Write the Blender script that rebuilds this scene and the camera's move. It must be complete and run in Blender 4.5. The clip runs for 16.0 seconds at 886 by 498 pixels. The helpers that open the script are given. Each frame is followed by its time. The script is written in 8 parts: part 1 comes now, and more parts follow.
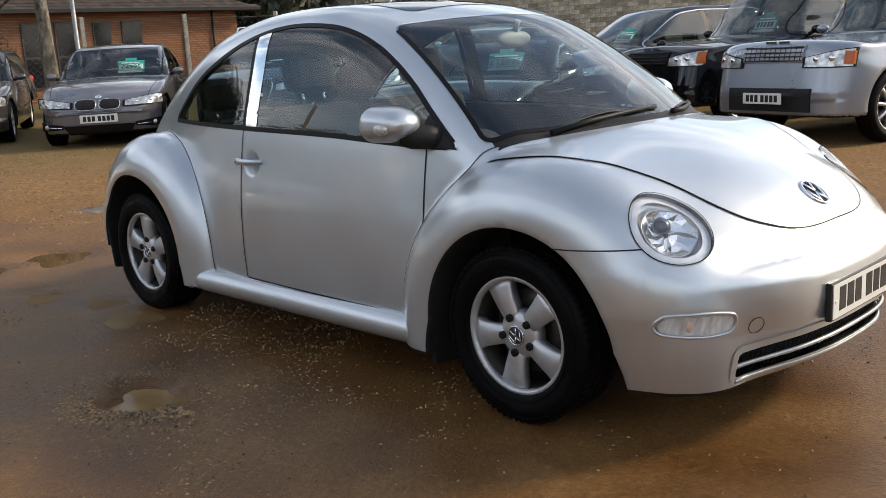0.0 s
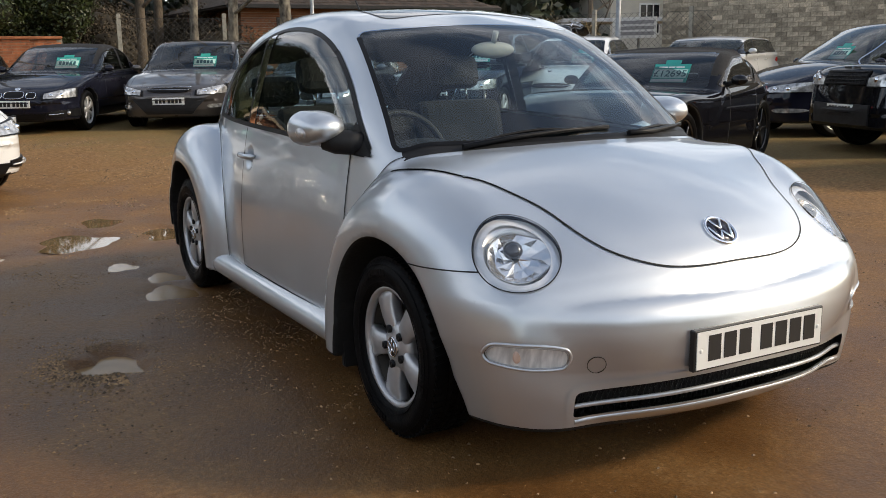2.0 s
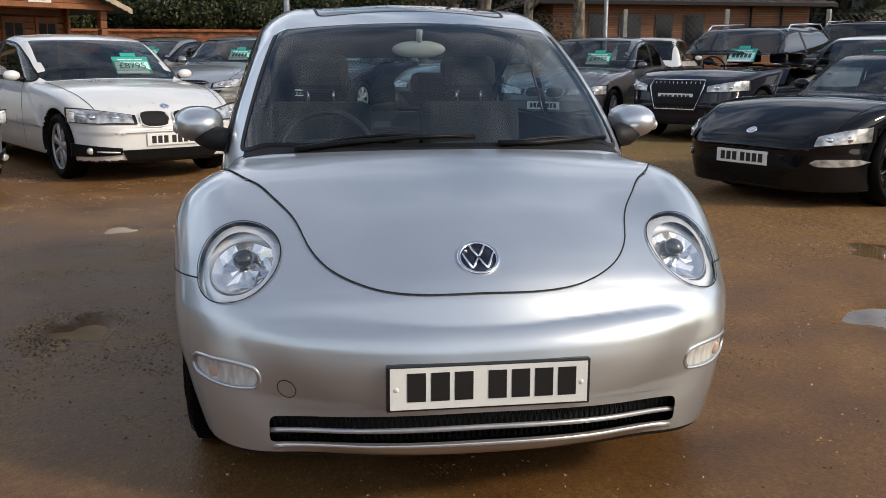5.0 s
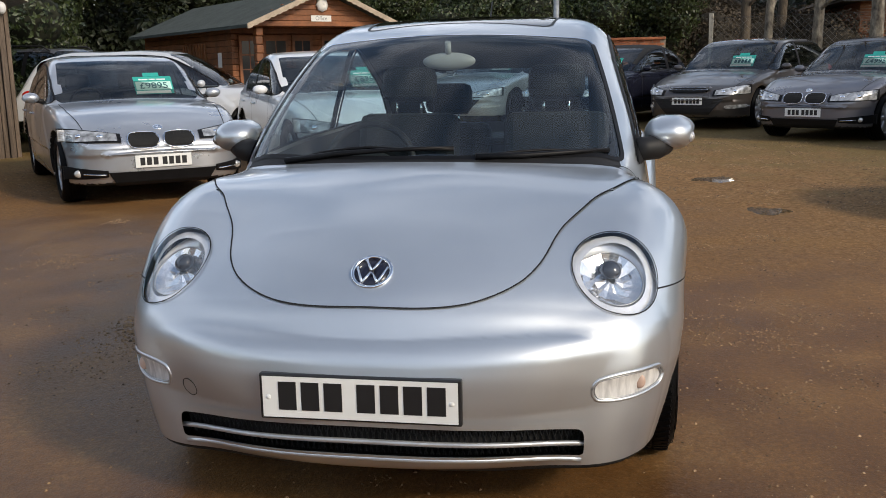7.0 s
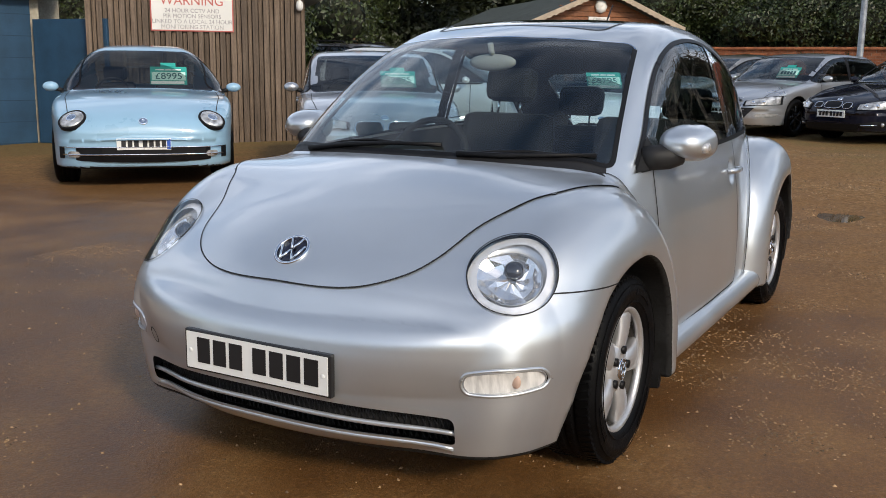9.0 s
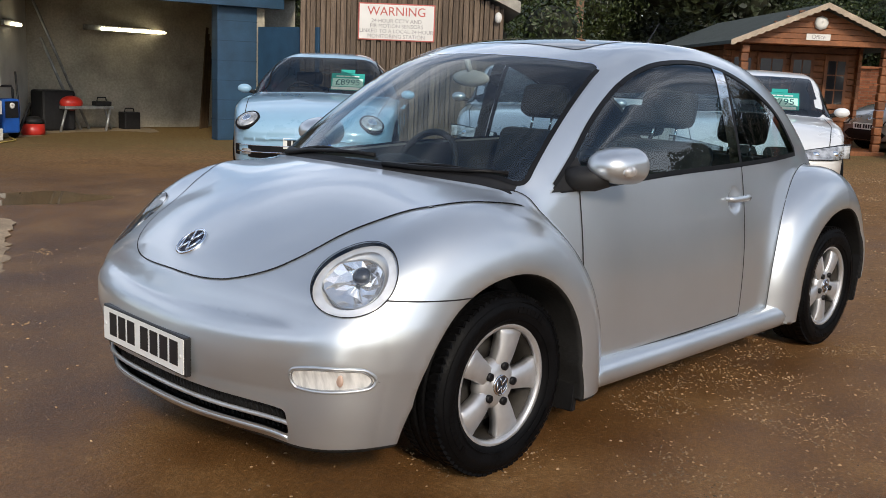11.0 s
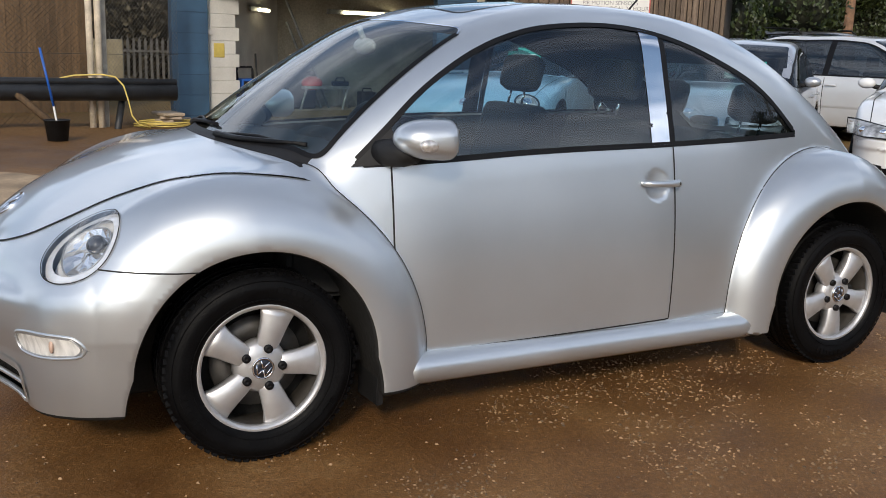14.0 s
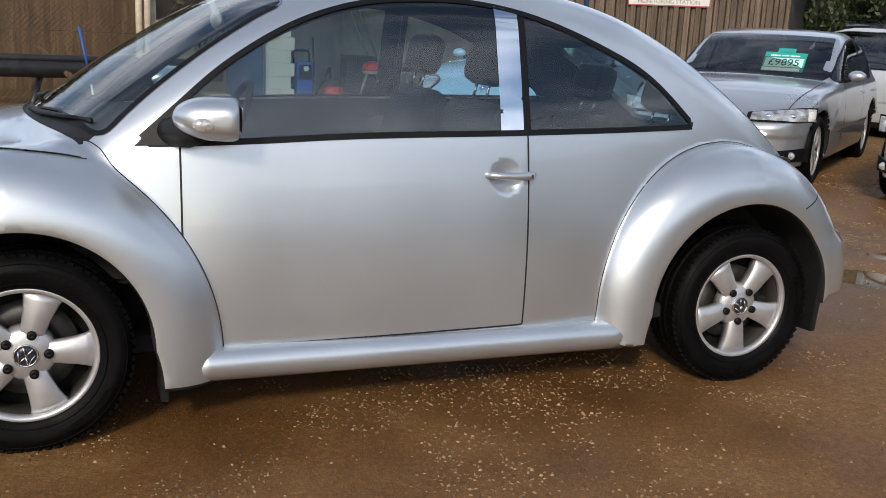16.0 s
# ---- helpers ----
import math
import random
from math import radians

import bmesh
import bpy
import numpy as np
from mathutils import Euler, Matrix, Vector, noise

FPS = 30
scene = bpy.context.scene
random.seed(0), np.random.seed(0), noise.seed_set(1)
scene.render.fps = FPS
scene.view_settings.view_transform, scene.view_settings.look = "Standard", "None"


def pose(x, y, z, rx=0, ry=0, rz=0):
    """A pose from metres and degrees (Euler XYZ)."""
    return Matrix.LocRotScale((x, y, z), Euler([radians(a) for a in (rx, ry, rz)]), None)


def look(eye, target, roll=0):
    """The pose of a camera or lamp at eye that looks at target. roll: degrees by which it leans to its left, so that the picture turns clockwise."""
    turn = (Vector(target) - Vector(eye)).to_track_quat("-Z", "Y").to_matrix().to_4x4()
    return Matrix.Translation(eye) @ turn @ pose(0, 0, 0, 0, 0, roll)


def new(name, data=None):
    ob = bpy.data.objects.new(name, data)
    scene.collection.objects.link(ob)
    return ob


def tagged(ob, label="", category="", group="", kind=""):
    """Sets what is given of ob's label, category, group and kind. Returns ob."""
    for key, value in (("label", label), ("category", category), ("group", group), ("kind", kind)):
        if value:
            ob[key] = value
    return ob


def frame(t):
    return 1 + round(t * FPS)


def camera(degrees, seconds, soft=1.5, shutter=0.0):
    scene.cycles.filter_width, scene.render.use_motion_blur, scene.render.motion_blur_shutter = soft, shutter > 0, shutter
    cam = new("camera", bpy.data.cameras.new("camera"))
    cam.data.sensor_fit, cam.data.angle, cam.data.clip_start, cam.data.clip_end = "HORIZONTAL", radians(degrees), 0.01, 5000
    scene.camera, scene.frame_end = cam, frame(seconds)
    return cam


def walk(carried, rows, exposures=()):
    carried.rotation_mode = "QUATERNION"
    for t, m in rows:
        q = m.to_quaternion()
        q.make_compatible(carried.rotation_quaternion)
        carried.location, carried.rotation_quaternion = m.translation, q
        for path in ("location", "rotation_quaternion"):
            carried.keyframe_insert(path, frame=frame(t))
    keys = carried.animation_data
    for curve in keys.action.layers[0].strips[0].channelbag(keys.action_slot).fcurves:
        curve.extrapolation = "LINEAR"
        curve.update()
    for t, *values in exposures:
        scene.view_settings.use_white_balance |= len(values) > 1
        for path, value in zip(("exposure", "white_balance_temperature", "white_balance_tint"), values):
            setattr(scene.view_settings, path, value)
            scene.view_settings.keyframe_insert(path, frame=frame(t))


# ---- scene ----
cam = camera(49.8, 16.0, soft=0.8)
METRES, EYE, TILT, LEAN, TURN = 10.563, 1.5, 0.0, 0.0, 0.0
PATH = [
    (0, (3.235, -3.109, 1.251), (1.849, -1.729, 0.834), -3.2),
    (0.5, (3.413, -2.884, 1.269), (1.937, -1.598, 0.86), -2.5),
    (1, (3.578, -2.637, 1.236), (2.023, -1.439, 0.849), -1.9),
    (1.5, (3.728, -2.407, 1.238), (2.103, -1.306, 0.86), -1.5),
    (2, (3.968, -2.16, 1.235), (2.263, -1.192, 0.841), -0.8),
    (2.5, (4.071, -1.927, 1.224), (2.316, -1.05, 0.833), -0.3),
    (3, (4.166, -1.629, 1.241), (2.357, -0.863, 0.864), -0.5),
    (3.5, (4.297, -1.332, 1.245), (2.451, -0.664, 0.866), 0.2),
    (4, (4.341, -1.03, 1.233), (2.459, -0.466, 0.858), 0.3),
    (6.5, (4.372, 0.353, 1.254), (2.423, 0.161, 0.848), -0.7),
    (7, (4.326, 0.641, 1.245), (2.393, 0.288, 0.868), -1.2),
    (7.5, (4.254, 0.901, 1.242), (2.364, 0.37, 0.865), -1.4),
    (8, (4.242, 1.242, 1.254), (2.418, 0.508, 0.888), -0.1),
    (8.5, (4.205, 1.488, 1.252), (2.437, 0.628, 0.886), 0.7),
    (9, (4.078, 1.756, 1.236), (2.369, 0.786, 0.864), 0.7),
    (9.5, (3.983, 2.042, 1.241), (2.338, 0.963, 0.882), 1.1),
    (12, (3.044, 3.077, 1.297), (1.82, 1.543, 0.91), 2.8),
    (12.5, (2.816, 3.221, 1.29), (1.669, 1.632, 0.891), 2.9),
    (13, (2.552, 3.361, 1.281), (1.487, 1.722, 0.859), 2.8),
    (13.5, (2.313, 3.41, 1.282), (1.318, 1.725, 0.868), 1.8),
    (14, (2.024, 3.517, 1.282), (1.136, 1.775, 0.861), 1.8),
    (14.5, (1.798, 3.564, 1.266), (0.976, 1.796, 0.822), 2.7),
    (15, (1.539, 3.528, 1.267), (0.756, 1.743, 0.821), 2.3),
    (15.5, (1.315, 3.576, 1.267), (0.582, 1.768, 0.826), 2.4),
    (16, (1.063, 3.657, 1.274), (0.37, 1.836, 0.823), 2.8),
]
walk(cam, [(t, look(eye, target, roll)) for t, eye, target, roll in PATH],
     exposures=[(0.0, 0.22, 7500, 10), (1.5, 0.14, 7500, 10), (3.5, -0.10, 7350, 10), (7.0, -0.16, 6950, 10), (12.0, -0.16, 6750, 10), (16.0, -0.20, 6750, 10)])

# ---------- light: low winter sun, thin broken cloud
SUN_TURN, SUN_HIGH = 58.0, 30.0
world = bpy.data.worlds.new("sky")
scene.world = world
world.use_nodes = True
wn, wl = world.node_tree.nodes, world.node_tree.links
sky = wn.new("ShaderNodeTexSky")
sky.sky_type, sky.sun_disc = "NISHITA", False
sky.sun_elevation, sky.sun_rotation = radians(SUN_HIGH), radians(90 - SUN_TURN)
sky.air_density, sky.dust_density, sky.ozone_density = 1.0, 0.8, 1.5
coord, stretch, cloud, ramp, mix = (wn.new("ShaderNodeTexCoord"), wn.new("ShaderNodeMapping"), wn.new("ShaderNodeTexNoise"),
                                    wn.new("ShaderNodeValToRGB"), wn.new("ShaderNodeMix"))
stretch.inputs["Scale"].default_value = (1.0, 1.6, 3.2)
cloud.inputs["Scale"].default_value, cloud.inputs["Detail"].default_value = 2.3, 7
cloud.inputs["Roughness"].default_value, cloud.inputs["Distortion"].default_value = 0.55, 0.6
ramp.color_ramp.elements[0].position, ramp.color_ramp.elements[1].position = 0.40, 0.66
mix.data_type = "RGBA"
mix.inputs["B"].default_value = (9.8, 10.5, 12.0, 1)
wl.new(coord.outputs["Generated"], stretch.inputs["Vector"])
wl.new(stretch.outputs["Vector"], cloud.inputs["Vector"])
wl.new(cloud.outputs["Fac"], ramp.inputs["Fac"])
split, high, thin = wn.new("ShaderNodeSeparateXYZ"), wn.new("ShaderNodeMapRange"), wn.new("ShaderNodeMath")
high.inputs["From Min"].default_value, high.inputs["From Max"].default_value = 0.22, 0.95
high.inputs["To Min"].default_value, high.inputs["To Max"].default_value = 1.0, 0.14
thin.operation = "MULTIPLY"
wl.new(coord.outputs["Generated"], split.inputs["Vector"])
wl.new(split.outputs["Z"], high.inputs["Value"])
wl.new(ramp.outputs["Color"], thin.inputs[0])
wl.new(high.outputs["Result"], thin.inputs[1])
wl.new(thin.outputs["Value"], mix.inputs["Factor"])
wl.new(sky.outputs["Color"], mix.inputs["A"])
wl.new(mix.outputs["Result"], wn["Background"].inputs["Color"])
wn["Background"].inputs["Strength"].default_value = 0.18
sun = new("sun", bpy.data.lights.new("sun", "SUN"))
sun.data.energy, sun.data.angle, sun.data.color = 2.6, radians(8.0), (1.0, 0.90, 0.75)
st, sh = radians(SUN_TURN), radians(SUN_HIGH)
sun.matrix_world = look((60 * math.cos(st), 60 * math.sin(st), 60 * math.tan(sh)), (0, 0, 0))


# ---------- materials
def mat(name, color, rough=0.5, metal=0.0, vary=0.12, scale=8.0, fine=0.0, bump=0.0, bump_scale=60.0, coat=0.0, spec=0.5, stretch=(1, 1, 1), dark=None, random_by=0.0, rough_vary=0.0):
    """A principled surface with colour varied at two scales, optional fine relief, and variation from piece to piece."""
    m = bpy.data.materials.new(name)
    m.use_nodes = True
    n, l = m.node_tree.nodes, m.node_tree.links
    b = n["Principled BSDF"]
    b.inputs["Roughness"].default_value, b.inputs["Metallic"].default_value = rough, metal
    b.inputs["Coat Weight"].default_value, b.inputs["Specular IOR Level"].default_value = coat, spec
    b.inputs["Coat Roughness"].default_value = 0.03
    c = n.new("ShaderNodeTexCoord")
    mp = n.new("ShaderNodeMapping")
    mp.inputs["Scale"].default_value = stretch
    l.new(c.outputs["Object"], mp.inputs["Vector"])
    t1 = n.new("ShaderNodeTexNoise")
    t1.inputs["Scale"].default_value, t1.inputs["Detail"].default_value = scale, 5
    l.new(mp.outputs["Vector"], t1.inputs["Vector"])
    mx = n.new("ShaderNodeMix")
    mx.data_type = "RGBA"
    low = dark or tuple(v * (1 - vary) for v in color)
    high = tuple(min(1, v * (1 + vary)) for v in color) if not dark else color
    mx.inputs["A"].default_value, mx.inputs["B"].default_value = (*low, 1), (*high, 1)
    r = n.new("ShaderNodeMapRange")
    r.inputs["From Min"].default_value, r.inputs["From Max"].default_value = 0.32, 0.68
    l.new(t1.outputs["Fac"], r.inputs["Value"])
    l.new(r.outputs["Result"], mx.inputs["Factor"])
    out = mx.outputs["Result"]
    if fine:
        t2 = n.new("ShaderNodeTexNoise")
        t2.inputs["Scale"].default_value, t2.inputs["Detail"].default_value = bump_scale, 4
        l.new(mp.outputs["Vector"], t2.inputs["Vector"])
        m2 = n.new("ShaderNodeMix")
        m2.data_type, m2.blend_type = "RGBA", "MULTIPLY"
        m2.inputs["Factor"].default_value = fine
        r2 = n.new("ShaderNodeMapRange")
        r2.inputs["From Min"].default_value, r2.inputs["From Max"].default_value = 0.3, 0.7
        r2.inputs["To Min"].default_value, r2.inputs["To Max"].default_value = 0.35, 1.3
        l.new(t2.outputs["Fac"], r2.inputs["Value"])
        l.new(out, m2.inputs["A"])
        l.new(r2.outputs["Result"], m2.inputs["B"])
        out = m2.outputs["Result"]
    if random_by:
        info = n.new("ShaderNodeObjectInfo")
        geo = n.new("ShaderNodeNewGeometry")
        add = n.new("ShaderNodeMath")
        add.operation = "ADD"
        l.new(info.outputs["Random"], add.inputs[0])
        l.new(geo.outputs["Random Per Island"], add.inputs[1])
        fr = n.new("ShaderNodeMath")
        fr.operation = "FRACT"
        l.new(add.outputs[0], fr.inputs[0])
        r3 = n.new("ShaderNodeMapRange")
        r3.inputs["To Min"].default_value, r3.inputs["To Max"].default_value = 1 - random_by, 1 + random_by
        l.new(fr.outputs[0], r3.inputs["Value"])
        m3 = n.new("ShaderNodeMix")
        m3.data_type, m3.blend_type = "RGBA", "MULTIPLY"
        m3.inputs["Factor"].default_value = 1
        l.new(out, m3.inputs["A"])
        l.new(r3.outputs["Result"], m3.inputs["B"])
        out = m3.outputs["Result"]
    l.new(out, b.inputs["Base Color"])
    if rough_vary:
        r4 = n.new("ShaderNodeMapRange")
        r4.inputs["From Min"].default_value, r4.inputs["From Max"].default_value = 0.3, 0.7
        r4.inputs["To Min"].default_value, r4.inputs["To Max"].default_value = max(0.02, rough - rough_vary), min(1, rough + rough_vary)
        l.new(t1.outputs["Fac"], r4.inputs["Value"])
        l.new(r4.outputs["Result"], b.inputs["Roughness"])
    if bump:
        t3 = n.new("ShaderNodeTexNoise")
        t3.inputs["Scale"].default_value, t3.inputs["Detail"].default_value = bump_scale, 6
        l.new(mp.outputs["Vector"], t3.inputs["Vector"])
        bp = n.new("ShaderNodeBump")
        bp.inputs["Strength"].default_value, bp.inputs["Distance"].default_value = min(1, bump), 0.02
        l.new(t3.outputs["Fac"], bp.inputs["Height"])
        l.new(bp.outputs["Normal"], b.inputs["Normal"])
    return m


def car_paint(name, color, metal=0.0, rough=0.28):
    """Car paint: a base, metallic flake where wanted, and a clear coat with faint road dirt."""
    m = mat(name, color, rough=rough, metal=metal, vary=0.04, scale=2.5, coat=1.0, rough_vary=0.04)
    m.node_tree.nodes["Principled BSDF"].inputs["Coat Roughness"].default_value = 0.035
    return m


def glass(name, tint, gloss=1.0, rough=0.01):
    """A thin pane: tinted see-through, with a mirror that grows towards grazing angles."""
    m = bpy.data.materials.new(name)
    m.use_nodes = True
    n, l = m.node_tree.nodes, m.node_tree.links
    n.remove(n["Principled BSDF"])
    tr, gl, fr, mx = n.new("ShaderNodeBsdfTransparent"), n.new("ShaderNodeBsdfGlossy"), n.new("ShaderNodeLayerWeight"), n.new("ShaderNodeMixShader")
    tr.inputs["Color"].default_value = (*tint, 1)
    gl.inputs["Roughness"].default_value, gl.inputs["Color"].default_value = rough, (gloss, gloss, gloss, 1)
    fr.inputs["Blend"].default_value = 0.5
    steepen, part_of = n.new("ShaderNodeMath"), n.new("ShaderNodeMapRange")
    steepen.operation, steepen.inputs[1].default_value = "POWER", 5.0
    part_of.inputs["To Min"].default_value, part_of.inputs["To Max"].default_value = 0.085, 1.0
    l.new(fr.outputs["Facing"], steepen.inputs[0])
    l.new(steepen.outputs["Value"], part_of.inputs["Value"])
    l.new(part_of.outputs["Result"], mx.inputs["Fac"])
    l.new(tr.outputs["BSDF"], mx.inputs[1])
    l.new(gl.outputs["BSDF"], mx.inputs[2])
    l.new(mx.outputs["Shader"], n["Material Output"].inputs["Surface"])
    return m


def glow(name, color, power):
    m = bpy.data.materials.new(name)
    m.use_nodes = True
    b = m.node_tree.nodes["Principled BSDF"]
    b.inputs["Base Color"].default_value = (*color, 1)
    b.inputs["Emission Color"].default_value, b.inputs["Emission Strength"].default_value = (*color, 1), power
    return m


SILVER = car_paint("silver_paint", (0.600, 0.638, 0.672), 0.78, 0.36)
RUBBER = mat("tyre_rubber", (0.0035, 0.0035, 0.004), 0.55, vary=0.25, scale=14, spec=0.10, fine=0.3, bump=0.12, bump_scale=120, rough_vary=0.15)
BLACK_PLASTIC = mat("black_plastic", (0.014, 0.014, 0.015), 0.55, spec=0.3, vary=0.2, scale=20, bump=0.06, bump_scale=300)
SEAL = mat("black_seal", (0.007, 0.007, 0.008), 0.45, vary=0.2, spec=0.2)
GAP = mat("panel_gap", (0.012, 0.012, 0.013), 0.8, vary=0.1)
LINER = mat("arch_liner", (0.008, 0.008, 0.008), 0.85, vary=0.4, scale=9, fine=0.4, bump=0.2)
ALLOY = mat("wheel_alloy", (0.55, 0.55, 0.56), 0.40, 0.65, vary=0.08, scale=20, coat=0.25)
BARREL = mat("wheel_barrel_dark", (0.030, 0.026, 0.022), 0.7, 0.3, vary=0.4, scale=14, fine=0.3)
DARK_METAL = mat("brake_metal", (0.10, 0.095, 0.09), 0.5, 0.7, vary=0.4, scale=12)
CHROME = mat("chrome", (0.82, 0.83, 0.85), 0.06, 1.0, vary=0.03)
REFLECTOR = mat("lamp_reflector", (0.94, 0.95, 0.96), 0.2, 0.4, vary=0.12, scale=30)
CABIN = mat("dark_cabin_cloth", (0.010, 0.011, 0.013), 0.85, vary=0.25, scale=30)
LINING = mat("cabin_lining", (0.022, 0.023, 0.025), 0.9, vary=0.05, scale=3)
PLATE_WHITE = mat("plate_white", (0.80, 0.80, 0.77), 0.4, vary=0.03)
PLATE_BLACK = mat("plate_black", (0.015, 0.015, 0.016), 0.4, vary=0.1)
GLASS_SCREEN = glass("screen_glass", (0.76, 0.88, 0.89))
GLASS_SIDE = glass("side_glass", (0.68, 0.81, 0.84))
GLASS_DARK = glass("dark_glass", (0.10, 0.11, 0.12))
GLASS_CAR = glass("car_glass", (0.42, 0.47, 0.48))
LENS = glass("lamp_lens", (0.93, 0.94, 0.95), 1.0)
WATER = mat("puddle_water", (0.17, 0.105, 0.050), 0.03, vary=0.25, scale=2, spec=0.27)

MUDDY = mat("muddy_pothole_water", (0.23, 0.135, 0.058), 0.12, vary=0.2, scale=6, spec=0.12)


# ---------- mesh helpers
def part(name, bm, material, parent=None, label=""):
    """Links a bmesh as one mesh object under a thing."""
    data = bpy.data.meshes.new(name)
    bmesh.ops.recalc_face_normals(bm, faces=bm.faces)
    bm.to_mesh(data)
    bm.free()
    data.materials.append(material)
    ob = new(name, data)
    ob.parent = parent
    return tagged(ob, label)


def raw(name, verts, faces, material, parent=None, label="", smooth=True, normals=None):
    """Links arrays of points and faces as one mesh object."""
    data = bpy.data.meshes.new(name)
    verts = np.asarray(verts, float)
    data.from_pydata([tuple(v) for v in verts.tolist()], [], [tuple(f) for f in np.asarray(faces).tolist()] if len(faces) and not isinstance(faces, list) else faces)
    data.materials.append(material)
    if smooth:
        data.shade_smooth()
    if normals is not None:
        data.normals_split_custom_set_from_vertices([tuple(v) for v in normals.tolist()])
    ob = new(name, data)
    ob.parent = parent
    return tagged(ob, label)


def thing(name, m, label, category, group="", kind=""):
    ob = new(name)
    ob.matrix_basis = m
    ob.empty_display_size = 0.1
    return tagged(ob, label, category, group, kind)


def box(bm, x0, x1, y0, y1, z0, z1, bevel=0.0, m=None):
    vs = bmesh.ops.create_cube(bm, size=1)["verts"]
    for v in vs:
        v.co = Vector((x0 + (v.co.x + 0.5) * (x1 - x0), y0 + (v.co.y + 0.5) * (y1 - y0), z0 + (v.co.z + 0.5) * (z1 - z0)))
    if bevel:
        es = list({e for v in vs for e in v.link_edges})
        vs = bmesh.ops.bevel(bm, geom=es, offset=bevel, segments=2, affect="EDGES", profile=0.5)["verts"]
    if m is not None:
        bmesh.ops.transform(bm, matrix=m, verts=list({v for v in vs if v.is_valid}))
    return bm


def tube(bm, points, radius, sides=8, closed=False, ends=True):
    """A round bar along points; radius may be one number or one a point."""
    pts = [Vector(p) for p in points]
    rad = radius if isinstance(radius, (list, tuple)) else [radius] * len(pts)
    rings, up = [], Vector((0.123, 0.31, 0.94))
    for i, p in enumerate(pts):
        a, b = pts[i - 1] if i or closed else p, pts[(i + 1) % len(pts)] if i + 1 < len(pts) or closed else p
        d = (b - a).normalized()
        s = d.cross(up)
        if s.length < 0.05:
            s = d.cross(Vector((1, 0, 0)))
        s.normalize()
        t = s.cross(d).normalized()
        rings.append([bm.verts.new(p + rad[i] * (math.cos(2 * math.pi * k / sides) * s + math.sin(2 * math.pi * k / sides) * t)) for k in range(sides)])
    for i in range(len(rings) if closed else len(rings) - 1):
        r, q = rings[i], rings[(i + 1) % len(rings)]
        for k in range(sides):
            bm.faces.new((r[k], r[(k + 1) % sides], q[(k + 1) % sides], q[k])).smooth = True
    if ends and not closed:
        bm.faces.new(rings[0][::-1])
        bm.faces.new(rings[-1])
    return bm


def lathe(bm, profile, steps=48, m=None, closed=True):
    """Turns (radius, along y) pairs about the y axis."""
    rings = []
    for k in range(steps):
        a = 2 * math.pi * k / steps
        rings.append([bm.verts.new((r * math.cos(a), y, r * math.sin(a))) for r, y in profile])
    n = len(profile)
    for k in range(steps):
        r, q = rings[k], rings[(k + 1) % steps]
        for i in range(n if closed else n - 1):
            bm.faces.new((r[i], r[(i + 1) % n], q[(i + 1) % n], q[i])).smooth = True
    if m is not None:
        bmesh.ops.transform(bm, matrix=m, verts=[v for ring in rings for v in ring])
    return bm


def ball(bm, centre, size, seg=16, rings=10, m=None):
    vs = bmesh.ops.create_uvsphere(bm, u_segments=seg, v_segments=rings, radius=1)["verts"]
    mm = (m or Matrix.Identity(4)) @ Matrix.Translation(centre) @ Matrix.Diagonal((*size, 1))
    bmesh.ops.transform(bm, matrix=mm, verts=vs)
    for v in vs:
        for f in v.link_faces:
            f.smooth = True
    return bm


def prism(bm, outline, lo, hi, axis=2):
    """A flat outline of 2D points given thickness along an axis."""
    def at(p, h):
        q = list(p)
        q.insert(axis, h)
        return q
    a, b = [bm.verts.new(at(p, lo)) for p in outline], [bm.verts.new(at(p, hi)) for p in outline]
    n = len(outline)
    bm.faces.new(a)
    bm.faces.new(b[::-1])
    for i in range(n):
        bm.faces.new((a[i], b[i], b[(i + 1) % n], a[(i + 1) % n]))
    return bm


def ground_z(x, y):
    """The yard: level round the silver car, rising gently behind it and falling towards the workshop."""
    up = np.logaddexp(0, -(np.asarray(x, float) + 5.5) / 1.2) * 1.2
    down = np.logaddexp(0, -(np.asarray(y, float) + 6.5) / 1.2) * 1.2
    return 0.016 * np.minimum(up, 14) - 0.013 * np.minimum(down, 9)


# ---------- body form of the silver car: x forward, y left, z up, origin on the ground between the axles
def curve(xs, ys):
    """A smooth curve through a few points, flat beyond its ends."""
    xs, ys = np.array(xs, float), np.array(ys, float)
    order = np.argsort(xs)
    xs, ys = xs[order] + 1e-4 * np.arange(len(xs)), ys[order]
    slope = np.gradient(ys, xs)

    def at(x):
        x = np.clip(x, xs[0], xs[-1])
        i = np.clip(np.searchsorted(xs, x) - 1, 0, len(xs) - 2)
        d = xs[i + 1] - xs[i]
        u = (x - xs[i]) / d
        return ((1 + 2 * u) * (1 - u) ** 2 * ys[i] + u * (1 - u) ** 2 * d * slope[i]
                + u * u * (3 - 2 * u) * ys[i + 1] + u * u * (u - 1) * d * slope[i + 1])
    return at


def smin(a, b, k):
    h = np.clip(0.5 + 0.5 * (b - a) / k, 0, 1)
    return b + (a - b) * h - k * h * (1 - h)


def smax(a, b, k):
    return -smin(-a, -b, k)


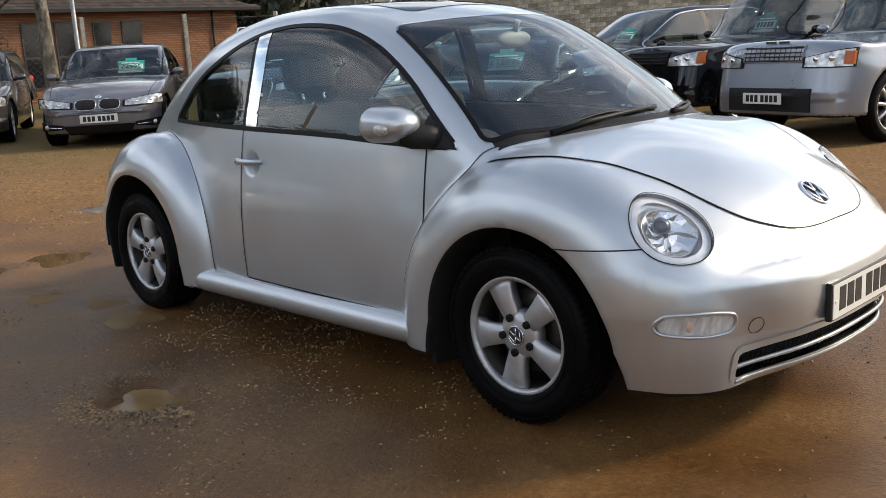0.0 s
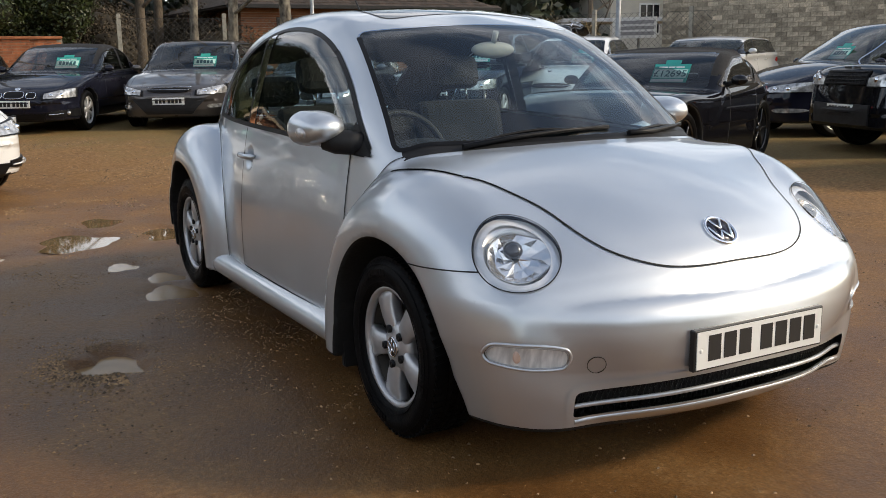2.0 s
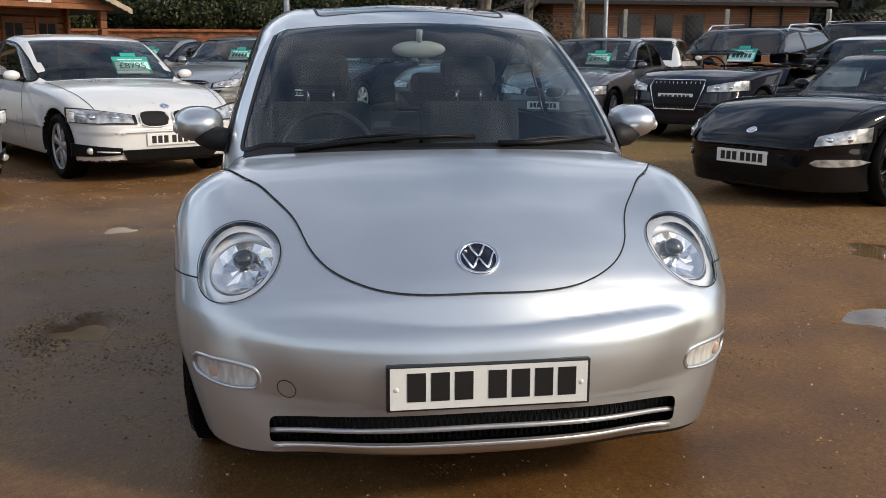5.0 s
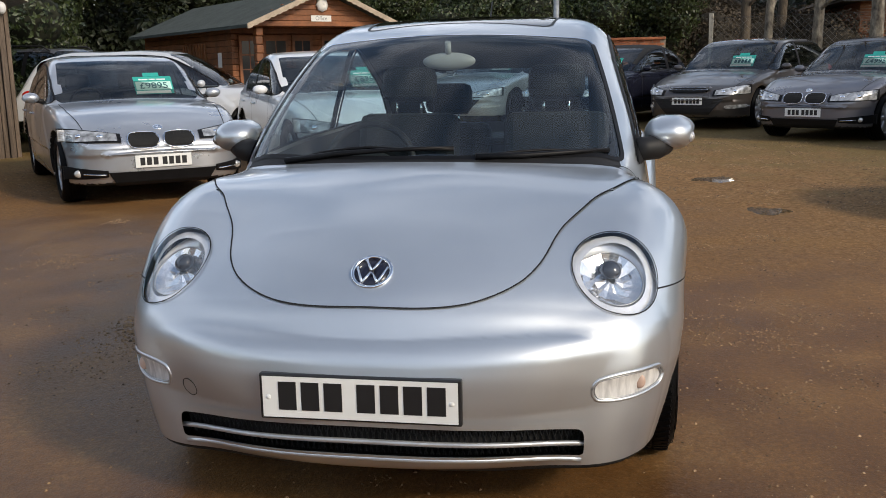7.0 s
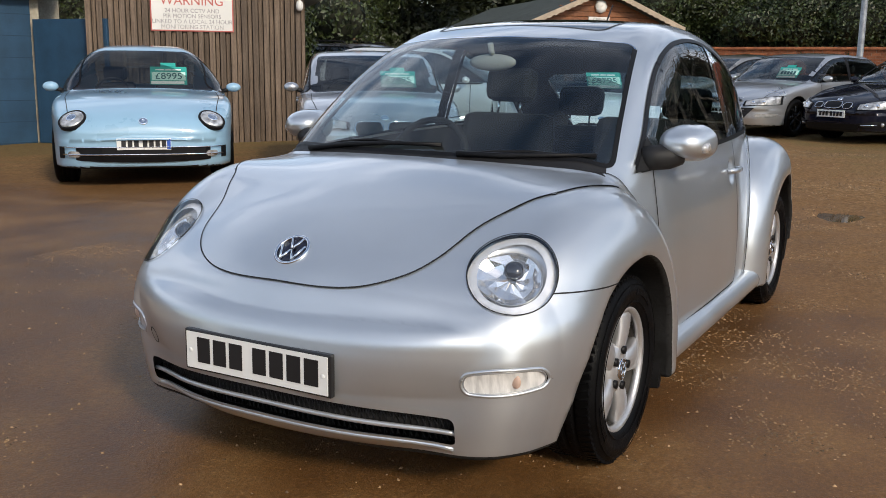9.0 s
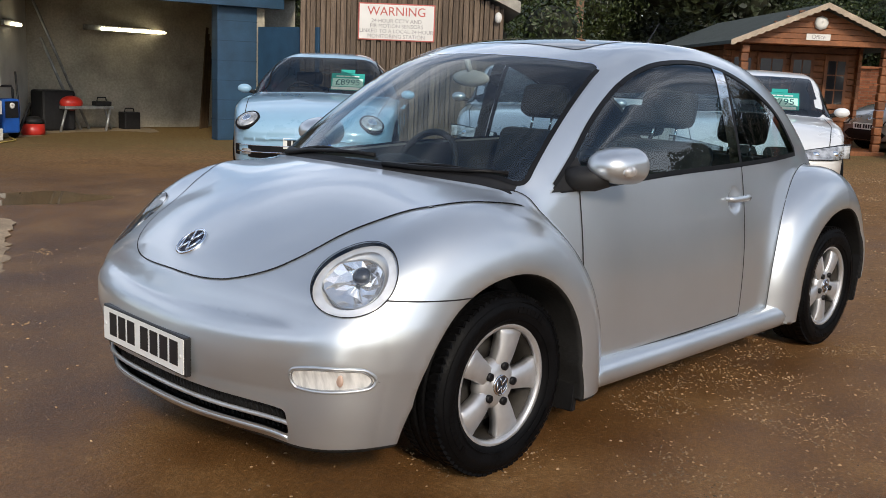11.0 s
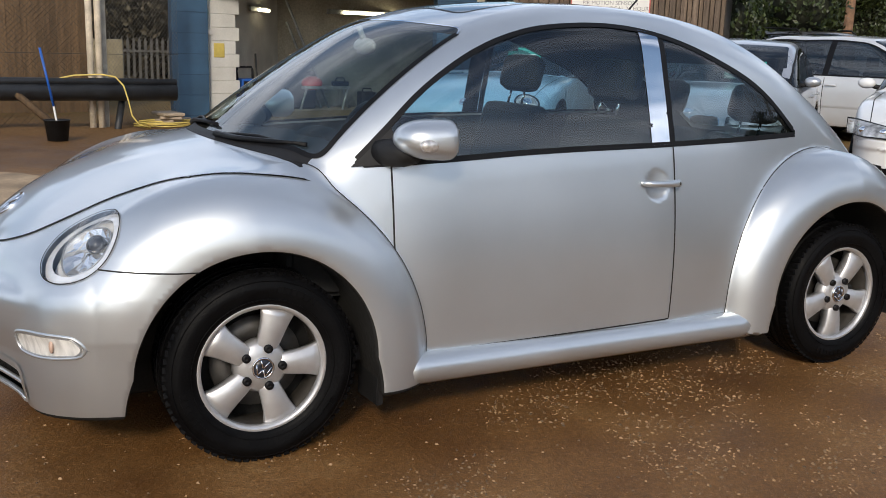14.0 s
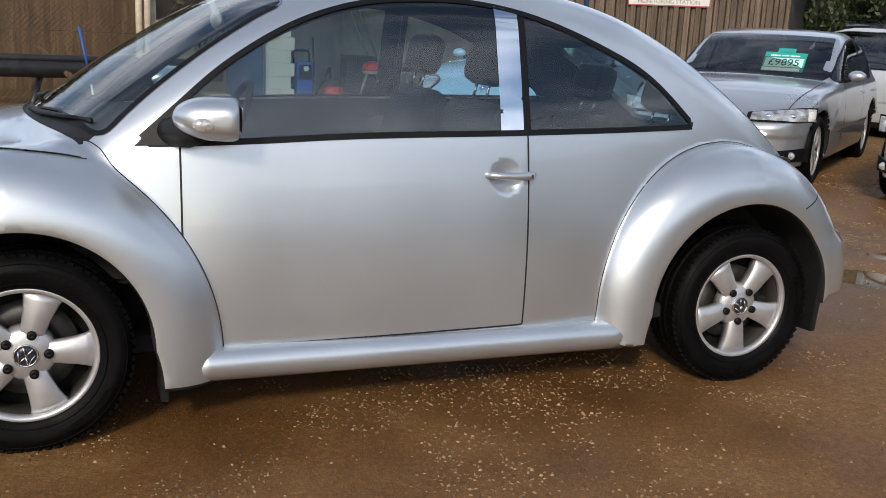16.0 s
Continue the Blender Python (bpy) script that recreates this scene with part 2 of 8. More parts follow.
ROOF_LINE = curve([1.75, 1.5, 1.35, 1.25, 1.0, 0.8, 0.63, 0.45, 0.2, -0.1, -0.5, -0.75, -1.0, -1.2, -1.5, -1.7, -1.85, -1.95, -2.05],
                  [0.30, 0.70, 0.86, 0.935, 1.12, 1.25, 1.342, 1.400, 1.443, 1.458, 1.430, 1.375, 1.275, 1.165, 0.965, 0.80, 0.64, 0.47, -0.2])
BELT_WIDTH = curve([1.35, 1.15, 1.02, 0.927, 0.8, 0.4, 0.0, -0.33, -0.7, -1.06, -1.5, -1.85, -2.0],
                   [0.60, 0.675, 0.70, 0.717, 0.735, 0.750, 0.753, 0.748, 0.718, 0.650, 0.53, 0.40, 0.33])
TUMBLE = curve([0.15, 0.28, 0.45, 0.64, 0.8, 0.92, 1.0, 1.15, 1.35, 1.5],
               [0.03, 0.047, 0.052, 0.043, 0.022, 0.0, -0.020, -0.064, -0.130, -0.20])
HOOD_LINE = curve([0.9, 1.1, 1.25, 1.4, 1.6, 1.75, 1.884, 1.95, 1.985, 2.005, 2.02, 2.10],
                  [0.965, 0.955, 0.935, 0.905, 0.845, 0.782, 0.70, 0.642, 0.595, 0.545, 0.48, -0.10])
BUMPER_OUT = curve([0.15, 0.19, 0.24, 0.32, 0.40, 0.47, 0.52, 0.56, 0.60],
                   [-0.16, -0.066, -0.020, -0.008, 0.0, -0.004, -0.022, -0.065, -0.12])
FRONT_AXLE, REAR_AXLE, AXLE_Z = 1.2575, -1.2575, 0.305
DISH_Y = 0.7685 + 0.0758


def drum(x, a, z, cx, cz, radius, width, soft, squash):
    """A fender: a round-shouldered drum on the axle, straight down below its middle."""
    r = np.hypot(x - cx, np.maximum(z - cz, 0) * squash)
    qr, qa = r - (radius - soft), a - (width - soft)
    return np.hypot(np.maximum(qr, 0), np.maximum(qa, 0)) + np.minimum(np.maximum(qr, qa), 0) - soft


def body_parts(p):
    """Cabin, front end and rear fenders, each as a distance."""
    x, a, z = p[..., 0], np.sqrt(p[..., 1] ** 2 + 1e-8), p[..., 2]
    # cabin
    lean = np.clip(x / 0.5, 0, 1)
    xs = x + 0.45 * a * a * lean * lean * (3 - 2 * lean)
    crown = 0.10 - 0.085 * np.clip((xs - 0.55) / 0.6, 0, 1)
    top = (z - ROOF_LINE(xs) + crown * a * a) * np.where(x > 0.45, 0.84, 0.93)
    side = a - BELT_WIDTH(x) - TUMBLE(z)
    cabin = smax(top, side, 0.13)
    cabin = smax(cabin, 0.20 - z, 0.03)
    cabin = smax(cabin, x - 1.5, 0.02)
    # hood dome
    hx = x + 0.30 * a * a
    dome = (z - HOOD_LINE(hx) + 0.10 * a * a) * 0.85
    dome = smax(dome, a - 0.72, 0.1)
    dome = smax(dome, 0.9 - x, 0.02)
    dome = smax(dome, 0.44 - z, 0.04)
    # front fenders and bumper, drawn in towards the ground
    low = np.clip((0.43 - z) / 0.24, 0, 1.1) ** 1.25
    f = drum(x, a + 0.060 * np.clip((x - 1.27) / 0.45, 0, 1) ** 1.3 + 0.047 * low * np.clip((x - 1.356) / 0.2, 0, 1) + 0.03 * np.clip((x - 1.5) / 0.3, 0, 1) ** 1.5 * np.clip((0.555 - z) / 0.15, 0, 1), z, 1.27, 0.28, 0.617, 0.862, 0.195, 1.04)
    f = smax(f, 0.176 - z, 0.02)
    out = BUMPER_OUT(z)
    bx, ba = np.maximum(x - 1.2, 0) / (0.862 + out), a / (0.838 + 0.333 * out - 0.069 * low)
    ne = 3 - 0.56 * np.clip((0.555 - z) / 0.2, 0, 1)
    bump = ((bx ** ne + ba ** ne + 1e-9) ** (1 / ne) - 1) * 0.86
    bump = np.maximum(bump, 1.3 - x)
    bump = smax(bump, 0.176 - z, 0.02)
    bump = smax(bump, z - 0.560, 0.026)
    front = smin(smin(dome, f, 0.05), smin(f, bump, 0.10), 0.03)
    # rear fenders and bumper
    r = drum(x, a + 0.05 * np.clip((-1.25 - x) / 0.4, 0, 1), z, -1.20, 0.335, 0.597, 0.857, 0.18, 1.06)
    r = np.maximum(r, 0.19 + 0.14 * np.clip((-1.50 - x) / 0.15, 0, 1) - z)
    rx, ra = np.maximum(-1.2 - x, 0) / (0.80 + out), a / (0.84 + 0.8 * out)
    rear = ((rx ** 3 + ra ** 3 + 1e-9) ** (1 / 3) - 1) * 0.86
    rear = np.maximum(rear, x + 1.3)
    rear = smax(rear, 0.30 - z, 0.03)
    rear = smax(rear, z - 0.575, 0.03)
    r = smin(r, rear, 0.06)
    return cabin, front, r


def body(p):
    cabin, front, r = body_parts(p)
    x, a, z = p[..., 0], np.abs(p[..., 1]), p[..., 2]
    d = smin(smin(cabin, front, 0.012), r, 0.012)
    # wheel wells
    for cx, rad in ((FRONT_AXLE, 0.362), (REAR_AXLE + 0.04, 0.394)):
        grow = 0.05 * np.clip((AXLE_Z - z) / 0.15, 0, 1)
        well = np.hypot(x - cx, z - AXLE_Z) - rad - grow
        well = np.maximum(well, 0.50 - a)
        d = smax(d, -well, 0.012)
    # round dish behind each door handle
    dish = np.sqrt((x + 0.250) ** 2 + (a - DISH_Y) ** 2 + (z - 0.808) ** 2) - 0.0908
    return smax(d, -dish, 0.005)


# ---------- surface of a form that is given as a distance
def shell(form, lo, hi, h):
    """Points and quads of the surface where form is zero (surface nets), settled on the form itself."""
    n = [int(round((b - a) / h)) + 1 for a, b in zip(lo, hi)]
    ax = [np.linspace(a, b, k) for a, b, k in zip(lo, hi, n)]
    d = np.empty(n)
    for i in range(0, n[0], 24):
        d[i:i + 24] = form(np.stack(np.meshgrid(ax[0][i:i + 24], ax[1], ax[2], indexing="ij"), -1))
    step = np.array([a[1] - a[0] for a in ax])
    s = d < 0
    c = [k - 1 for k in n]
    total, count = np.zeros((*c, 3)), np.zeros(c)
    for axis in range(3):
        o = [k for k in range(3) if k != axis]
        for u in (0, 1):
            for v in (0, 1):
                sl = [None] * 3
                sl[axis], sl[o[0]], sl[o[1]] = slice(0, c[axis]), slice(u, u + c[o[0]]), slice(v, v + c[o[1]])
                s2 = list(sl)
                s2[axis] = slice(1, 1 + c[axis])
                a, b = d[tuple(sl)], d[tuple(s2)]
                cross = (a < 0) != (b < 0)
                w = np.where(cross, a / np.where(cross, a - b, 1), 0)
                total[..., axis] += np.where(cross, w, 0)
                total[..., o[0]] += np.where(cross, u, 0)
                total[..., o[1]] += np.where(cross, v, 0)
                count += cross
    act = count > 0
    index = np.full(c, -1)
    index[act] = np.arange(act.sum())
    cell = np.argwhere(act)
    p = (cell + total[act] / count[act][:, None]) * step + np.array(lo)
    faces = []
    for axis in range(3):
        o = [(axis + 1) % 3, (axis + 2) % 3]
        sl, s2 = [slice(1, k - 1) for k in n], [slice(1, k - 1) for k in n]
        sl[axis], s2[axis] = slice(0, n[axis] - 1), slice(1, n[axis])
        cross = s[tuple(sl)] != s[tuple(s2)]
        at = np.argwhere(cross)
        at[:, o[0]] += 1
        at[:, o[1]] += 1
        flip = s[tuple(at.T)]
        q = []
        for u, v in ((0, 0), (1, 0), (1, 1), (0, 1)):
            w = at.copy()
            w[:, o[0]] -= 1 - u
            w[:, o[1]] -= 1 - v
            q.append(index[tuple(w.T)])
        q = np.stack(q, 1)
        q[~flip] = q[~flip][:, ::-1]
        faces.append(q)
    return settle(form, p, h), np.concatenate(faces)


def steep(form, p, e=0.0015):
    return np.stack([form(p + e * np.eye(3)[k]) - form(p - e * np.eye(3)[k]) for k in range(3)], -1) / (2 * e)


def settle(form, p, h, rounds=4):
    for _ in range(rounds):
        g = steep(form, p)
        move = form(p)[:, None] * g / ((g * g).sum(-1, keepdims=True) + 1e-6)
        far = np.linalg.norm(move, axis=-1, keepdims=True)
        p = p - move * np.minimum(1, 0.6 * h / (far + 1e-9))
    return p


def facing(form, p):
    g = steep(form, p)
    return g / (np.linalg.norm(g, axis=-1, keepdims=True) + 1e-9)


def snap(form, p, edge, h):
    """Draws points near the line edge = 0 onto it, along the surface."""
    m = edge(p)
    near = np.abs(m) < 0.75 * h
    q = p[near]
    for _ in range(2):
        n, g = facing(form, q), steep(edge, q)
        g = g - (g * n).sum(-1, keepdims=True) * n
        q = q - np.clip(edge(q), -h, h)[:, None] * g / ((g * g).sum(-1, keepdims=True) + 0.05)
        q = settle(form, q, h, 1)
    p = p.copy()
    p[near] = q
    return p


def piece(name, p, faces, pick, material, parent, normals, lift=0.0, label=""):
    """The picked faces of a shell as a mesh of their own."""
    f = faces[pick]
    used, back = np.unique(f, return_inverse=True)
    if not len(f):
        return None
    return raw(name, p[used] + lift * normals[used], back.reshape(f.shape), material, parent, label, True, normals[used])


def line(name, p, faces, normals, edge, where, width, material, parent, lift=0.0012, label=""):
    """A ribbon on the shell along edge = 0: a shut line, a seal or a trim."""
    m = edge(p)
    fm = m[faces]
    cut = (fm.min(1) < 0) & (fm.max(1) >= 0)
    f = faces[cut]
    f = f[where(p[f].mean(1))]
    at, segs = {}, []
    for quad in f:
        hit = []
        for a, b in zip(quad.tolist(), np.roll(quad, -1).tolist()):
            if (m[a] < 0) != (m[b] < 0):
                key = (min(a, b), max(a, b))
                if key not in at:
                    w = m[a] / (m[a] - m[b])
                    nn = normals[a] + w * (normals[b] - normals[a])
                    at[key] = (len(at), p[a] + w * (p[b] - p[a]), nn / (np.linalg.norm(nn) + 1e-9))
                hit.append(at[key][0])
        if len(hit) >= 2:
            segs.append(hit[:2])
    if not segs:
        return None
    c, n = np.array([v[1] for v in at.values()]), np.array([v[2] for v in at.values()])
    g = steep(edge, c, 0.006)
    g = np.clip(g, -3, 3) - (np.clip(g, -3, 3) * n).sum(-1, keepdims=True) * n
    side = g / (np.linalg.norm(g, axis=-1, keepdims=True) + 1e-9) * width / 2
    vs = np.stack([c + n * lift - side, c + n * lift + side], 1).reshape(-1, 3)
    root = list(range(len(c)))

    def top(k):
        while root[k] != k:
            root[k] = root[root[k]]
            k = root[k]
        return k
    for i, j in segs:
        root[top(i)] = top(j)
    runs = {}
    for i, j in segs:
        runs.setdefault(top(i), []).append((2 * i, 2 * j, 2 * j + 1, 2 * i + 1))
    for quads in runs.values():
        if len(quads) > 2 and sum(np.linalg.norm(vs[q[0]] - vs[q[1]]) for q in quads) > 0.22:
            used, back = np.unique(np.array(quads), return_inverse=True)
            raw(name, vs[used], back.reshape(-1, 4), material, parent, label, False)


# ---------- the silver car
WINDOW_TOP = curve([0.925, 0.81, 0.69, 0.56, 0.42, 0.26, 0.06, -0.2, -0.3, -0.61, -0.87, -1.06],
                   [0.902, 1.005, 1.11, 1.20, 1.275, 1.33, 1.358, 1.355, 1.34, 1.245, 1.12, 0.962])
BELT_LINE = curve([0.93, 0.5, 0.36, -0.3, -1.06], [0.898, 0.917, 0.925, 0.943, 0.960])
HOOD_EDGE = curve([1.80, 1.72, 1.64, 1.54, 1.46, 1.40, 1.33, 1.24, 1.10, 0.9],
                  [0.455, 0.466, 0.493, 0.550, 0.595, 0.640, 0.676, 0.708, 0.715, 0.715])


def hero_ws(p):
    a = np.abs(p[..., 1])
    s = p[..., 0] + 0.45 * a * a
    return smax(smax(s - 1.235, 0.580 - s, 0.02), (a - 0.545 - 0.20 * (s - 0.6)) * 0.95, 0.05) + np.where(p[..., 2] < 0.85, 1, 0)


def hero_side(p):
    x, a, z = p[..., 0], np.abs(p[..., 1]), p[..., 2]
    return smax((z - WINDOW_TOP(x)) * 0.85, BELT_LINE(x) - z, 0.012) + np.where(a < 0.4, 1, 0) + np.where((x > 0.94) | (x < -1.09), 1, 0)


def hero_chrome(p):
    return np.maximum(hero_side(p), np.abs(p[..., 0] + 0.274) - 0.037)


def hero_sunroof(p):
    x, a, z = p[..., 0], np.abs(p[..., 1]), p[..., 2]
    return smax(np.abs(x - 0.13) - 0.26, a - 0.40 + 0.05 * x, 0.06) + np.where(z < 1.2, 1, 0)


def hero_rear_glass(p):
    x, a, z = p[..., 0], np.abs(p[..., 1]), p[..., 2]
    return smax(smax(x + 1.05, -1.62 - x, 0.03), a - 0.50, 0.08) + np.where(z < 0.9, 1, 0)


def hero_hood(p):
    x, a, z = p[..., 0], np.abs(p[..., 1]), p[..., 2]
    front = (a - HOOD_EDGE(x)) * 0.9
    tip = ((np.maximum(x - 1.60, 0) / 0.366) ** 2.6 + (a / 0.475) ** 2.6 + 1e-9) ** (1 / 2.6) - 1
    front = np.where(x > 1.72, np.maximum(tip * 0.40, -0.3), front)
    rear = 1.262 - (x + 0.40 * a * a)
    return smax(front, rear, 0.015) + np.where(z < 0.55, 1, 0)


HEAD_AT = (1.733, 0.647, 0.682)
FOG_Y, FOG_Z, FOG_W, FOG_R = 0.683, 0.406, 0.056, 0.035


def hero_head(p):
    q = np.stack([p[..., 0], np.abs(p[..., 1]), p[..., 2]], -1)
    return np.linalg.norm((q - HEAD_AT) * (0.95, 1.09, 0.99), axis=-1) - 0.134


def hero_fog(p):
    a, z = np.abs(p[..., 1]), p[..., 2]
    return np.hypot(np.maximum(np.abs(a - FOG_Y) - FOG_W, 0), z - FOG_Z - 0.05 * (a - 0.7)) - FOG_R + np.where(p[..., 0] < 1.6, 1, 0)


def hero_grille(p):
    a, z = np.abs(p[..., 1]), p[..., 2]
    qa, qz = a - 0.552, np.abs(z - 0.292 + 0.028 * (a / 0.5) ** 2) - 0.024
    return np.hypot(np.maximum(qa, 0), np.maximum(qz, 0)) + np.minimum(np.maximum(qa, qz), 0) - 0.026 + np.where(p[..., 0] < 1.7, 1, 0)


def hero_door(p):
    x, a, z = p[..., 0], np.abs(p[..., 1]), p[..., 2]
    cabin, front, rear = body_parts(p)
    lead = np.where(z > 0.60, x - 0.803, -1)
    return np.maximum(np.maximum(np.maximum(-0.331 - x, lead), 0.283 - 0.012 * x - z), np.minimum(z - 1.0, BELT_LINE(x) - 0.004 - z + 0.0) * 0 + (z - BELT_LINE(x) - 0.0)) + np.where(a < 0.5, 1, 0)


def hero_front_piece(p):
    """Under the shut line from the wheel arch by the headlamp to the hood: the bumper and nose."""
    x, a, z = p[..., 0], np.abs(p[..., 1]), p[..., 2]
    outer = z - 0.622 - 0.04 * np.maximum(x - 1.5, 0)
    inner = (1.70 - x) * 0.8 + (a - 0.47) * 0.25
    return np.where(a > 0.62, outer, inner) + np.where(x < 1.38, 1, 0)


def crease(p):
    cabin, front, rear = body_parts(p)
    return np.minimum(front, rear) - cabin


FACETS = mat("lamp_facets", (0.92, 0.93, 0.94), 0.12, 0.85, vary=0.04)
LAMP_RIM = mat("lamp_rim", (0.42, 0.43, 0.44), 0.3, 0.6, coat=0.6)
INDICATOR = mat("indicator_lens", (0.68, 0.67, 0.65), 0.3, 0.0, vary=0.25, scale=26, coat=1.0, stretch=(0.3, 3, 0.6))


def hero_arch(p):
    """The lip of each wheel arch."""
    x, a, z = p[..., 0], np.abs(p[..., 1]), p[..., 2]
    grow = 0.05 * np.clip((AXLE_Z - z) / 0.15, 0, 1)
    d = np.minimum(np.hypot(x - FRONT_AXLE, z - AXLE_Z) - 0.362, np.hypot(x - REAR_AXLE - 0.04, z - AXLE_Z) - 0.394)
    return d - grow - 0.006


def hero_bottom(p):
    return p[..., 2] - 0.184


def build_hero(m):
    car = thing("small_car", m, "silver two-door small car with rounded fenders on wet mud", "car")
    h = 0.014
    p, f = shell(body, (-2.10, -0.952, 0.13), (2.142, 0.952, 1.53), h)
    for edge in (hero_ws, hero_side, hero_sunroof, hero_head, hero_fog, hero_grille, hero_hood, hero_arch, hero_bottom):
        p = snap(body, p, edge, h)
    nv = facing(body, p)
    c = p[f].mean(1)
    nf = facing(body, c)
    x, y, z, a = c[:, 0], c[:, 1], c[:, 2], np.abs(c[:, 1])
    cabin, front, rear = body_parts(c)
    left = {}

    def take(pick):
        got = pick & ~left["done"]
        left["done"] |= got
        return got
    left["done"] = np.zeros(len(f), bool)
    well = (hero_arch(c) < 0) & (a > 0.45)
    for s in (1, -1):
        for ahead in (True, False):
            piece("wheel_arch_liner", p, f, take(well & (y * s > 0) & ((x > 0) == ahead)), LINER, car, nv, label="matt black wheel arch lining")
    piece("underbody", p, f, take((hero_bottom(c) < 0) | ((nf[:, 2] < -0.75) & (z < 0.26) & (x < 1.2))), LINER, car, nv)
    ws = piece("windscreen", p, f, take(hero_ws(c) < 0), GLASS_SCREEN, car, nv, label="clear windscreen reflecting the cloudy sky")
    chrome = take(hero_chrome(c) < 0)
    side = hero_side(c) < 0
    panes = []
    for s, word in ((1, "left"), (-1, "right")):
        on = (y * s > 0)
        piece("pillar_trim", p, f, chrome & on, CHROME, car, nv, 0.003, "polished chrome pillar trim")
        piece("mirror_base", p, f, take(side & on & (x > 0.80)), BLACK_PLASTIC, car, nv)
        panes.append(piece("side_window", p, f, take(side & on & (x > -0.236)), GLASS_SIDE, car, nv, label="tinted side window"))
        panes.append(piece("quarter_window", p, f, take(side & on & (x < -0.345)), GLASS_SIDE, car, nv, label="tinted rear quarter window"))
        piece("window_post", p, f, take(side & on), SEAL, car, nv)
    panes.append(piece("rear_window", p, f, take(hero_rear_glass(c) < 0), GLASS_SIDE, car, nv))
    panes.append(piece("sunroof", p, f, take(hero_sunroof(c) < 0), GLASS_DARK, car, nv, label="dark glass sunroof"))
    for ob in (ws, *panes):
        ob.visible_shadow = False
    head = hero_head(c) < 0
    lens = []
    for s in (1, -1):
        on = (y * s > 0)
        lens.append(piece("headlamp", p, f, take(head & on), LENS, car, nv, 0.004, "round clear headlamp lens"))
        lens[-1].visible_shadow = False
        piece("headlamp_rim_bowl", p, f, head & on & (hero_head(c) > -0.020), REFLECTOR, lens[-1], nv, -0.015, "pale outer reflector")
        line("headlamp_inner_rim", p, f, nv, lambda q: hero_head(q) + 0.020, lambda q: (q[:, 0] > 1.4) & (q[:, 1] * s > 0), 0.016, REFLECTOR, lens[-1], -0.013)
    fog = hero_fog(c) < 0
    for s in (1, -1):
        on = (y * s > 0)
        lens.append(piece("indicator_lamp", p, f, take(fog & on), INDICATOR, car, nv, -0.004, "clear bumper indicator lamp"))
    slot = take(hero_grille(c) < 0)
    piece("grille_mesh", p, f, slot, LINER, car, nv, -0.035, "black lower grille mesh")
    s_cowl = x + 0.45 * a * a
    piece("cowl_panel", p, f, take((hero_hood(c) >= 0) & (x > 0.9) & (x + 0.40 * a * a < 1.263) & (s_cowl > 1.20) & (z > 0.88) & (a < 0.66)), BLACK_PLASTIC, car, nv)
    piece("hood", p, f, take(hero_hood(c) < 0), SILVER, car, nv, 0.003, "silver hood with rounded nose")
    piece("front_bumper", p, f, take((hero_front_piece(c) < 0) & (front < cabin)), SILVER, car, nv, label="silver front bumper with thin lower grille")
    for s in (1, -1):
        on = y * s > 0
        piece("front_fender", p, f, take(on & (front < cabin) & (front < rear)), SILVER, car, nv)
        piece("rear_fender", p, f, take(on & (rear < cabin) & (x > -1.66)), SILVER, car, nv)
        piece("door", p, f, take(on & (hero_door(c) < 0)), SILVER, car, nv, label="silver front door")
    piece("rear_bumper", p, f, take((x < -1.60) & (z < 0.62)), SILVER, car, nv)
    cab = ~left["done"]
    piece("cabin_shell", p, f, take(cab), SILVER, car, nv, label="silver arched roof, pillars and quarter panels")
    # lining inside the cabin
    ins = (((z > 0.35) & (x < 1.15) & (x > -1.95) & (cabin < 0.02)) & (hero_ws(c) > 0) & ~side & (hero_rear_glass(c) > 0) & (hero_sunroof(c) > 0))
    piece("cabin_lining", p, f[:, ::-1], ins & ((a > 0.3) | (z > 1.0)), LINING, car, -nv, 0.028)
    # shut lines, seals and trims
    def both(name, edge, where, *rest, **more):
        for s in (1, -1):
            line(name, p, f, nv, edge, lambda q: where(q) & (q[:, 1] * s > 0), *rest, **more)
    up = lambda q: q[:, 2] > 0.2
    line("hood_gap", p, f, nv, hero_hood, lambda q: (q[:, 0] > 1.02) & (q[:, 2] > 0.5) & ((q[:, 0] + 0.40 * q[:, 1] ** 2 > 1.285) | (np.abs(q[:, 1]) < 0.62)), 0.0045, GAP, car, 0.0040)
    both("door_gap", hero_door, lambda q: (np.abs(q[:, 2] - BELT_LINE(q[:, 0])) > 0.01) & (body_parts(q)[0] < 0.012) & (crease(q) > -0.0), 0.006, GAP, car, 0.0015)
    both("bumper_gap", hero_front_piece, lambda q: (q[:, 0] > 1.40) & (hero_hood(q) > 0.005) & (hero_head(q) > 0) & (np.abs(q[:, 1]) < 0.88) & (np.abs(np.abs(q[:, 1]) - 0.62) > 0.012), 0.0045, GAP, car)
    both("fender_seam", crease, lambda q: (q[:, 2] > 0.26) & (q[:, 0] < 1.12) & (q[:, 0] > -1.75) & (np.abs(q[:, 1]) > 0.5), 0.0035, GAP, car, 0.002)
    both("rear_bumper_gap", lambda q: q[..., 2] - 0.686 + (q[..., 0] + 1.49) * 0.37, lambda q: (q[:, 0] < -1.46) & (q[:, 0] > -1.80) & (np.abs(q[:, 1]) > 0.45), 0.0045, GAP, car)
    both("window_seal", hero_side, lambda q: np.abs(q[:, 1]) > 0.4, 0.020, SEAL, car, 0.003, label="black rubber window seal")
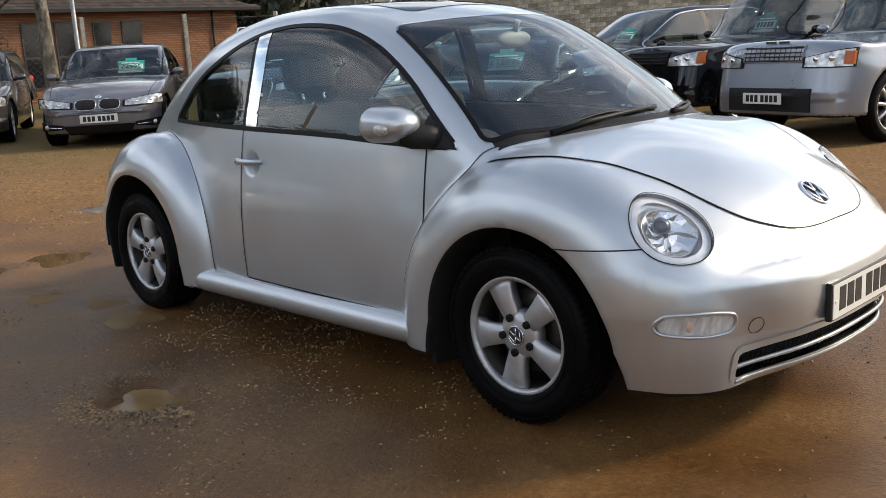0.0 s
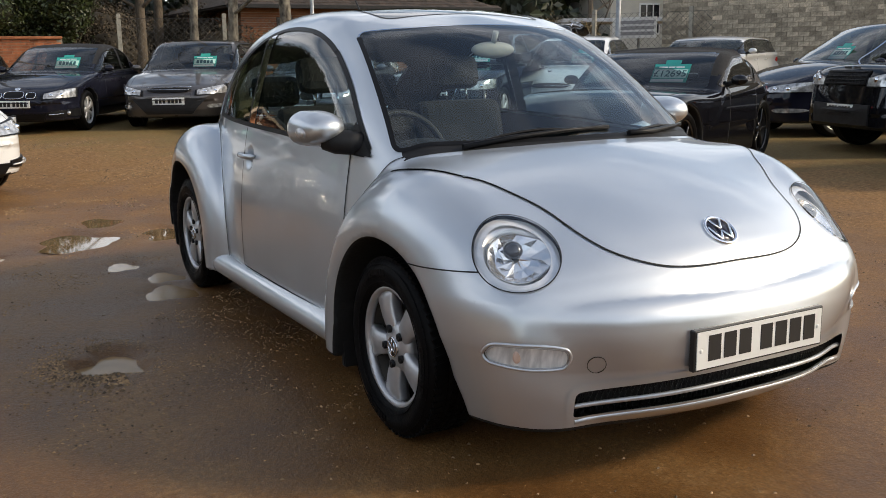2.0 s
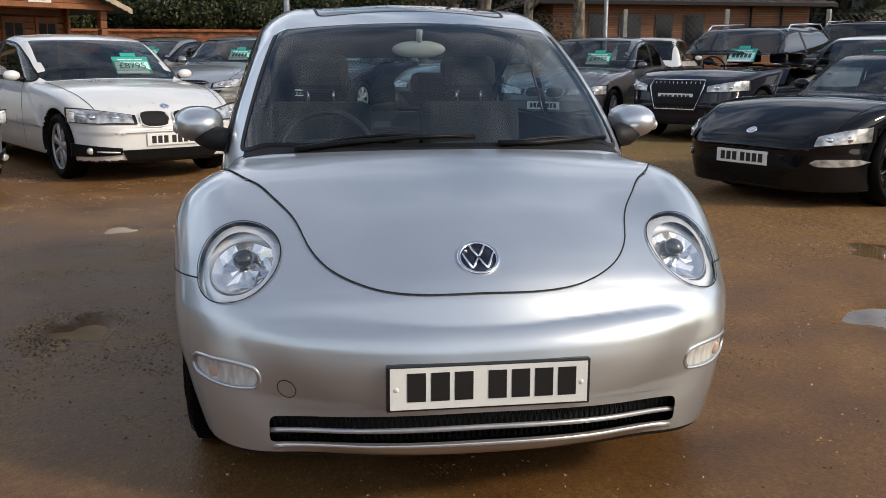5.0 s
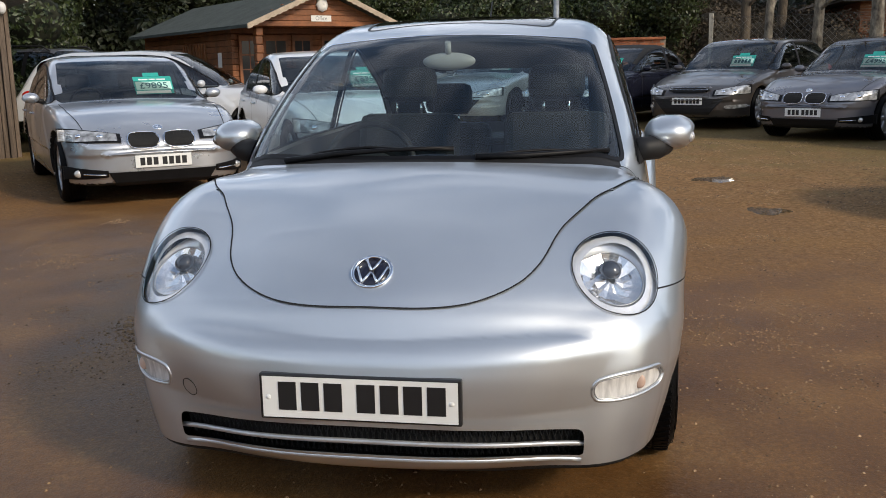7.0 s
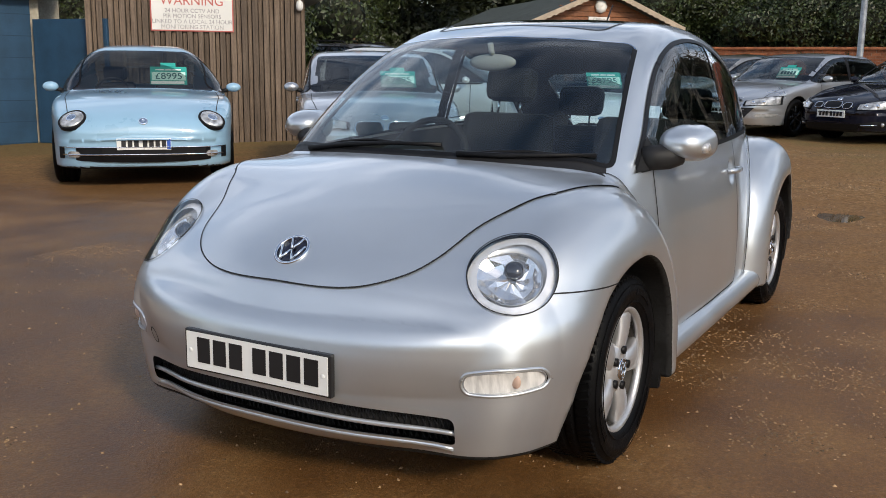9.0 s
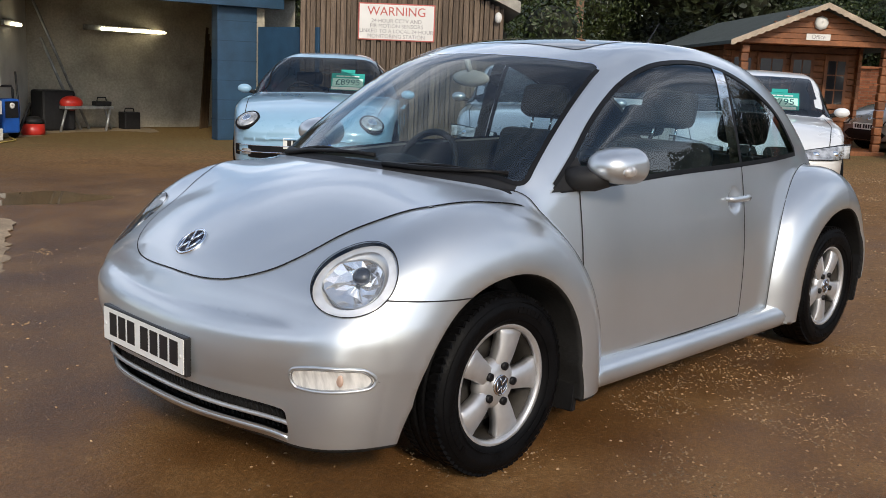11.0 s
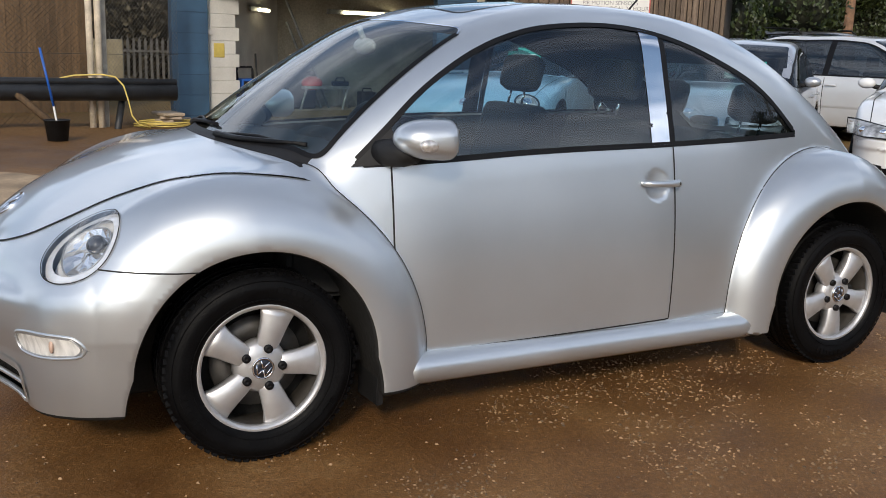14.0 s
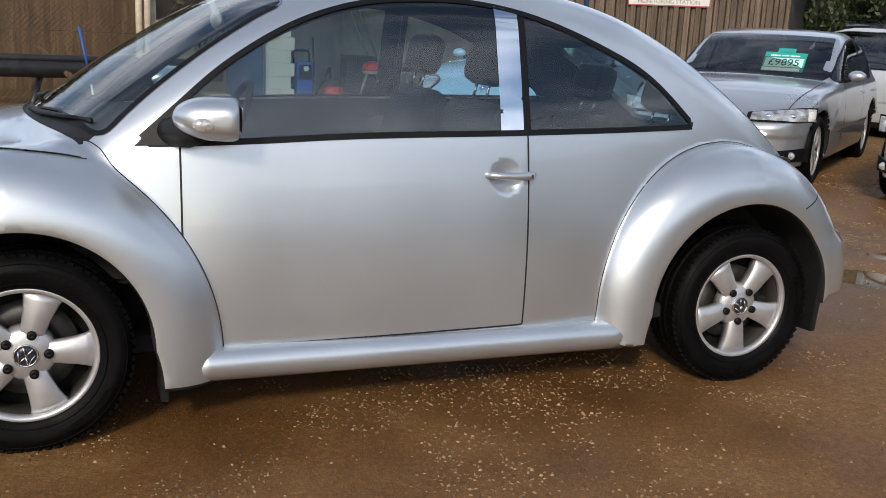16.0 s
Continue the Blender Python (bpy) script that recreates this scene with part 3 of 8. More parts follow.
    line("windscreen_seal", p, f, nv, hero_ws, lambda q: (q[:, 2] > 0.9) & ((q[:, 0] + 0.45 * q[:, 1] ** 2 > 0.62)), 0.018, SEAL, car, 0.002)
    line("roof_trim", p, f, nv, hero_ws, lambda q: (q[:, 2] > 1.25) & (q[:, 0] + 0.45 * q[:, 1] ** 2 <= 0.62), 0.008, CHROME, car, 0.002)
    both("headlamp_ring", hero_head, lambda q: q[:, 0] > 1.4, 0.0035, GAP, car, 0.0045)
    line("grille_frame", p, f, nv, hero_grille, lambda q: q[:, 0] > 1.6, 0.022, SILVER, car, 0.004)
    line("grille_insert_gap", p, f, nv, lambda q: hero_grille(q) - 0.026, lambda q: (q[:, 0] > 1.6) & (np.abs(q[:, 1]) > 0.555) & (q[:, 2] < 0.30), 0.004, GAP, car, 0.001)
    line("sunroof_seal", p, f, nv, hero_sunroof, up, 0.012, SEAL, car, 0.001)

    def on_front(y, z, out=0.0):
        """The point of the nose or bumper at a place across and up."""
        lo, hi = (1.66 if abs(y) > 0.45 else 1.3), 2.3
        for _ in range(40):
            mid = (lo + hi) / 2
            lo, hi = (mid, hi) if body(np.array([[mid, y, z]]))[0] < 0 else (lo, mid)
        return Vector((lo + out, y, z))

    def on_side(x, z, s, out=0.0):
        lo, hi = 0.3, 1.1
        for _ in range(40):
            mid = (lo + hi) / 2
            lo, hi = (mid, hi) if body(np.array([[x, mid, z]]))[0] < 0 else (lo, mid)
        return Vector((x, s * (lo + out), z))

    def on_top(x, y, out=0.0):
        lo, hi = 0.6, 1.6
        for _ in range(40):
            mid = (lo + hi) / 2
            lo, hi = (mid, hi) if body(np.array([[x, y, mid]]))[0] < 0 else (lo, mid)
        return Vector((x, y, lo + out))
    # grille bars
    for zz, rr, inset in ((0.284, 0.0075, -0.010),):
        bm = bmesh.new()
        tube(bm, [on_front(yy, zz - 0.028 * (yy / 0.5) ** 2, inset) for yy in np.linspace(-0.572, 0.572, 41)], rr, 8)
        part("grille_bar", bm, mat("bar_silver", (0.5, 0.51, 0.52), 0.3, 0.6), car, "slim silver grille bar")
    bm = bmesh.new()
    for k in range(70):
        yy = -0.555 + 1.11 * k / 69
        drop = 0.028 * (yy / 0.5) ** 2
        for lean in (-1, 1):
            tube(bm, [on_front(yy - 0.012 * lean, 0.245 - drop, -0.028), on_front(yy + 0.012 * lean, 0.340 - drop, -0.028)], 0.002, 4)
    part("grille_lattice", bm, BLACK_PLASTIC, car, "black plastic grille lattice")
    # lower lip
    bm = bmesh.new()
    tube(bm, [on_front(yy, 0.238 - 0.028 * (yy / 0.5) ** 2, 0.0) for yy in np.linspace(-0.56, 0.56, 41)], 0.009, 8)
    part("bumper_lip", bm, SILVER, car)
    # plate, as plain bars
    px = 2.066
    bm = bmesh.new()
    box(bm, px - 0.020, px, -0.268, 0.268, 0.344, 0.468, 0.004)
    plate = part("number_plate", bm, PLATE_BLACK, car, "white number plate in a black holder")
    bm = bmesh.new()
    box(bm, px, px + 0.003, -0.259, 0.259, 0.351, 0.461)
    part("plate_face", bm, PLATE_WHITE, plate)
    for k in range(7):
        y0 = 0.228 - k * 0.0615 - (0.026 if k > 3 else 0.0)
        bm = bmesh.new()
        box(bm, px + 0.003, px + 0.0045, y0 - 0.048, y0, 0.372, 0.448)
        part("plate_bar", bm, PLATE_BLACK, plate)
    for s in (-1, 1):
        bm = bmesh.new()
        ball(bm, (px + 0.003, s * 0.243, 0.405), (0.003, 0.007, 0.007), 10, 6)
        part("plate_screw", bm, PLATE_WHITE, plate)
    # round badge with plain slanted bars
    bc = on_top(1.884, 0.0)
    bn = Vector(facing(body, np.array([tuple(bc)]))[0])
    bmat = Matrix.Translation(bc + bn * 0.004) @ bn.to_track_quat("Y", "Z").to_matrix().to_4x4()
    bm = bmesh.new()
    lathe(bm, [(0.048, -0.004), (0.058, -0.004), (0.058, 0.004), (0.053, 0.006), (0.048, 0.004)], 40, bmat)
    badge = part("badge", bm, CHROME, car, "round chrome badge on a dark disc")
    bm = bmesh.new()
    lathe(bm, [(0.0005, 0.001), (0.049, 0.001), (0.049, -0.003), (0.0005, -0.003)], 40, bmat)
    part("badge_disc", bm, mat("badge_blue", (0.012, 0.014, 0.03), 0.25), badge)
    for x0, z0, x1, z1 in ((-0.021, 0.042, -0.002, 0.002), (0.021, 0.042, 0.002, 0.002), (-0.042, 0.014, -0.021, -0.040), (0.042, 0.014, 0.021, -0.040), (-0.021, -0.040, -0.002, -0.004), (0.021, -0.040, 0.002, -0.004)):
        bm = bmesh.new()
        tube(bm, [bmat @ Vector((x0, 0.003, z0)), bmat @ Vector((x1, 0.003, z1))], 0.0042, 6)
        part("badge_bar", bm, CHROME, badge)
    for s, k in ((1, 1), (-1, 1)):
        # headlamp: pale bowl, teardrop of bright facets and a dark projector ball behind the lens
        lamp = lens[0 if s > 0 else 1]
        hc = Vector(settle(body, np.array([(HEAD_AT[0], s * HEAD_AT[1], HEAD_AT[2])]), 0.2, 8)[0])
        hn = Vector(facing(body, np.array([tuple(hc)]))[0])
        face = Matrix.Translation(hc) @ hn.to_track_quat("Y", "Z").to_matrix().to_4x4()
        inner = math.copysign(1, (face.to_3x3().inverted() @ Vector((0, -s, 0))).x)
        bm = bmesh.new()
        lathe(bm, [(0.150, -0.055), (0.128, -0.042), (0.118, -0.044), (0.102, -0.056), (0.085, -0.070), (0.045, -0.084), (0.002, -0.086), (0.002, -0.095), (0.12, -0.08)], 48, face @ Matrix.Diagonal((0.88, 1, 1, 1)))
        part("headlamp_bowl", bm, REFLECTOR, lamp, "pale reflector bowl")
        rr2 = random.Random(7)
        bm = bmesh.new()
        rows = []
        for k2 in range(18):
            t2 = 2 * math.pi * k2 / 18
            reach = 0.082 * (1 + 0.42 * max(0.0, math.cos(t2 - 0.15)) ** 5 + 0.10 * max(0.0, -math.sin(t2)))
            rows.append([bm.verts.new(face @ Vector((inner * reach * f2 * math.cos(t2), d2 + rr2.uniform(-0.006, 0.006) * (f2 < 0.9), reach * f2 * math.sin(t2)))) for f2, d2 in ((1.0, -0.036), (0.72, -0.050), (0.42, -0.056), (0.12, -0.050))])
        for k2 in range(18):
            for j2 in range(3):
                bm.faces.new((rows[k2][j2], rows[k2][j2 + 1], rows[(k2 + 1) % 18][j2 + 1], rows[(k2 + 1) % 18][j2]))
        part("faceted_reflector", bm, FACETS, lamp, "faceted chrome reflector")
        bm = bmesh.new()
        tube(bm, [row[0] for row in [[face @ Vector((inner * 0.083 * (1 + 0.42 * max(0.0, math.cos(q2 - 0.15)) ** 5 + 0.10 * max(0.0, -math.sin(q2))) * math.cos(q2), -0.034, 0.083 * (1 + 0.42 * max(0.0, math.cos(q2 - 0.15)) ** 5 + 0.10 * max(0.0, -math.sin(q2))) * math.sin(q2)))] for q2 in np.linspace(0, 2 * math.pi, 41)[:-1]]], 0.0024, 6, True)
        part("headlamp_cell_rim", bm, LAMP_RIM, lamp)
        bm = bmesh.new()
        ball(bm, (-inner * 0.004, -0.040, 0.028), (0.030, 0.024, 0.030), 20, 14, face)
        part("headlamp_projector", bm, mat("projector_dark", (0.05, 0.052, 0.058), 0.10, 0.3, coat=1.0), lamp, "dark projector ball")
        # surround of the bumper lamp
        for grow_by, rr, stuff in ((0.003, 0.0050, SILVER), (-0.003, 0.0022, LAMP_RIM)):
            loop = []
            for k2 in range(48):
                t2 = 2 * math.pi * k2 / 48
                w2, z2 = math.cos(t2), math.sin(t2)
                yy = FOG_Y + max(-1, min(1, w2 * 1.6)) * FOG_W + w2 * (FOG_R + grow_by)
                zz = FOG_Z + 0.05 * (yy - 0.7) + (FOG_R + grow_by) * z2
                loop.append(on_front(s * yy, zz, -0.001))
            bm = bmesh.new()
            tube(bm, loop, rr, 8, True)
            part("indicator_ring", bm, stuff, lens[2 if s > 0 else 3], "grey lamp surround")
        # indicator inner
        bm = bmesh.new()
        ball(bm, on_front(s * (FOG_Y + 0.03), FOG_Z, -0.006), (0.007, 0.016, 0.020), 12, 8)
        part("indicator_bulb", bm, mat("amber", (0.60, 0.42, 0.33), 0.3), lens[2 if s > 0 else 3], "pale amber bulb")
        # sill
        bm = bmesh.new()
        q = []
        for xx in np.linspace(0.79, -0.74, 26):
            q.append((xx, s * (0.792 + 0.004 * math.sin(xx)), 0.226))
        tube(bm, q, 0.054, 14)
        part("sill", bm, SILVER, car, "silver rounded sill")
        # door handle across its dish
        fore, aft = on_side(-0.178, 0.808, s), on_side(-0.347, 0.808, s)
        bm = bmesh.new()
        q = []
        for xx, o in ((-0.176, 0.000), (-0.184, 0.014), (-0.205, 0.025), (-0.235, 0.029), (-0.27, 0.030), (-0.30, 0.028), (-0.333, 0.022), (-0.349, 0.004)):
            w2 = (xx + 0.178) / (-0.169)
            q.append(fore.lerp(aft, w2) + Vector((0, s * o, 0.003 * math.sin((xx + 0.18) * 12))))
        tube(bm, q, [0.008, 0.011, 0.012, 0.012, 0.012, 0.013, 0.015, 0.010], 12)
        hand = part("door_handle", bm, SILVER, car, "silver pull door handle")
        bm = bmesh.new()
        ball(bm, q[6] + Vector((0.004, s * 0.013, 0)), (0.007, 0.003, 0.007), 12, 6)
        part("key_lock", bm, DARK_METAL, hand)
        # mirror
        bm = bmesh.new()
        ball(bm, (0, 0, 0), (0.108, 0.088, 0.064), 32, 22)
        for v in bm.verts:
            v.co = Vector([r * math.copysign(abs(q / r) ** 0.90, q) for q, r in zip(v.co, (0.102, 0.087, 0.063))])
            if v.co.x < 0:
                v.co.x = max(v.co.x, -0.088) * 0.92
                squash = 1 + 0.42 * (v.co.x / -0.081) ** 2
                v.co.y, v.co.z = max(-0.087, min(0.087, v.co.y * squash)), max(-0.063, min(0.063, v.co.z * squash))
            v.co.z *= 1 - 0.22 * max(0, v.co.x) / 0.108 * (1 if v.co.z < 0 else 0.4)
        bmesh.ops.transform(bm, matrix=Matrix.Translation((0.724, s * 0.833, 0.988)) @ pose(0, 0, 0, 0, 0, -8 * s), verts=bm.verts)
        mirror = part("door_mirror", bm, SILVER, car, "silver door mirror shell")
        bm = bmesh.new()
        box(bm, 0.6400, 0.6440, s * 0.833 - 0.058, s * 0.833 + 0.058, 0.952, 1.024, 0.002)
        part("mirror_glass", bm, CHROME, mirror)
        bm = bmesh.new()
        tube(bm, [(0.83, s * 0.705, 0.935), (0.81, s * 0.745, 0.938), (0.785, s * 0.785, 0.942), (0.755, s * 0.82, 0.952)], [0.042, 0.044, 0.046, 0.040], 14)
        part("mirror_arm", bm, BLACK_PLASTIC, mirror, "black plastic mirror arm")
        bm = bmesh.new()
        ball(bm, (0.748, s * 0.907, 0.976), (0.036, 0.018, 0.022), 20, 12)
        part("mirror_repeater", bm, mat("repeater", (0.62, 0.60, 0.58), 0.12, 0.5, vary=0.3, scale=90), mirror, "clear side repeater lamp")
        # black panel at the mirror's foot
        corners, fan = ((0.935, 0.893), (0.762, 0.905), (0.792, 1.012)), []
        for i in range(7):
            for j in range(7 - i):
                w0, w1 = i / 6, j / 6
                fan.append(on_side(sum(wq * cq[0] for wq, cq in zip((1 - w0 - w1, w0, w1), corners)), sum(wq * cq[1] for wq, cq in zip((1 - w0 - w1, w0, w1), corners)), s, 0.006))
        row0 = [sum(7 - k2 for k2 in range(i)) for i in range(8)]
        tri = [(row0[i] + j, row0[i + 1] + j, row0[i] + j + 1) for i in range(6) for j in range(6 - i)] + [(row0[i + 1] + j, row0[i + 1] + j + 1, row0[i] + j + 1) for i in range(6) for j in range(5 - i)]
        raw("mirror_foot", fan, tri if s < 0 else [t2[::-1] for t2 in tri], BLACK_PLASTIC, mirror, "black triangular panel")
        # mud flaps
        for fx, z0, z1, yo in ((0.865, 0.115, 0.40, 0.0), (-1.605, 0.165, 0.47, 0.028)):
            bm = bmesh.new()
            prism(bm, [(s * 0.66, z0), (s * (0.825 - yo), z0 + 0.01), (s * (0.845 - yo), z1 - 0.03), (s * (0.84 - yo), z1), (s * 0.68, z1)], fx - 0.012, fx + 0.012, 0)
            bmesh.ops.bevel(bm, geom=list(bm.edges), offset=0.004, segments=2, affect="EDGES")
            part("mud_flap", bm, BLACK_PLASTIC, car, "black rubber mud flap")
    # tow-eye cap
    q = on_front(-0.520, 0.380)
    nn = Vector(facing(body, np.array([tuple(q)]))[0])
    mm = Matrix.Translation(q) @ nn.to_track_quat("Y", "Z").to_matrix().to_4x4()
    bm = bmesh.new()
    lathe(bm, [(0.0260, -0.002), (0.0260, 0.0012), (0.0278, 0.0012), (0.0278, -0.002)], 28, mm)
    part("tow_cap_ring", bm, GAP, car)
    # wipers
    for pts in (((1.165, -0.485), (1.20, -0.28), (1.215, -0.08), (1.205, 0.115)), ((1.232, 0.19), (1.195, 0.34), (1.125, 0.50), (1.045, 0.62))):
        bm = bmesh.new()
        line_pts = [on_top(xx, yy, 0.014) for xx, yy in pts]
        tube(bm, line_pts, [0.011, 0.010, 0.008, 0.005], 6)
        wiper = part("wiper", bm, SEAL, car, "black wiper arm and blade")
        bm = bmesh.new()
        n = 9
        blade = []
        for i in range(n):
            u = i / (n - 1)
            k = min(2, int(u * 3))
            w = u * 3 - k
            xx, yy = pts[k][0] + w * (pts[k + 1][0] - pts[k][0]), pts[k][1] + w * (pts[k + 1][1] - pts[k][1])
            blade.append(on_top(xx - 0.022 * math.sin(math.pi * min(1, u * 1.3)), yy, 0.008))
        tube(bm, blade, 0.006, 6)
        part("wiper_blade", bm, SEAL, wiper)
    # aerial
    bm = bmesh.new()
    tube(bm, [on_top(-0.62, 0, 0.0), on_top(-0.62, 0, 0.02) + Vector((-0.01, 0, 0)), on_top(-0.62, 0, 0.16) + Vector((-0.14, 0, 0))], [0.012, 0.005, 0.003], 8)
    part("aerial", bm, BLACK_PLASTIC, car)
    hero_cabin(car)
    return car


def seat(parent, x, y, wide=0.50, tall=0.60, head=True, back=-1):
    bm = bmesh.new()
    box(bm, x - 0.24, x + 0.26, y - wide / 2, y + wide / 2, 0.30, 0.50, 0.05)
    base = part("seat", bm, CABIN, parent, "dark cloth car seat")
    bm = bmesh.new()
    box(bm, -0.06, 0.06, -wide / 2, wide / 2, 0, tall, 0.05, Matrix.Translation((x - 0.22, y, 0.44)) @ Euler((0, radians(-16), 0)).to_matrix().to_4x4())
    part("seat_back", bm, CABIN, base)
    if head:
        tilt = Matrix.Translation((x - 0.22, y, 0.44)) @ Euler((0, radians(-14), 0)).to_matrix().to_4x4()
        bm = bmesh.new()
        box(bm, -0.05, 0.055, -0.135, 0.135, tall + 0.055, tall + 0.225, 0.045, tilt)
        part("headrest", bm, CABIN, base, "dark padded headrest")
        for s in (-1, 1):
            bm = bmesh.new()
            tube(bm, [tilt @ Vector((0, s * 0.06, tall - 0.02)), tilt @ Vector((0, s * 0.06, tall + 0.09))], 0.006, 8)
            part("headrest_post", bm, CHROME, base)
    return base


def hero_cabin(car):
    """Seats, dash and wheel seen through the panes; the driver sits on the right."""
    for y in (-0.36, 0.36):
        seat(car, 0.06, y, 0.50, 0.60)
        seat(car, -0.78, y * 0.85, 0.50, 0.50)
    bm = bmesh.new()
    prism(bm, [(0.62, 0.45), (0.60, 0.80), (0.68, 0.885), (0.92, 0.905), (1.10, 0.915), (1.12, 0.45)], -0.64, 0.64, 1)
    bmesh.ops.bevel(bm, geom=list(bm.edges), offset=0.02, segments=2, affect="EDGES")
    dash = part("dashboard", bm, CABIN, car, "dark plastic dashboard")
    bm = bmesh.new()
    ball(bm, (0.66, -0.36, 0.87), (0.10, 0.15, 0.055), 18, 10)
    part("instrument_hood", bm, CABIN, dash)
    bm = bmesh.new()
    box(bm, -1.5, 1.1, -0.70, 0.70, 0.24, 0.30, 0.01)
    part("cabin_floor", bm, CABIN, car)
    tilt = Matrix.Translation((0.50, -0.36, 0.845)) @ Euler((0, 0, radians(90))).to_matrix().to_4x4() @ Euler((radians(-24), 0, 0)).to_matrix().to_4x4()
    bm = bmesh.new()
    tube(bm, [tilt @ Vector((0.185 * math.cos(k * math.pi / 16), 0, 0.185 * math.sin(k * math.pi / 16))) for k in range(32)], 0.015, 8, True)
    wheel = part("steering_wheel", bm, BLACK_PLASTIC, car, "black steering wheel")
    bm = bmesh.new()
    ball(bm, (0, 0, -0.01), (0.065, 0.025, 0.06), 16, 10, tilt)
    for ang in (200, 340, 270):
        tube(bm, [tilt @ Vector((0, 0, 0)), tilt @ Vector((0.18 * math.cos(radians(ang)), 0, 0.18 * math.sin(radians(ang))))], 0.014, 6)
    part("steering_hub", bm, BLACK_PLASTIC, wheel)
    bm = bmesh.new()
    ball(bm, (0.60, 0.0, 1.262), (0.022, 0.105, 0.034), 18, 10)
    rv = part("rear_view_mirror", bm, mat("mirror_back", (0.33, 0.32, 0.30), 0.5), car, "pale rear-view mirror")
    bm = bmesh.new()
    tube(bm, [(0.60, 0, 1.28), (0.625, 0, 1.335)], 0.012, 8)
    part("mirror_stem", bm, mat("mirror_stem", (0.3, 0.3, 0.28), 0.5), rv)
    bm = bmesh.new()
    box(bm, -1.55, -1.02, -0.62, 0.62, 0.80, 0.84, 0.015)
    part("parcel_shelf", bm, CABIN, car)


# ---------- wheels
def wheel(name, parent, m, radius=0.300, width=0.205, rim=0.201, spokes=5, alloy=None, wide=0.5, cap=True, detail=True, group=""):
    """A tyre and a cast alloy wheel; m puts the wheel's middle in place with its face towards +y."""
    alloy = alloy or ALLOY
    w2 = width / 2
    hub = new(name)
    hub.parent, hub.matrix_basis = parent, m
    bm = bmesh.new()
    k = radius - rim
    prof = [(rim - 0.004, -w2 * 0.80), (rim + 0.012, -w2 * 0.93), (rim + k * 0.5, -w2 * 1.03), (radius - 0.022, -w2 * 0.95), (radius - 0.004, -w2 * 0.80),
            (radius, -w2 * 0.55), (radius, -w2 * 0.42), (radius - 0.007, -w2 * 0.40), (radius - 0.007, -w2 * 0.34), (radius, -w2 * 0.32),
            (radius, -w2 * 0.06), (radius - 0.007, -w2 * 0.04), (radius - 0.007, w2 * 0.04), (radius, w2 * 0.06),
            (radius, w2 * 0.32), (radius - 0.007, w2 * 0.34), (radius - 0.007, w2 * 0.40), (radius, w2 * 0.42), (radius, w2 * 0.55),
            (radius - 0.004, w2 * 0.80), (radius - 0.022, w2 * 0.95), (rim + k * 0.62, w2 * 1.02), (rim + k * 0.55, w2 * 1.035), (rim + k * 0.45, w2 * 1.02), (rim + 0.014, w2 * 0.95), (rim + 0.006, w2 * 0.91), (rim - 0.004, w2 * 0.80)]
    lathe(bm, prof, 72 if detail else 40)
    tyre = part("tyre", bm, RUBBER, hub, "black rubber tyre")
    if detail:
        bm = bmesh.new()
        for j in range(72):
            a = 2 * math.pi * j / 72
            turn = Euler((0, a, 0)).to_matrix().to_4x4()
            for s in (-1, 1):
                box(bm, radius - 0.014, radius + 0.0012, s * w2 * 0.64 - 0.020, s * w2 * 0.64 + 0.022, -0.0085, 0.0085, 0, turn @ pose(0, 0, 0, 14 * s, 0, 0))
                box(bm, radius - 0.010, radius + 0.0010, s * w2 * 0.20 - 0.010, s * w2 * 0.20 + 0.010, -0.0085, 0.0085, 0, turn @ pose(0, 0, 0, -20 * s, 0, 0))
        tagged(part("tread", bm, RUBBER, tyre), kind="stuff")
        for rr, thick in ((rim + 0.020, 0.0016), (rim + k * 0.78, 0.0014)):
            bm = bmesh.new()
            yy = w2 * (1.0 if rr < rim + 0.03 else 0.985)
            tube(bm, [(rr * math.cos(t2), yy, rr * math.sin(t2)) for t2 in np.linspace(0, 2 * math.pi, 73)[:-1]], thick, 5, True)
            part("sidewall_rib", bm, RUBBER, tyre)
        rw = random.Random(3)
        for start in (0.5, 2.4, 4.3):
            for j in range(7):
                a = start + j * 0.085
                wide2 = rw.uniform(0.007, 0.011)
                bm = bmesh.new()
                box(bm, rim + k * 0.42, rim + k * 0.62, w2 * 1.02, w2 * 1.035 + 0.0012, -wide2, wide2, 0, Euler((0, a, 0)).to_matrix().to_4x4())
                part("sidewall_bar", bm, RUBBER, tyre)
    bm = bmesh.new()
    y1 = w2 * 0.86
    lathe(bm, [(rim - 0.012, y1 - 0.004), (rim + 0.004, y1), (rim + 0.006, y1 - 0.010), (rim + 0.002, y1 - 0.030), (rim - 0.012, y1 - 0.030), (rim - 0.016, y1 - 0.02)], 72 if detail else 40)
    rim_ob = part("rim", bm, alloy, hub, "silver alloy wheel rim" if alloy is ALLOY else "")
    bm = bmesh.new()
    lathe(bm, [(rim - 0.001, y1 - 0.028), (rim - 0.001, -w2 * 0.8), (rim - 0.014, -w2 * 0.8), (rim - 0.013, y1 - 0.028)], 72 if detail else 40)
    part("barrel", bm, BARREL, hub, "dark mottled wheel barrel")
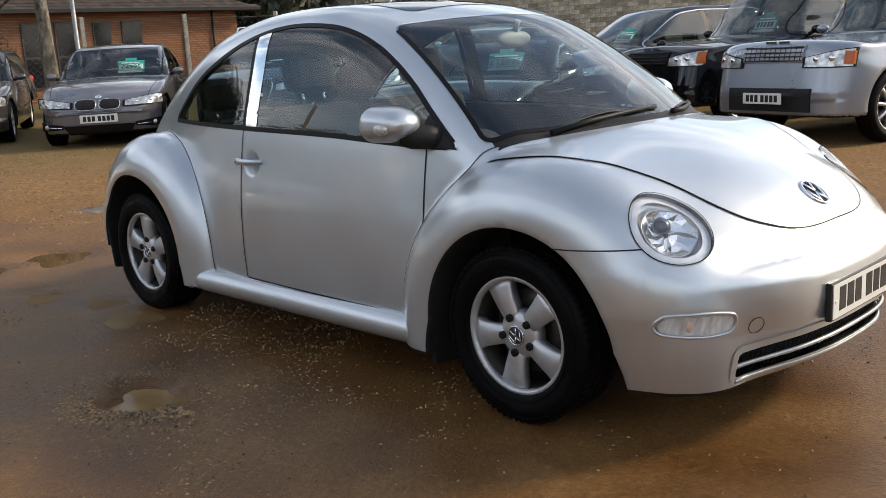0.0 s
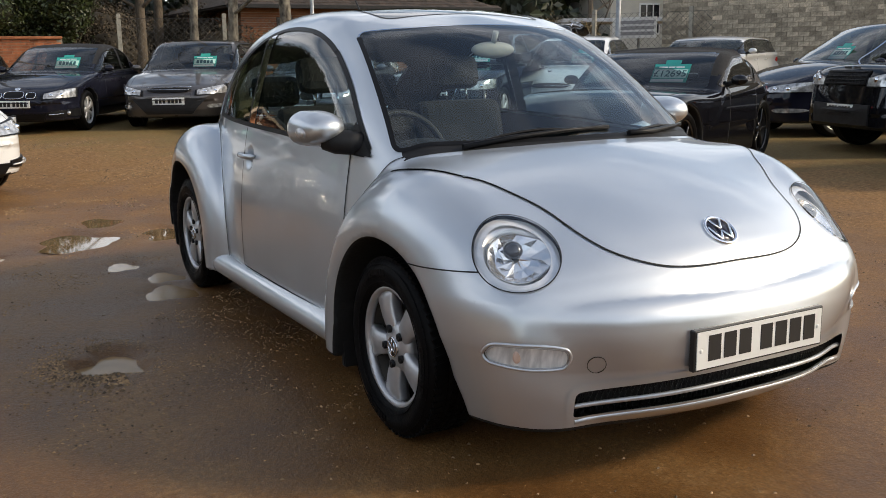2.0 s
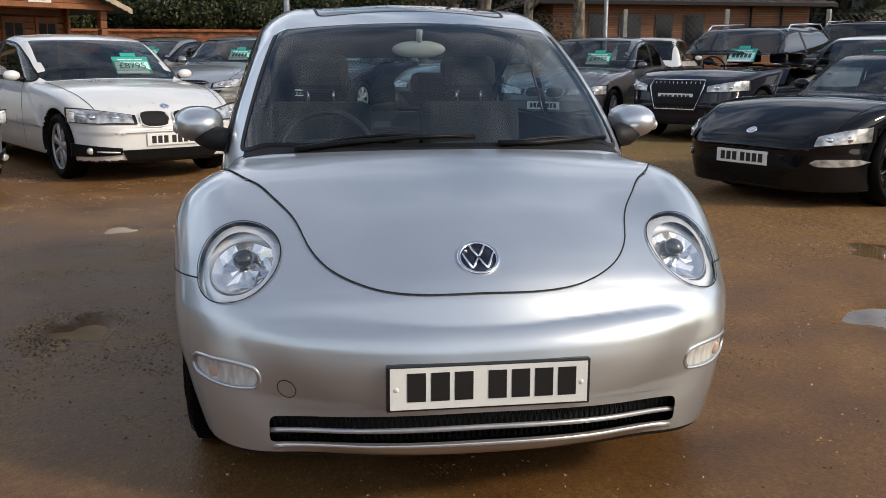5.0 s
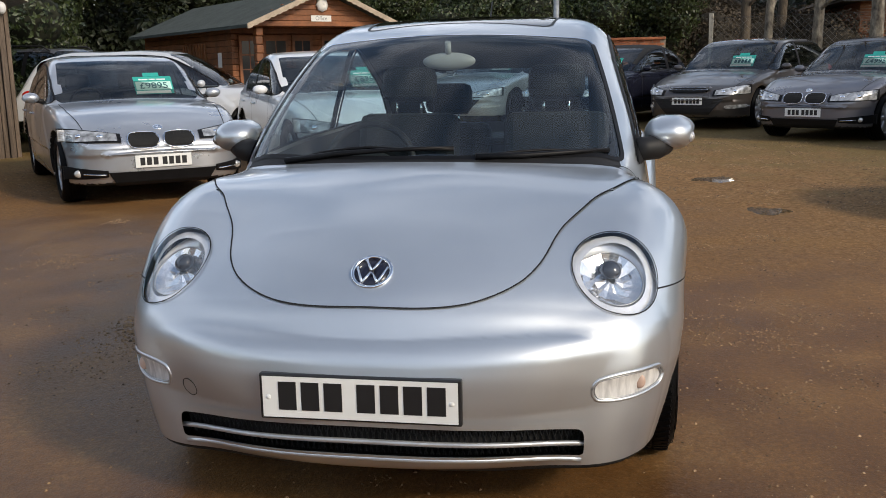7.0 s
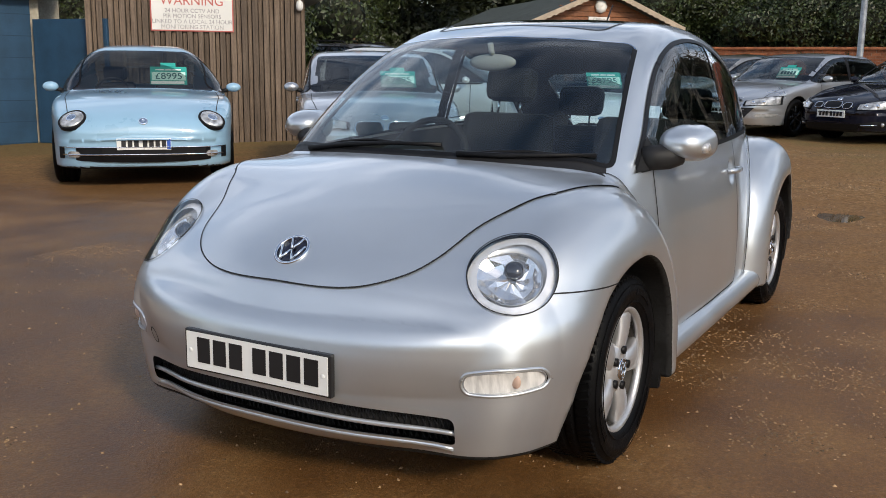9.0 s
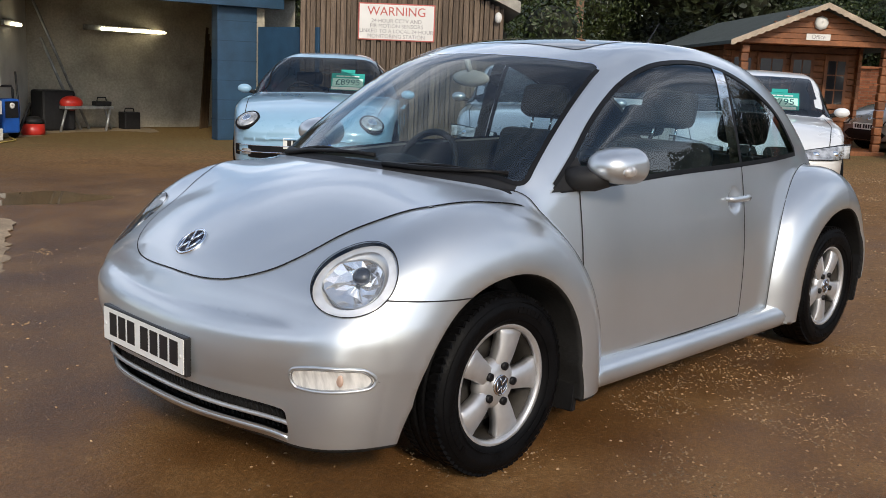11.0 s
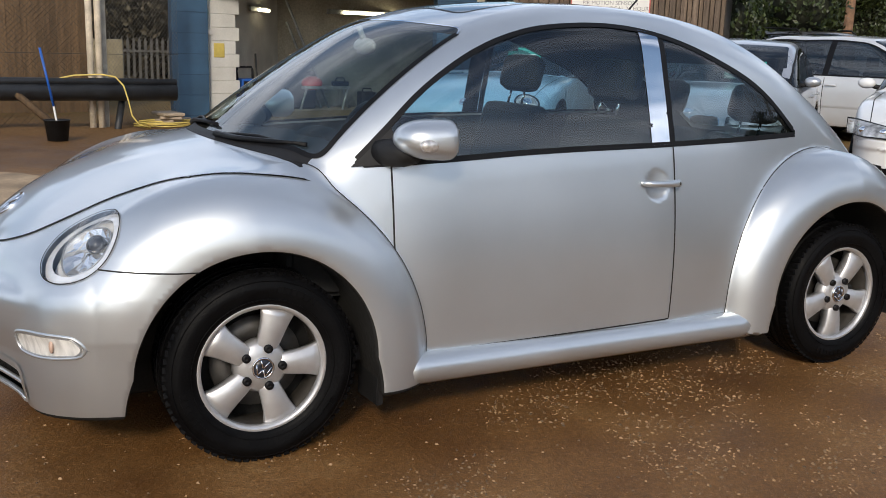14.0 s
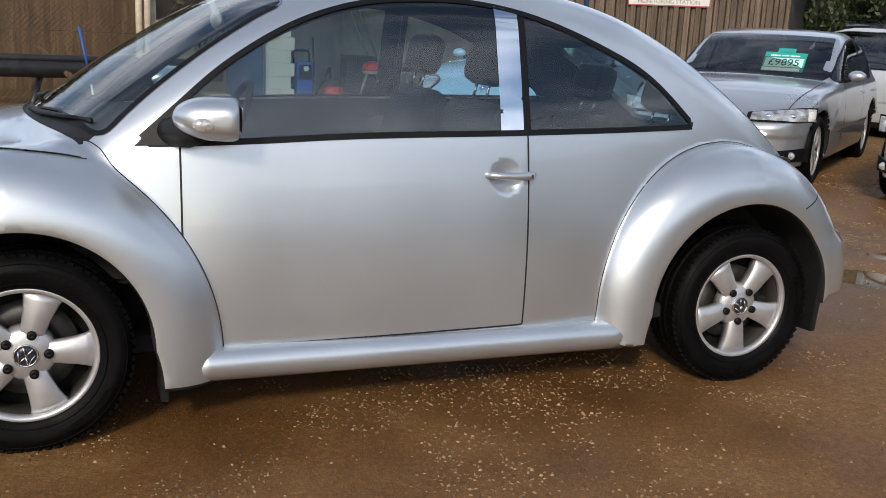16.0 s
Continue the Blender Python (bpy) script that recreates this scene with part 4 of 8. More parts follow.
    # spokes: broad, dished and slightly crowned
    for j in range(spokes):
        bm = bmesh.new()
        a0 = 2 * math.pi * j / spokes + math.pi / 2
        rows = []
        for i in range(7):
            u = i / 6
            r = 0.045 + (rim - 0.014 - 0.045) * u
            half = (0.031 + 0.019 * u + 0.012 * u ** 6) * wide * 2 if wide >= 0.4 else wide * 0.06
            y = y1 - 0.030 + 0.022 * math.sin(math.pi * (0.15 + 0.55 * u)) - 0.006 * u
            row = []
            for v, dy in ((-1, -0.010), (-0.88, 0.0), (0, 0.005), (0.88, 0.0), (1, -0.010)):
                row.append(bm.verts.new((r * math.cos(a0) - half * v * math.sin(a0), y + dy, r * math.sin(a0) + half * v * math.cos(a0))))
            row.append(bm.verts.new((r * math.cos(a0) + half * 0.8 * -math.sin(a0), y - 0.045, r * math.sin(a0) + half * 0.8 * math.cos(a0))))
            row.append(bm.verts.new((r * math.cos(a0) - half * 0.8 * -math.sin(a0), y - 0.045, r * math.sin(a0) - half * 0.8 * math.cos(a0))))
            rows.append(row)
        for i in range(6):
            for q in range(7):
                bm.faces.new((rows[i][q], rows[i][(q + 1) % 7], rows[i + 1][(q + 1) % 7], rows[i + 1][q])).smooth = True
        bm.faces.new(rows[0])
        bm.faces.new(rows[-1][::-1])
        part("spoke", bm, alloy, hub)
    bm = bmesh.new()
    lathe(bm, [(0.0005, y1 - 0.010), (0.034, y1 - 0.010), (0.070, y1 - 0.016), (0.083, y1 - 0.030), (0.085, y1 - 0.06), (0.0005, y1 - 0.06)], 40)
    part("hub", bm, alloy, hub)
    if detail:
        for j in range(5):
            a = 2 * math.pi * j / 5 + math.pi / 2
            bm = bmesh.new()
            lathe(bm, [(0.0005, 0), (0.0135, 0), (0.0135, -0.03), (0.0005, -0.03)], 14, Matrix.Translation((0.062 * math.cos(a), y1 - 0.003, 0.062 * math.sin(a))))
            part("wheel_bolt", bm, SEAL, hub)
        bm = bmesh.new()
        lathe(bm, [(0.0005, y1 - 0.003), (0.030, y1 - 0.004), (0.030, y1 - 0.014), (0.0005, y1 - 0.014)], 32)
        capob = part("centre_cap", bm, mat("cap_dark", (0.02, 0.022, 0.03), 0.3), hub, "dark round centre cap")
        bm = bmesh.new()
        lathe(bm, [(0.0300, y1 - 0.002), (0.0345, y1 - 0.004), (0.0345, y1 - 0.014), (0.0300, y1 - 0.014)], 32)
        part("cap_ring", bm, CHROME, hub)
        bm = bmesh.new()
        for x0, z0, x1, z1 in ((-0.010, 0.017, 0, 0), (0.010, 0.017, 0, 0), (-0.017, 0.006, -0.009, -0.017), (0.017, 0.006, 0.009, -0.017), (-0.009, -0.017, 0, -0.002), (0.009, -0.017, 0, -0.002)):
            tube(bm, [(x0 * 1.4, y1 - 0.0025, z0 * 1.4), (x1 * 1.4, y1 - 0.0025, z1 * 1.4)], 0.0026, 5)
        part("cap_emblem", bm, CHROME, hub)
    bm = bmesh.new()
    lathe(bm, [(0.06, y1 - 0.085), (rim * 0.72, y1 - 0.085), (rim * 0.72, y1 - 0.10), (0.06, y1 - 0.10)], 40)
    part("brake_disc", bm, DARK_METAL, hub, "rusty steel brake disc")
    bm = bmesh.new()
    lathe(bm, [(0.002, -w2 * 0.3), (rim - 0.01, -w2 * 0.3), (rim - 0.01, -w2 * 0.5), (0.002, -w2 * 0.5)], 32)
    part("wheel_back", bm, LINER, hub)
    return hub


HERO = build_hero(pose(0, 0, 0))
for wx in (FRONT_AXLE, REAR_AXLE):
    for s in (1, -1):
        y = s * (0.730 if wx > 0 else 0.705)
        turn = {(1, True): -17, (-1, True): 26, (1, False): 36, (-1, False): 0}[(s, wx > 0)]
        wheel("wheel", HERO, Matrix.Translation((wx + (-0.010 if wx > 0 else 0.008), y, 0.298)) @ pose(0, 0, 0, 0, 0, 0 if s > 0 else 180) @ pose(0, 0, 0, 0, turn, 0))


# ---------- the yard
def ground_material():
    """Trodden gravel and mud: dry stones at the edges, wet brown mud where cars drive."""
    m = bpy.data.materials.new("wet_gravel")
    m.use_nodes = True
    n, l = m.node_tree.nodes, m.node_tree.links
    b = n["Principled BSDF"]
    geo = n.new("ShaderNodeNewGeometry")

    def noise_node(scale, detail=5, rough=0.55):
        t = n.new("ShaderNodeTexNoise")
        t.inputs["Scale"].default_value, t.inputs["Detail"].default_value, t.inputs["Roughness"].default_value = scale, detail, rough
        l.new(geo.outputs["Position"], t.inputs["Vector"])
        return t.outputs["Fac"]

    def rng(value, a, b2, c=0.0, d=1.0):
        r = n.new("ShaderNodeMapRange")
        for k, v in zip(("From Min", "From Max", "To Min", "To Max"), (a, b2, c, d)):
            r.inputs[k].default_value = v
        l.new(value, r.inputs["Value"])
        return r.outputs["Result"]

    def blend(f, a, b2, mode="MIX"):
        x = n.new("ShaderNodeMix")
        x.data_type, x.blend_type = "RGBA", mode
        for key, v in (("Factor", f), ("A", a), ("B", b2)):
            if isinstance(v, tuple):
                x.inputs[key].default_value = v
            elif isinstance(v, float):
                x.inputs[key].default_value = v
            else:
                l.new(v, x.inputs[key])
        return x.outputs["Result"]

    def maths(op, a, b2):
        x = n.new("ShaderNodeMath")
        x.operation = op
        for k, v in enumerate((a, b2)):
            if isinstance(v, (int, float)):
                x.inputs[k].default_value = v
            else:
                l.new(v, x.inputs[k])
        return x.outputs[0]
    big, mid, fine, grit = noise_node(0.35, 4), noise_node(1.7, 6), noise_node(22, 6, 0.7), noise_node(90, 3, 0.7)
    sep = n.new("ShaderNodeSeparateXYZ")
    l.new(geo.outputs["Position"], sep.inputs[0])
    # how far a place lies from the driven middle of the yard
    far = maths("ADD", maths("MULTIPLY", maths("ABSOLUTE", maths("ADD", sep.outputs["Y"], 2.2), 0), 0.135), maths("MULTIPLY", maths("ABSOLUTE", maths("SUBTRACT", sep.outputs["X"], 1.2), 0), 0.105))
    dry = rng(maths("ADD", far, maths("MULTIPLY", maths("SUBTRACT", big, 0.5), 1.5)), 0.60, 1.40)
    vor = n.new("ShaderNodeTexVoronoi")
    vor.inputs["Scale"].default_value = 62
    l.new(geo.outputs["Position"], vor.inputs["Vector"])
    stone = blend(rng(vor.outputs["Distance"], 0.0, 0.6), vor.outputs["Color"], (0.5, 0.5, 0.5, 1))
    hsv = n.new("ShaderNodeHueSaturation")
    hsv.inputs["Saturation"].default_value = 0.22
    l.new(stone, hsv.inputs["Color"])
    mud = blend(rng(mid, 0.35, 0.65), (0.132, 0.058, 0.018, 1), (0.242, 0.120, 0.041, 1))
    gravel = blend(rng(fine, 0.35, 0.62), (0.140, 0.070, 0.025, 1), (0.315, 0.180, 0.076, 1))
    gravel = blend(0.55, gravel, hsv.outputs["Color"], "OVERLAY")
    speck = rng(grit, 0.56, 0.70)
    patch = rng(maths("ADD", mid, maths("MULTIPLY", fine, 0.5)), 0.80, 0.95)
    mud = blend(maths("MULTIPLY", speck, maths("ADD", maths("MULTIPLY", patch, 0.5), 0.18)), mud, (0.27, 0.20, 0.125, 1))
    both = blend(maths("MAXIMUM", maths("MULTIPLY", dry, rng(fine, 0.2, 0.5, 0.45, 1.0)), maths("MULTIPLY", patch, 0.55)), mud, gravel)
    grass = rng(maths("ADD", far, maths("MULTIPLY", maths("SUBTRACT", mid, 0.5), 1.2)), 1.35, 1.8)
    both = blend(maths("MULTIPLY", grass, rng(fine, 0.35, 0.6, 0.1, 0.6)), both, (0.10, 0.105, 0.035, 1))
    both = blend(1.0, both, rng(grit, 0.30, 0.68, 0.80, 1.18), "MULTIPLY")
    both = blend(1.0, both, rng(noise_node(42, 4, 0.75), 0.34, 0.66, 0.78, 1.21), "MULTIPLY")
    both = blend(1.0, both, rng(noise_node(210, 2, 0.6), 0.30, 0.70, 0.78, 1.22), "MULTIPLY")
    # darker mud along the driven lane beside the car, and wet mud before the workshop
    lane = rng(maths("ADD", sep.outputs["Y"], maths("MULTIPLY", maths("SUBTRACT", big, 0.5), 5.0)), -0.6, 1.6, 1.0, 0.0)
    yard_end = maths("MULTIPLY", rng(maths("ADD", sep.outputs["Y"], maths("MULTIPLY", maths("SUBTRACT", mid, 0.5), 3.0)), -6.2, -5.0, 1.0, 0.0), rng(sep.outputs["X"], -2.4, -0.8))
    dark_mud = maths("MAXIMUM", maths("MULTIPLY", maths("MULTIPLY", lane, rng(sep.outputs["X"], -4.2, -2.6)), maths("SUBTRACT", 1.0, maths("MULTIPLY", rng(sep.outputs["Y"], -5.0, -3.6, 1.0, 0.0), 0.6))), yard_end)
    both = blend(1.0, both, rng(dark_mud, 0.0, 1.0, 1.0, 0.74), "MULTIPLY")
    l.new(both, b.inputs["Base Color"])
    wet = rng(maths("ADD", maths("MULTIPLY", dry, 0.7), maths("MULTIPLY", mid, 0.6)), 0.22, 0.85, 0.42, 0.9)
    l.new(maths("SUBTRACT", wet, maths("MULTIPLY", dark_mud, 0.10)), b.inputs["Roughness"])
    b.inputs["Specular IOR Level"].default_value = 0.22
    bp = n.new("ShaderNodeBump")
    bp.inputs["Distance"].default_value, bp.inputs["Strength"].default_value = 0.008, 0.7
    l.new(maths("ADD", maths("ADD", maths("MULTIPLY", vor.outputs["Distance"], maths("ADD", maths("MULTIPLY", dry, -0.16), -0.08)), maths("MULTIPLY", fine, 0.55)), maths("MULTIPLY", grit, 0.55)), bp.inputs["Height"])
    l.new(bp.outputs["Normal"], b.inputs["Normal"])
    return m


POTHOLES = [(-0.1, -6.05, 0.62, 0.03), (-0.05, -1.48, 0.17, 0.065), (-3.07, -1.14, 0.36, 0.035), (-3.82, -0.86, 0.24, 0.03), (-3.05, -0.50, 0.26, 0.03), (-1.19, -0.95, 0.19, 0.03), (-1.60, -0.88, 0.15, 0.03), (-2.04, -1.03, 0.13, 0.02),
            (-1.27, 3.30, 0.30, 0.03), (-0.92, 3.60, 0.18, 0.025), (0.22, 2.32, 0.22, 0.03), (-2.7, -1.77, 0.15, 0.025), (-4.02, 1.92, 0.24, 0.025), (-6.1, 1.68, 0.30, 0.03), (-4.87, 0.70, 0.28, 0.025)]


def yard_height(x, y):
    z = ground_z(x, y)
    z = z + 0.008 * np.sin(x * 1.7 + 1.3 * np.sin(y * 0.9)) * np.sin(y * 1.9 + 0.8) + 0.004 * np.sin(x * 6.1 + y * 2.3) * np.sin(y * 5.3 - x)
    for px, py, r, d in POTHOLES:
        ang = np.arctan2(y - py, x - px)
        q = np.hypot((x - px), (y - py) * 1.25) / (r * (1 + 0.18 * np.sin(3 * ang + px) + 0.10 * np.sin(5 * ang + py)))
        z = z - d * np.exp(-(q ** 4)) + 0.10 * d * np.exp(-((q - 1.35) ** 2) * 9)
    return z


def build_ground():
    fine = np.concatenate([[-400, -150, -70, -45], np.arange(-32, -8, 0.8), np.arange(-8, -3.6, 0.2), np.arange(-3.6, 4.2, 0.05), np.arange(4.2, 8, 0.3), [9, 12, 18, 40, 150, 400]])
    wide = np.concatenate([[-400, -150, -70, -40], np.arange(-28, -8, 0.8), np.arange(-8, -3.4, 0.2), np.arange(-3.4, 3.9, 0.05), np.arange(3.9, 9, 0.25), np.arange(9, 24, 1.0), [30, 60, 150, 400]])
    X, Y = np.meshgrid(fine, wide, indexing="ij")
    Z = yard_height(X, Y)
    v = np.stack([X, Y, Z], -1).reshape(-1, 3)
    nx, ny = len(fine), len(wide)
    i = (np.arange(nx - 1)[:, None] * ny + np.arange(ny - 1)[None]).ravel()
    f = np.stack([i, i + ny, i + ny + 1, i + 1], 1)
    g = raw("ground", v, f, ground_material())
    tagged(g, "wet brown gravel and mud yard", "ground", kind="structure")


build_ground()


def puddle(px, py, r, depth, grow=0.8):
    ring = [(px + grow * r * math.cos(k * math.pi / 18), py + grow * r / 1.25 * math.sin(k * math.pi / 18)) for k in range(36)]
    xs, ys = np.array(ring).T
    z = float(np.mean(yard_height(px + (xs - px) * 0.95, py + (ys - py) * 0.95))) - depth * 0.30
    bm = bmesh.new()
    bm.faces.new([bm.verts.new((x, y, z)) for x, y in ring])
    tagged(part("puddle", bm, MUDDY if -2.3 < px < 0 and -2 < py < 0 else WATER), "shallow muddy rain puddle", "puddle", "puddles")


for hole in POTHOLES:
    puddle(*hole, grow=1.15)

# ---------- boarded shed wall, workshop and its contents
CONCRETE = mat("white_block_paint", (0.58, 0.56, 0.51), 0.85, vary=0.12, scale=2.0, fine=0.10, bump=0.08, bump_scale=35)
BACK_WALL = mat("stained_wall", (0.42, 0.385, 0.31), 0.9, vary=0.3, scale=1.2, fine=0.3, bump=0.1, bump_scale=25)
BLUE_STEEL = mat("blue_paint", (0.022, 0.065, 0.12), 0.5, vary=0.2, scale=3, fine=0.2, bump=0.05)
WOOD_GREY = mat("weathered_board", (0.16, 0.115, 0.082), 0.85, vary=0.35, scale=5, fine=0.55, bump=0.3, bump_scale=45, stretch=(6, 6, 0.35), random_by=0.28)
WOOD_FENCE = mat("brown_fence_board", (0.115, 0.070, 0.035), 0.9, vary=0.3, scale=5, fine=0.5, bump=0.3, bump_scale=40, stretch=(5, 5, 0.4), random_by=0.22)
WOOD_CABIN = mat("orange_cabin_log", (0.225, 0.078, 0.025), 0.6, vary=0.3, scale=4, fine=0.4, bump=0.2, bump_scale=30, random_by=0.18)
WOOD_PALE = mat("pale_trim_wood", (0.42, 0.33, 0.24), 0.7, vary=0.2, scale=6, fine=0.3)
FELT = mat("green_roof_felt", (0.050, 0.060, 0.050), 0.95, vary=0.25, scale=3, fine=0.4, bump=0.3, bump_scale=80)
BRICK = mat("brick_face", (0.36, 0.125, 0.055), 0.85, vary=0.3, scale=7, fine=0.35, bump=0.25, bump_scale=60, random_by=0.30)
MORTAR = mat("mortar", (0.30, 0.25, 0.19), 0.95, vary=0.2, scale=9, fine=0.3, bump=0.2)
ROOF_TILE = mat("brown_roof_tile", (0.055, 0.040, 0.032), 0.85, vary=0.3, scale=5, fine=0.4, bump=0.2, random_by=0.35)
RED_TILE = mat("red_roof_tile", (0.26, 0.075, 0.042), 0.85, vary=0.3, scale=1.5, fine=0.4, random_by=0.3)
STONE = mat("old_stone", (0.44, 0.37, 0.28), 0.9, vary=0.35, scale=4, fine=0.5, bump=0.4, bump_scale=20, random_by=0.35)
RENDER_WHITE = mat("cream_render", (0.58, 0.54, 0.46), 0.85, vary=0.1, scale=2, fine=0.15)
DARK_WINDOW = mat("dark_window_pane", (0.015, 0.016, 0.019), 0.10, vary=0.3, scale=1.5, spec=0.3)
STEEL = mat("galvanised_steel", (0.36, 0.37, 0.37), 0.45, 0.7, vary=0.25, scale=9, fine=0.2)
POST = mat("concrete_post", (0.40, 0.37, 0.31), 0.9, vary=0.2, scale=7, fine=0.3, bump=0.2)
PIPE_BLACK = mat("black_pipe", (0.025, 0.026, 0.028), 0.45, vary=0.4, scale=6, fine=0.4, rough_vary=0.15)
SIGN_WHITE = mat("sign_white", (0.74, 0.72, 0.68), 0.5, vary=0.06, scale=3)
SIGN_RED = mat("sign_red", (0.50, 0.11, 0.09), 0.5, vary=0.08)
SIGN_INK = mat("sign_grey_ink", (0.30, 0.28, 0.28), 0.6, vary=0.05)


def slab(name, a, b, z0, z1, thick, material, label="", category="wall", kind="structure", back=1):
    """An upright wall from plan point a to b."""
    a, b = Vector((*a, 0)), Vector((*b, 0))
    d = (b - a).normalized()
    nrm = Vector((-d.y, d.x, 0)) * thick * back
    bm = bmesh.new()
    prism(bm, [(a.x, a.y), (b.x, b.y), (b.x + nrm.x, b.y + nrm.y), (a.x + nrm.x, a.y + nrm.y)], z0, z1, 2)
    ob = part(name, bm, material)
    return tagged(ob, label, category, kind=kind)


def along(a, b):
    """The pose at a with x along to b and y to the left of it; and the length."""
    d = Vector((b[0] - a[0], b[1] - a[1], 0))
    return Matrix.Translation((a[0], a[1], 0)) @ pose(0, 0, 0, 0, 0, math.degrees(math.atan2(d.y, d.x))), d.length


WOOD_A, WOOD_B = (-8.68, -8.12), (-6.30, -10.50)
m_wood, len_wood = along(WOOD_A, WOOD_B)
shed = new("shed_wall")
shed.matrix_basis = m_wood
tagged(shed, "weathered grey-brown vertical board wall of a shed", "wall", kind="structure")
bm = bmesh.new()
prism(bm, [(0, -0.2), (len_wood, -0.2), (len_wood, 3.4), (0.0, 2.30)], -3.0, -0.03, 1)
part("shed_core", bm, mat("dark_backing", (0.05, 0.038, 0.028), 0.95), shed)
rnd = random.Random(4)
x = 0.0
row = 0
while x < len_wood - 0.02:
    w = 0.098 + rnd.uniform(-0.006, 0.006)
    top = 2.34 + 1.06 * min(1.0, (x + w / 2) / 2.4) if x < 3.3 else 3.4
    bm = bmesh.new()
    out = 0.034 if row % 2 else -0.006
    box(bm, x + (0.010 if row % 2 == 0 else 0.0), x + w - (0.030 if row % 2 == 0 else 0.016), out - 0.022, out, -0.1 + rnd.uniform(0, 0.03), top - rnd.uniform(0, 0.02), 0.003)
    part("board", bm, WOOD_GREY, shed)
    x += w * 0.86
    row += 1
bm = bmesh.new()
prism(bm, [(-0.25, 2.28), (0.0, 2.40), (2.5, 3.50), (2.5, 3.62), (-0.25, 2.46)], -3.1, 0.22, 1)
eave = part("shed_roof", bm, mat("pale_fascia", (0.36, 0.33, 0.28), 0.7, vary=0.2, fine=0.2), shed, "pale timber eave and fascia")
bm = bmesh.new()
ball(bm, (0.10, 0.10, 2.20), (0.06, 0.07, 0.09), 14, 10)
part("security_lamp", bm, SIGN_WHITE, shed, "white security lamp under the eave")

# warning sign
sign = thing("warning_sign", m_wood @ Matrix.Translation((1.78, 0.045, 2.06)), "white warning sign with red heading on the boards", "sign")
bm = bmesh.new()
box(bm, -0.635, 0.635, -0.012, 0.0, -0.30, 0.30, 0.004)
part("sign_board", bm, SIGN_RED, sign)
bm = bmesh.new()
box(bm, -0.615, 0.615, 0.0, 0.004, -0.28, 0.28)
part("sign_face", bm, SIGN_WHITE, sign)
stand = pose(0, 0, 0, 90, 0, 180)

def words_on(parent, words, size, material, x, y, z, name="writing"):
    """Upright words on a face that looks along +y of its parent."""
    font = bpy.data.curves.new(name, "FONT")
    font.body, font.size, font.align_x, font.align_y, font.extrude = words, size, "CENTER", "CENTER", 0.001
    tmp = bpy.data.objects.new(name, font)
    scene.collection.objects.link(tmp)
    data = bpy.data.meshes.new_from_object(tmp.evaluated_get(bpy.context.evaluated_depsgraph_get()))
    bpy.data.objects.remove(tmp)
    data.materials.clear()
    data.materials.append(material)
    ob = new(name, data)
    ob.parent, ob.matrix_basis = parent, Matrix.Translation((x, y, z)) @ pose(0, 0, 0, 90, 0, 180)
    return ob


words_on(sign, "WARNING", 0.20, SIGN_RED, 0, 0.0065, 0.165, "heading")
for k, words in enumerate(("24 HOUR CCTV AND", "PIR MOTION SENSORS", "LINKED TO A LOCAL 24 HOUR", "MONITORING STATION")):
    words_on(sign, words, 0.088, SIGN_INK, 0, 0.0065, 0.015 - 0.083 * k, "notice_line")

# workshop: an open bay between two blue steel posts
PL, PR = (-1.20, -12.90), (-6.30, -11.80)
slab("wall_1", (-1.85, -12.98), (-3.95, -16.0), -0.3, 3.0, 0.2, CONCRETE, "white painted block side wall", back=1)
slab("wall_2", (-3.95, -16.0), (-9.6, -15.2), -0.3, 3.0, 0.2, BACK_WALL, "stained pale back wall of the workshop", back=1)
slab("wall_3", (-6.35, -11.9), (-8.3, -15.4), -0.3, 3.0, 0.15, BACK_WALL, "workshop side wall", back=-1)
bm = bmesh.new()
prism(bm, [(-0.8, -12.6), (-6.6, -11.5), (-10.0, -15.6), (-4.0, -16.6)], 2.75, 2.9, 2)
tagged(part("ceiling", bm, mat("dark_roof_sheet", (0.06, 0.055, 0.05), 0.8, vary=0.2)), "dark workshop roof sheets", "ceiling", kind="structure")
for k in range(9):
    bm = bmesh.new()
    u = k / 8
    box(bm, -0.04, 0.04, -3.6, 0, 2.58, 2.75, 0, Matrix.Translation((-1.6 - 4.6 * u, -12.75 + 1.0 * u, 0)) @ pose(0, 0, 0, 0, 0, -28))
    tagged(part("roof_beam", bm, mat("dark_timber", (0.05, 0.035, 0.025), 0.8)), "dark timber roof beam of the workshop", "beam", "roof beams", "structure")
bm = bmesh.new()
prism(bm, [(-0.9, -12.72), (-6.7, -11.55), (-6.7, -11.70), (-0.9, -12.87)], 2.25, 3.4, 2)
tagged(part("lintel", bm, BLUE_STEEL), "blue steel fascia over the workshop opening", "lintel", kind="structure")
for a, w, turn in ((PL, 0.60, 2), ((-5.62, -11.98), 0.72, 12)):
    post = thing("steel_post", Matrix.Translation((a[0], a[1], -0.14)) @ pose(0, 0, 0, 0, 0, 180 - turn), "dark blue steel post of the workshop door", "post", "steel posts", "structure")
    bm = bmesh.new()
    box(bm, 0, w, 0.0, 0.30, 0, 2.5, 0.01)
    part("post_body", bm, BLUE_STEEL, post)
    for k in range(7):
        bm = bmesh.new()
        box(bm, -0.004, w + 0.004, -0.005, 0.304, 0.34 * k + 0.1, 0.34 * k + 0.112)
        part("post_seam", bm, mat("blue_dark", (0.012, 0.04, 0.08), 0.6), post)
rnd = random.Random(9)
pier = new("block_pier")
tagged(pier, "white painted concrete block pier with stepped edge", "pier", kind="structure")
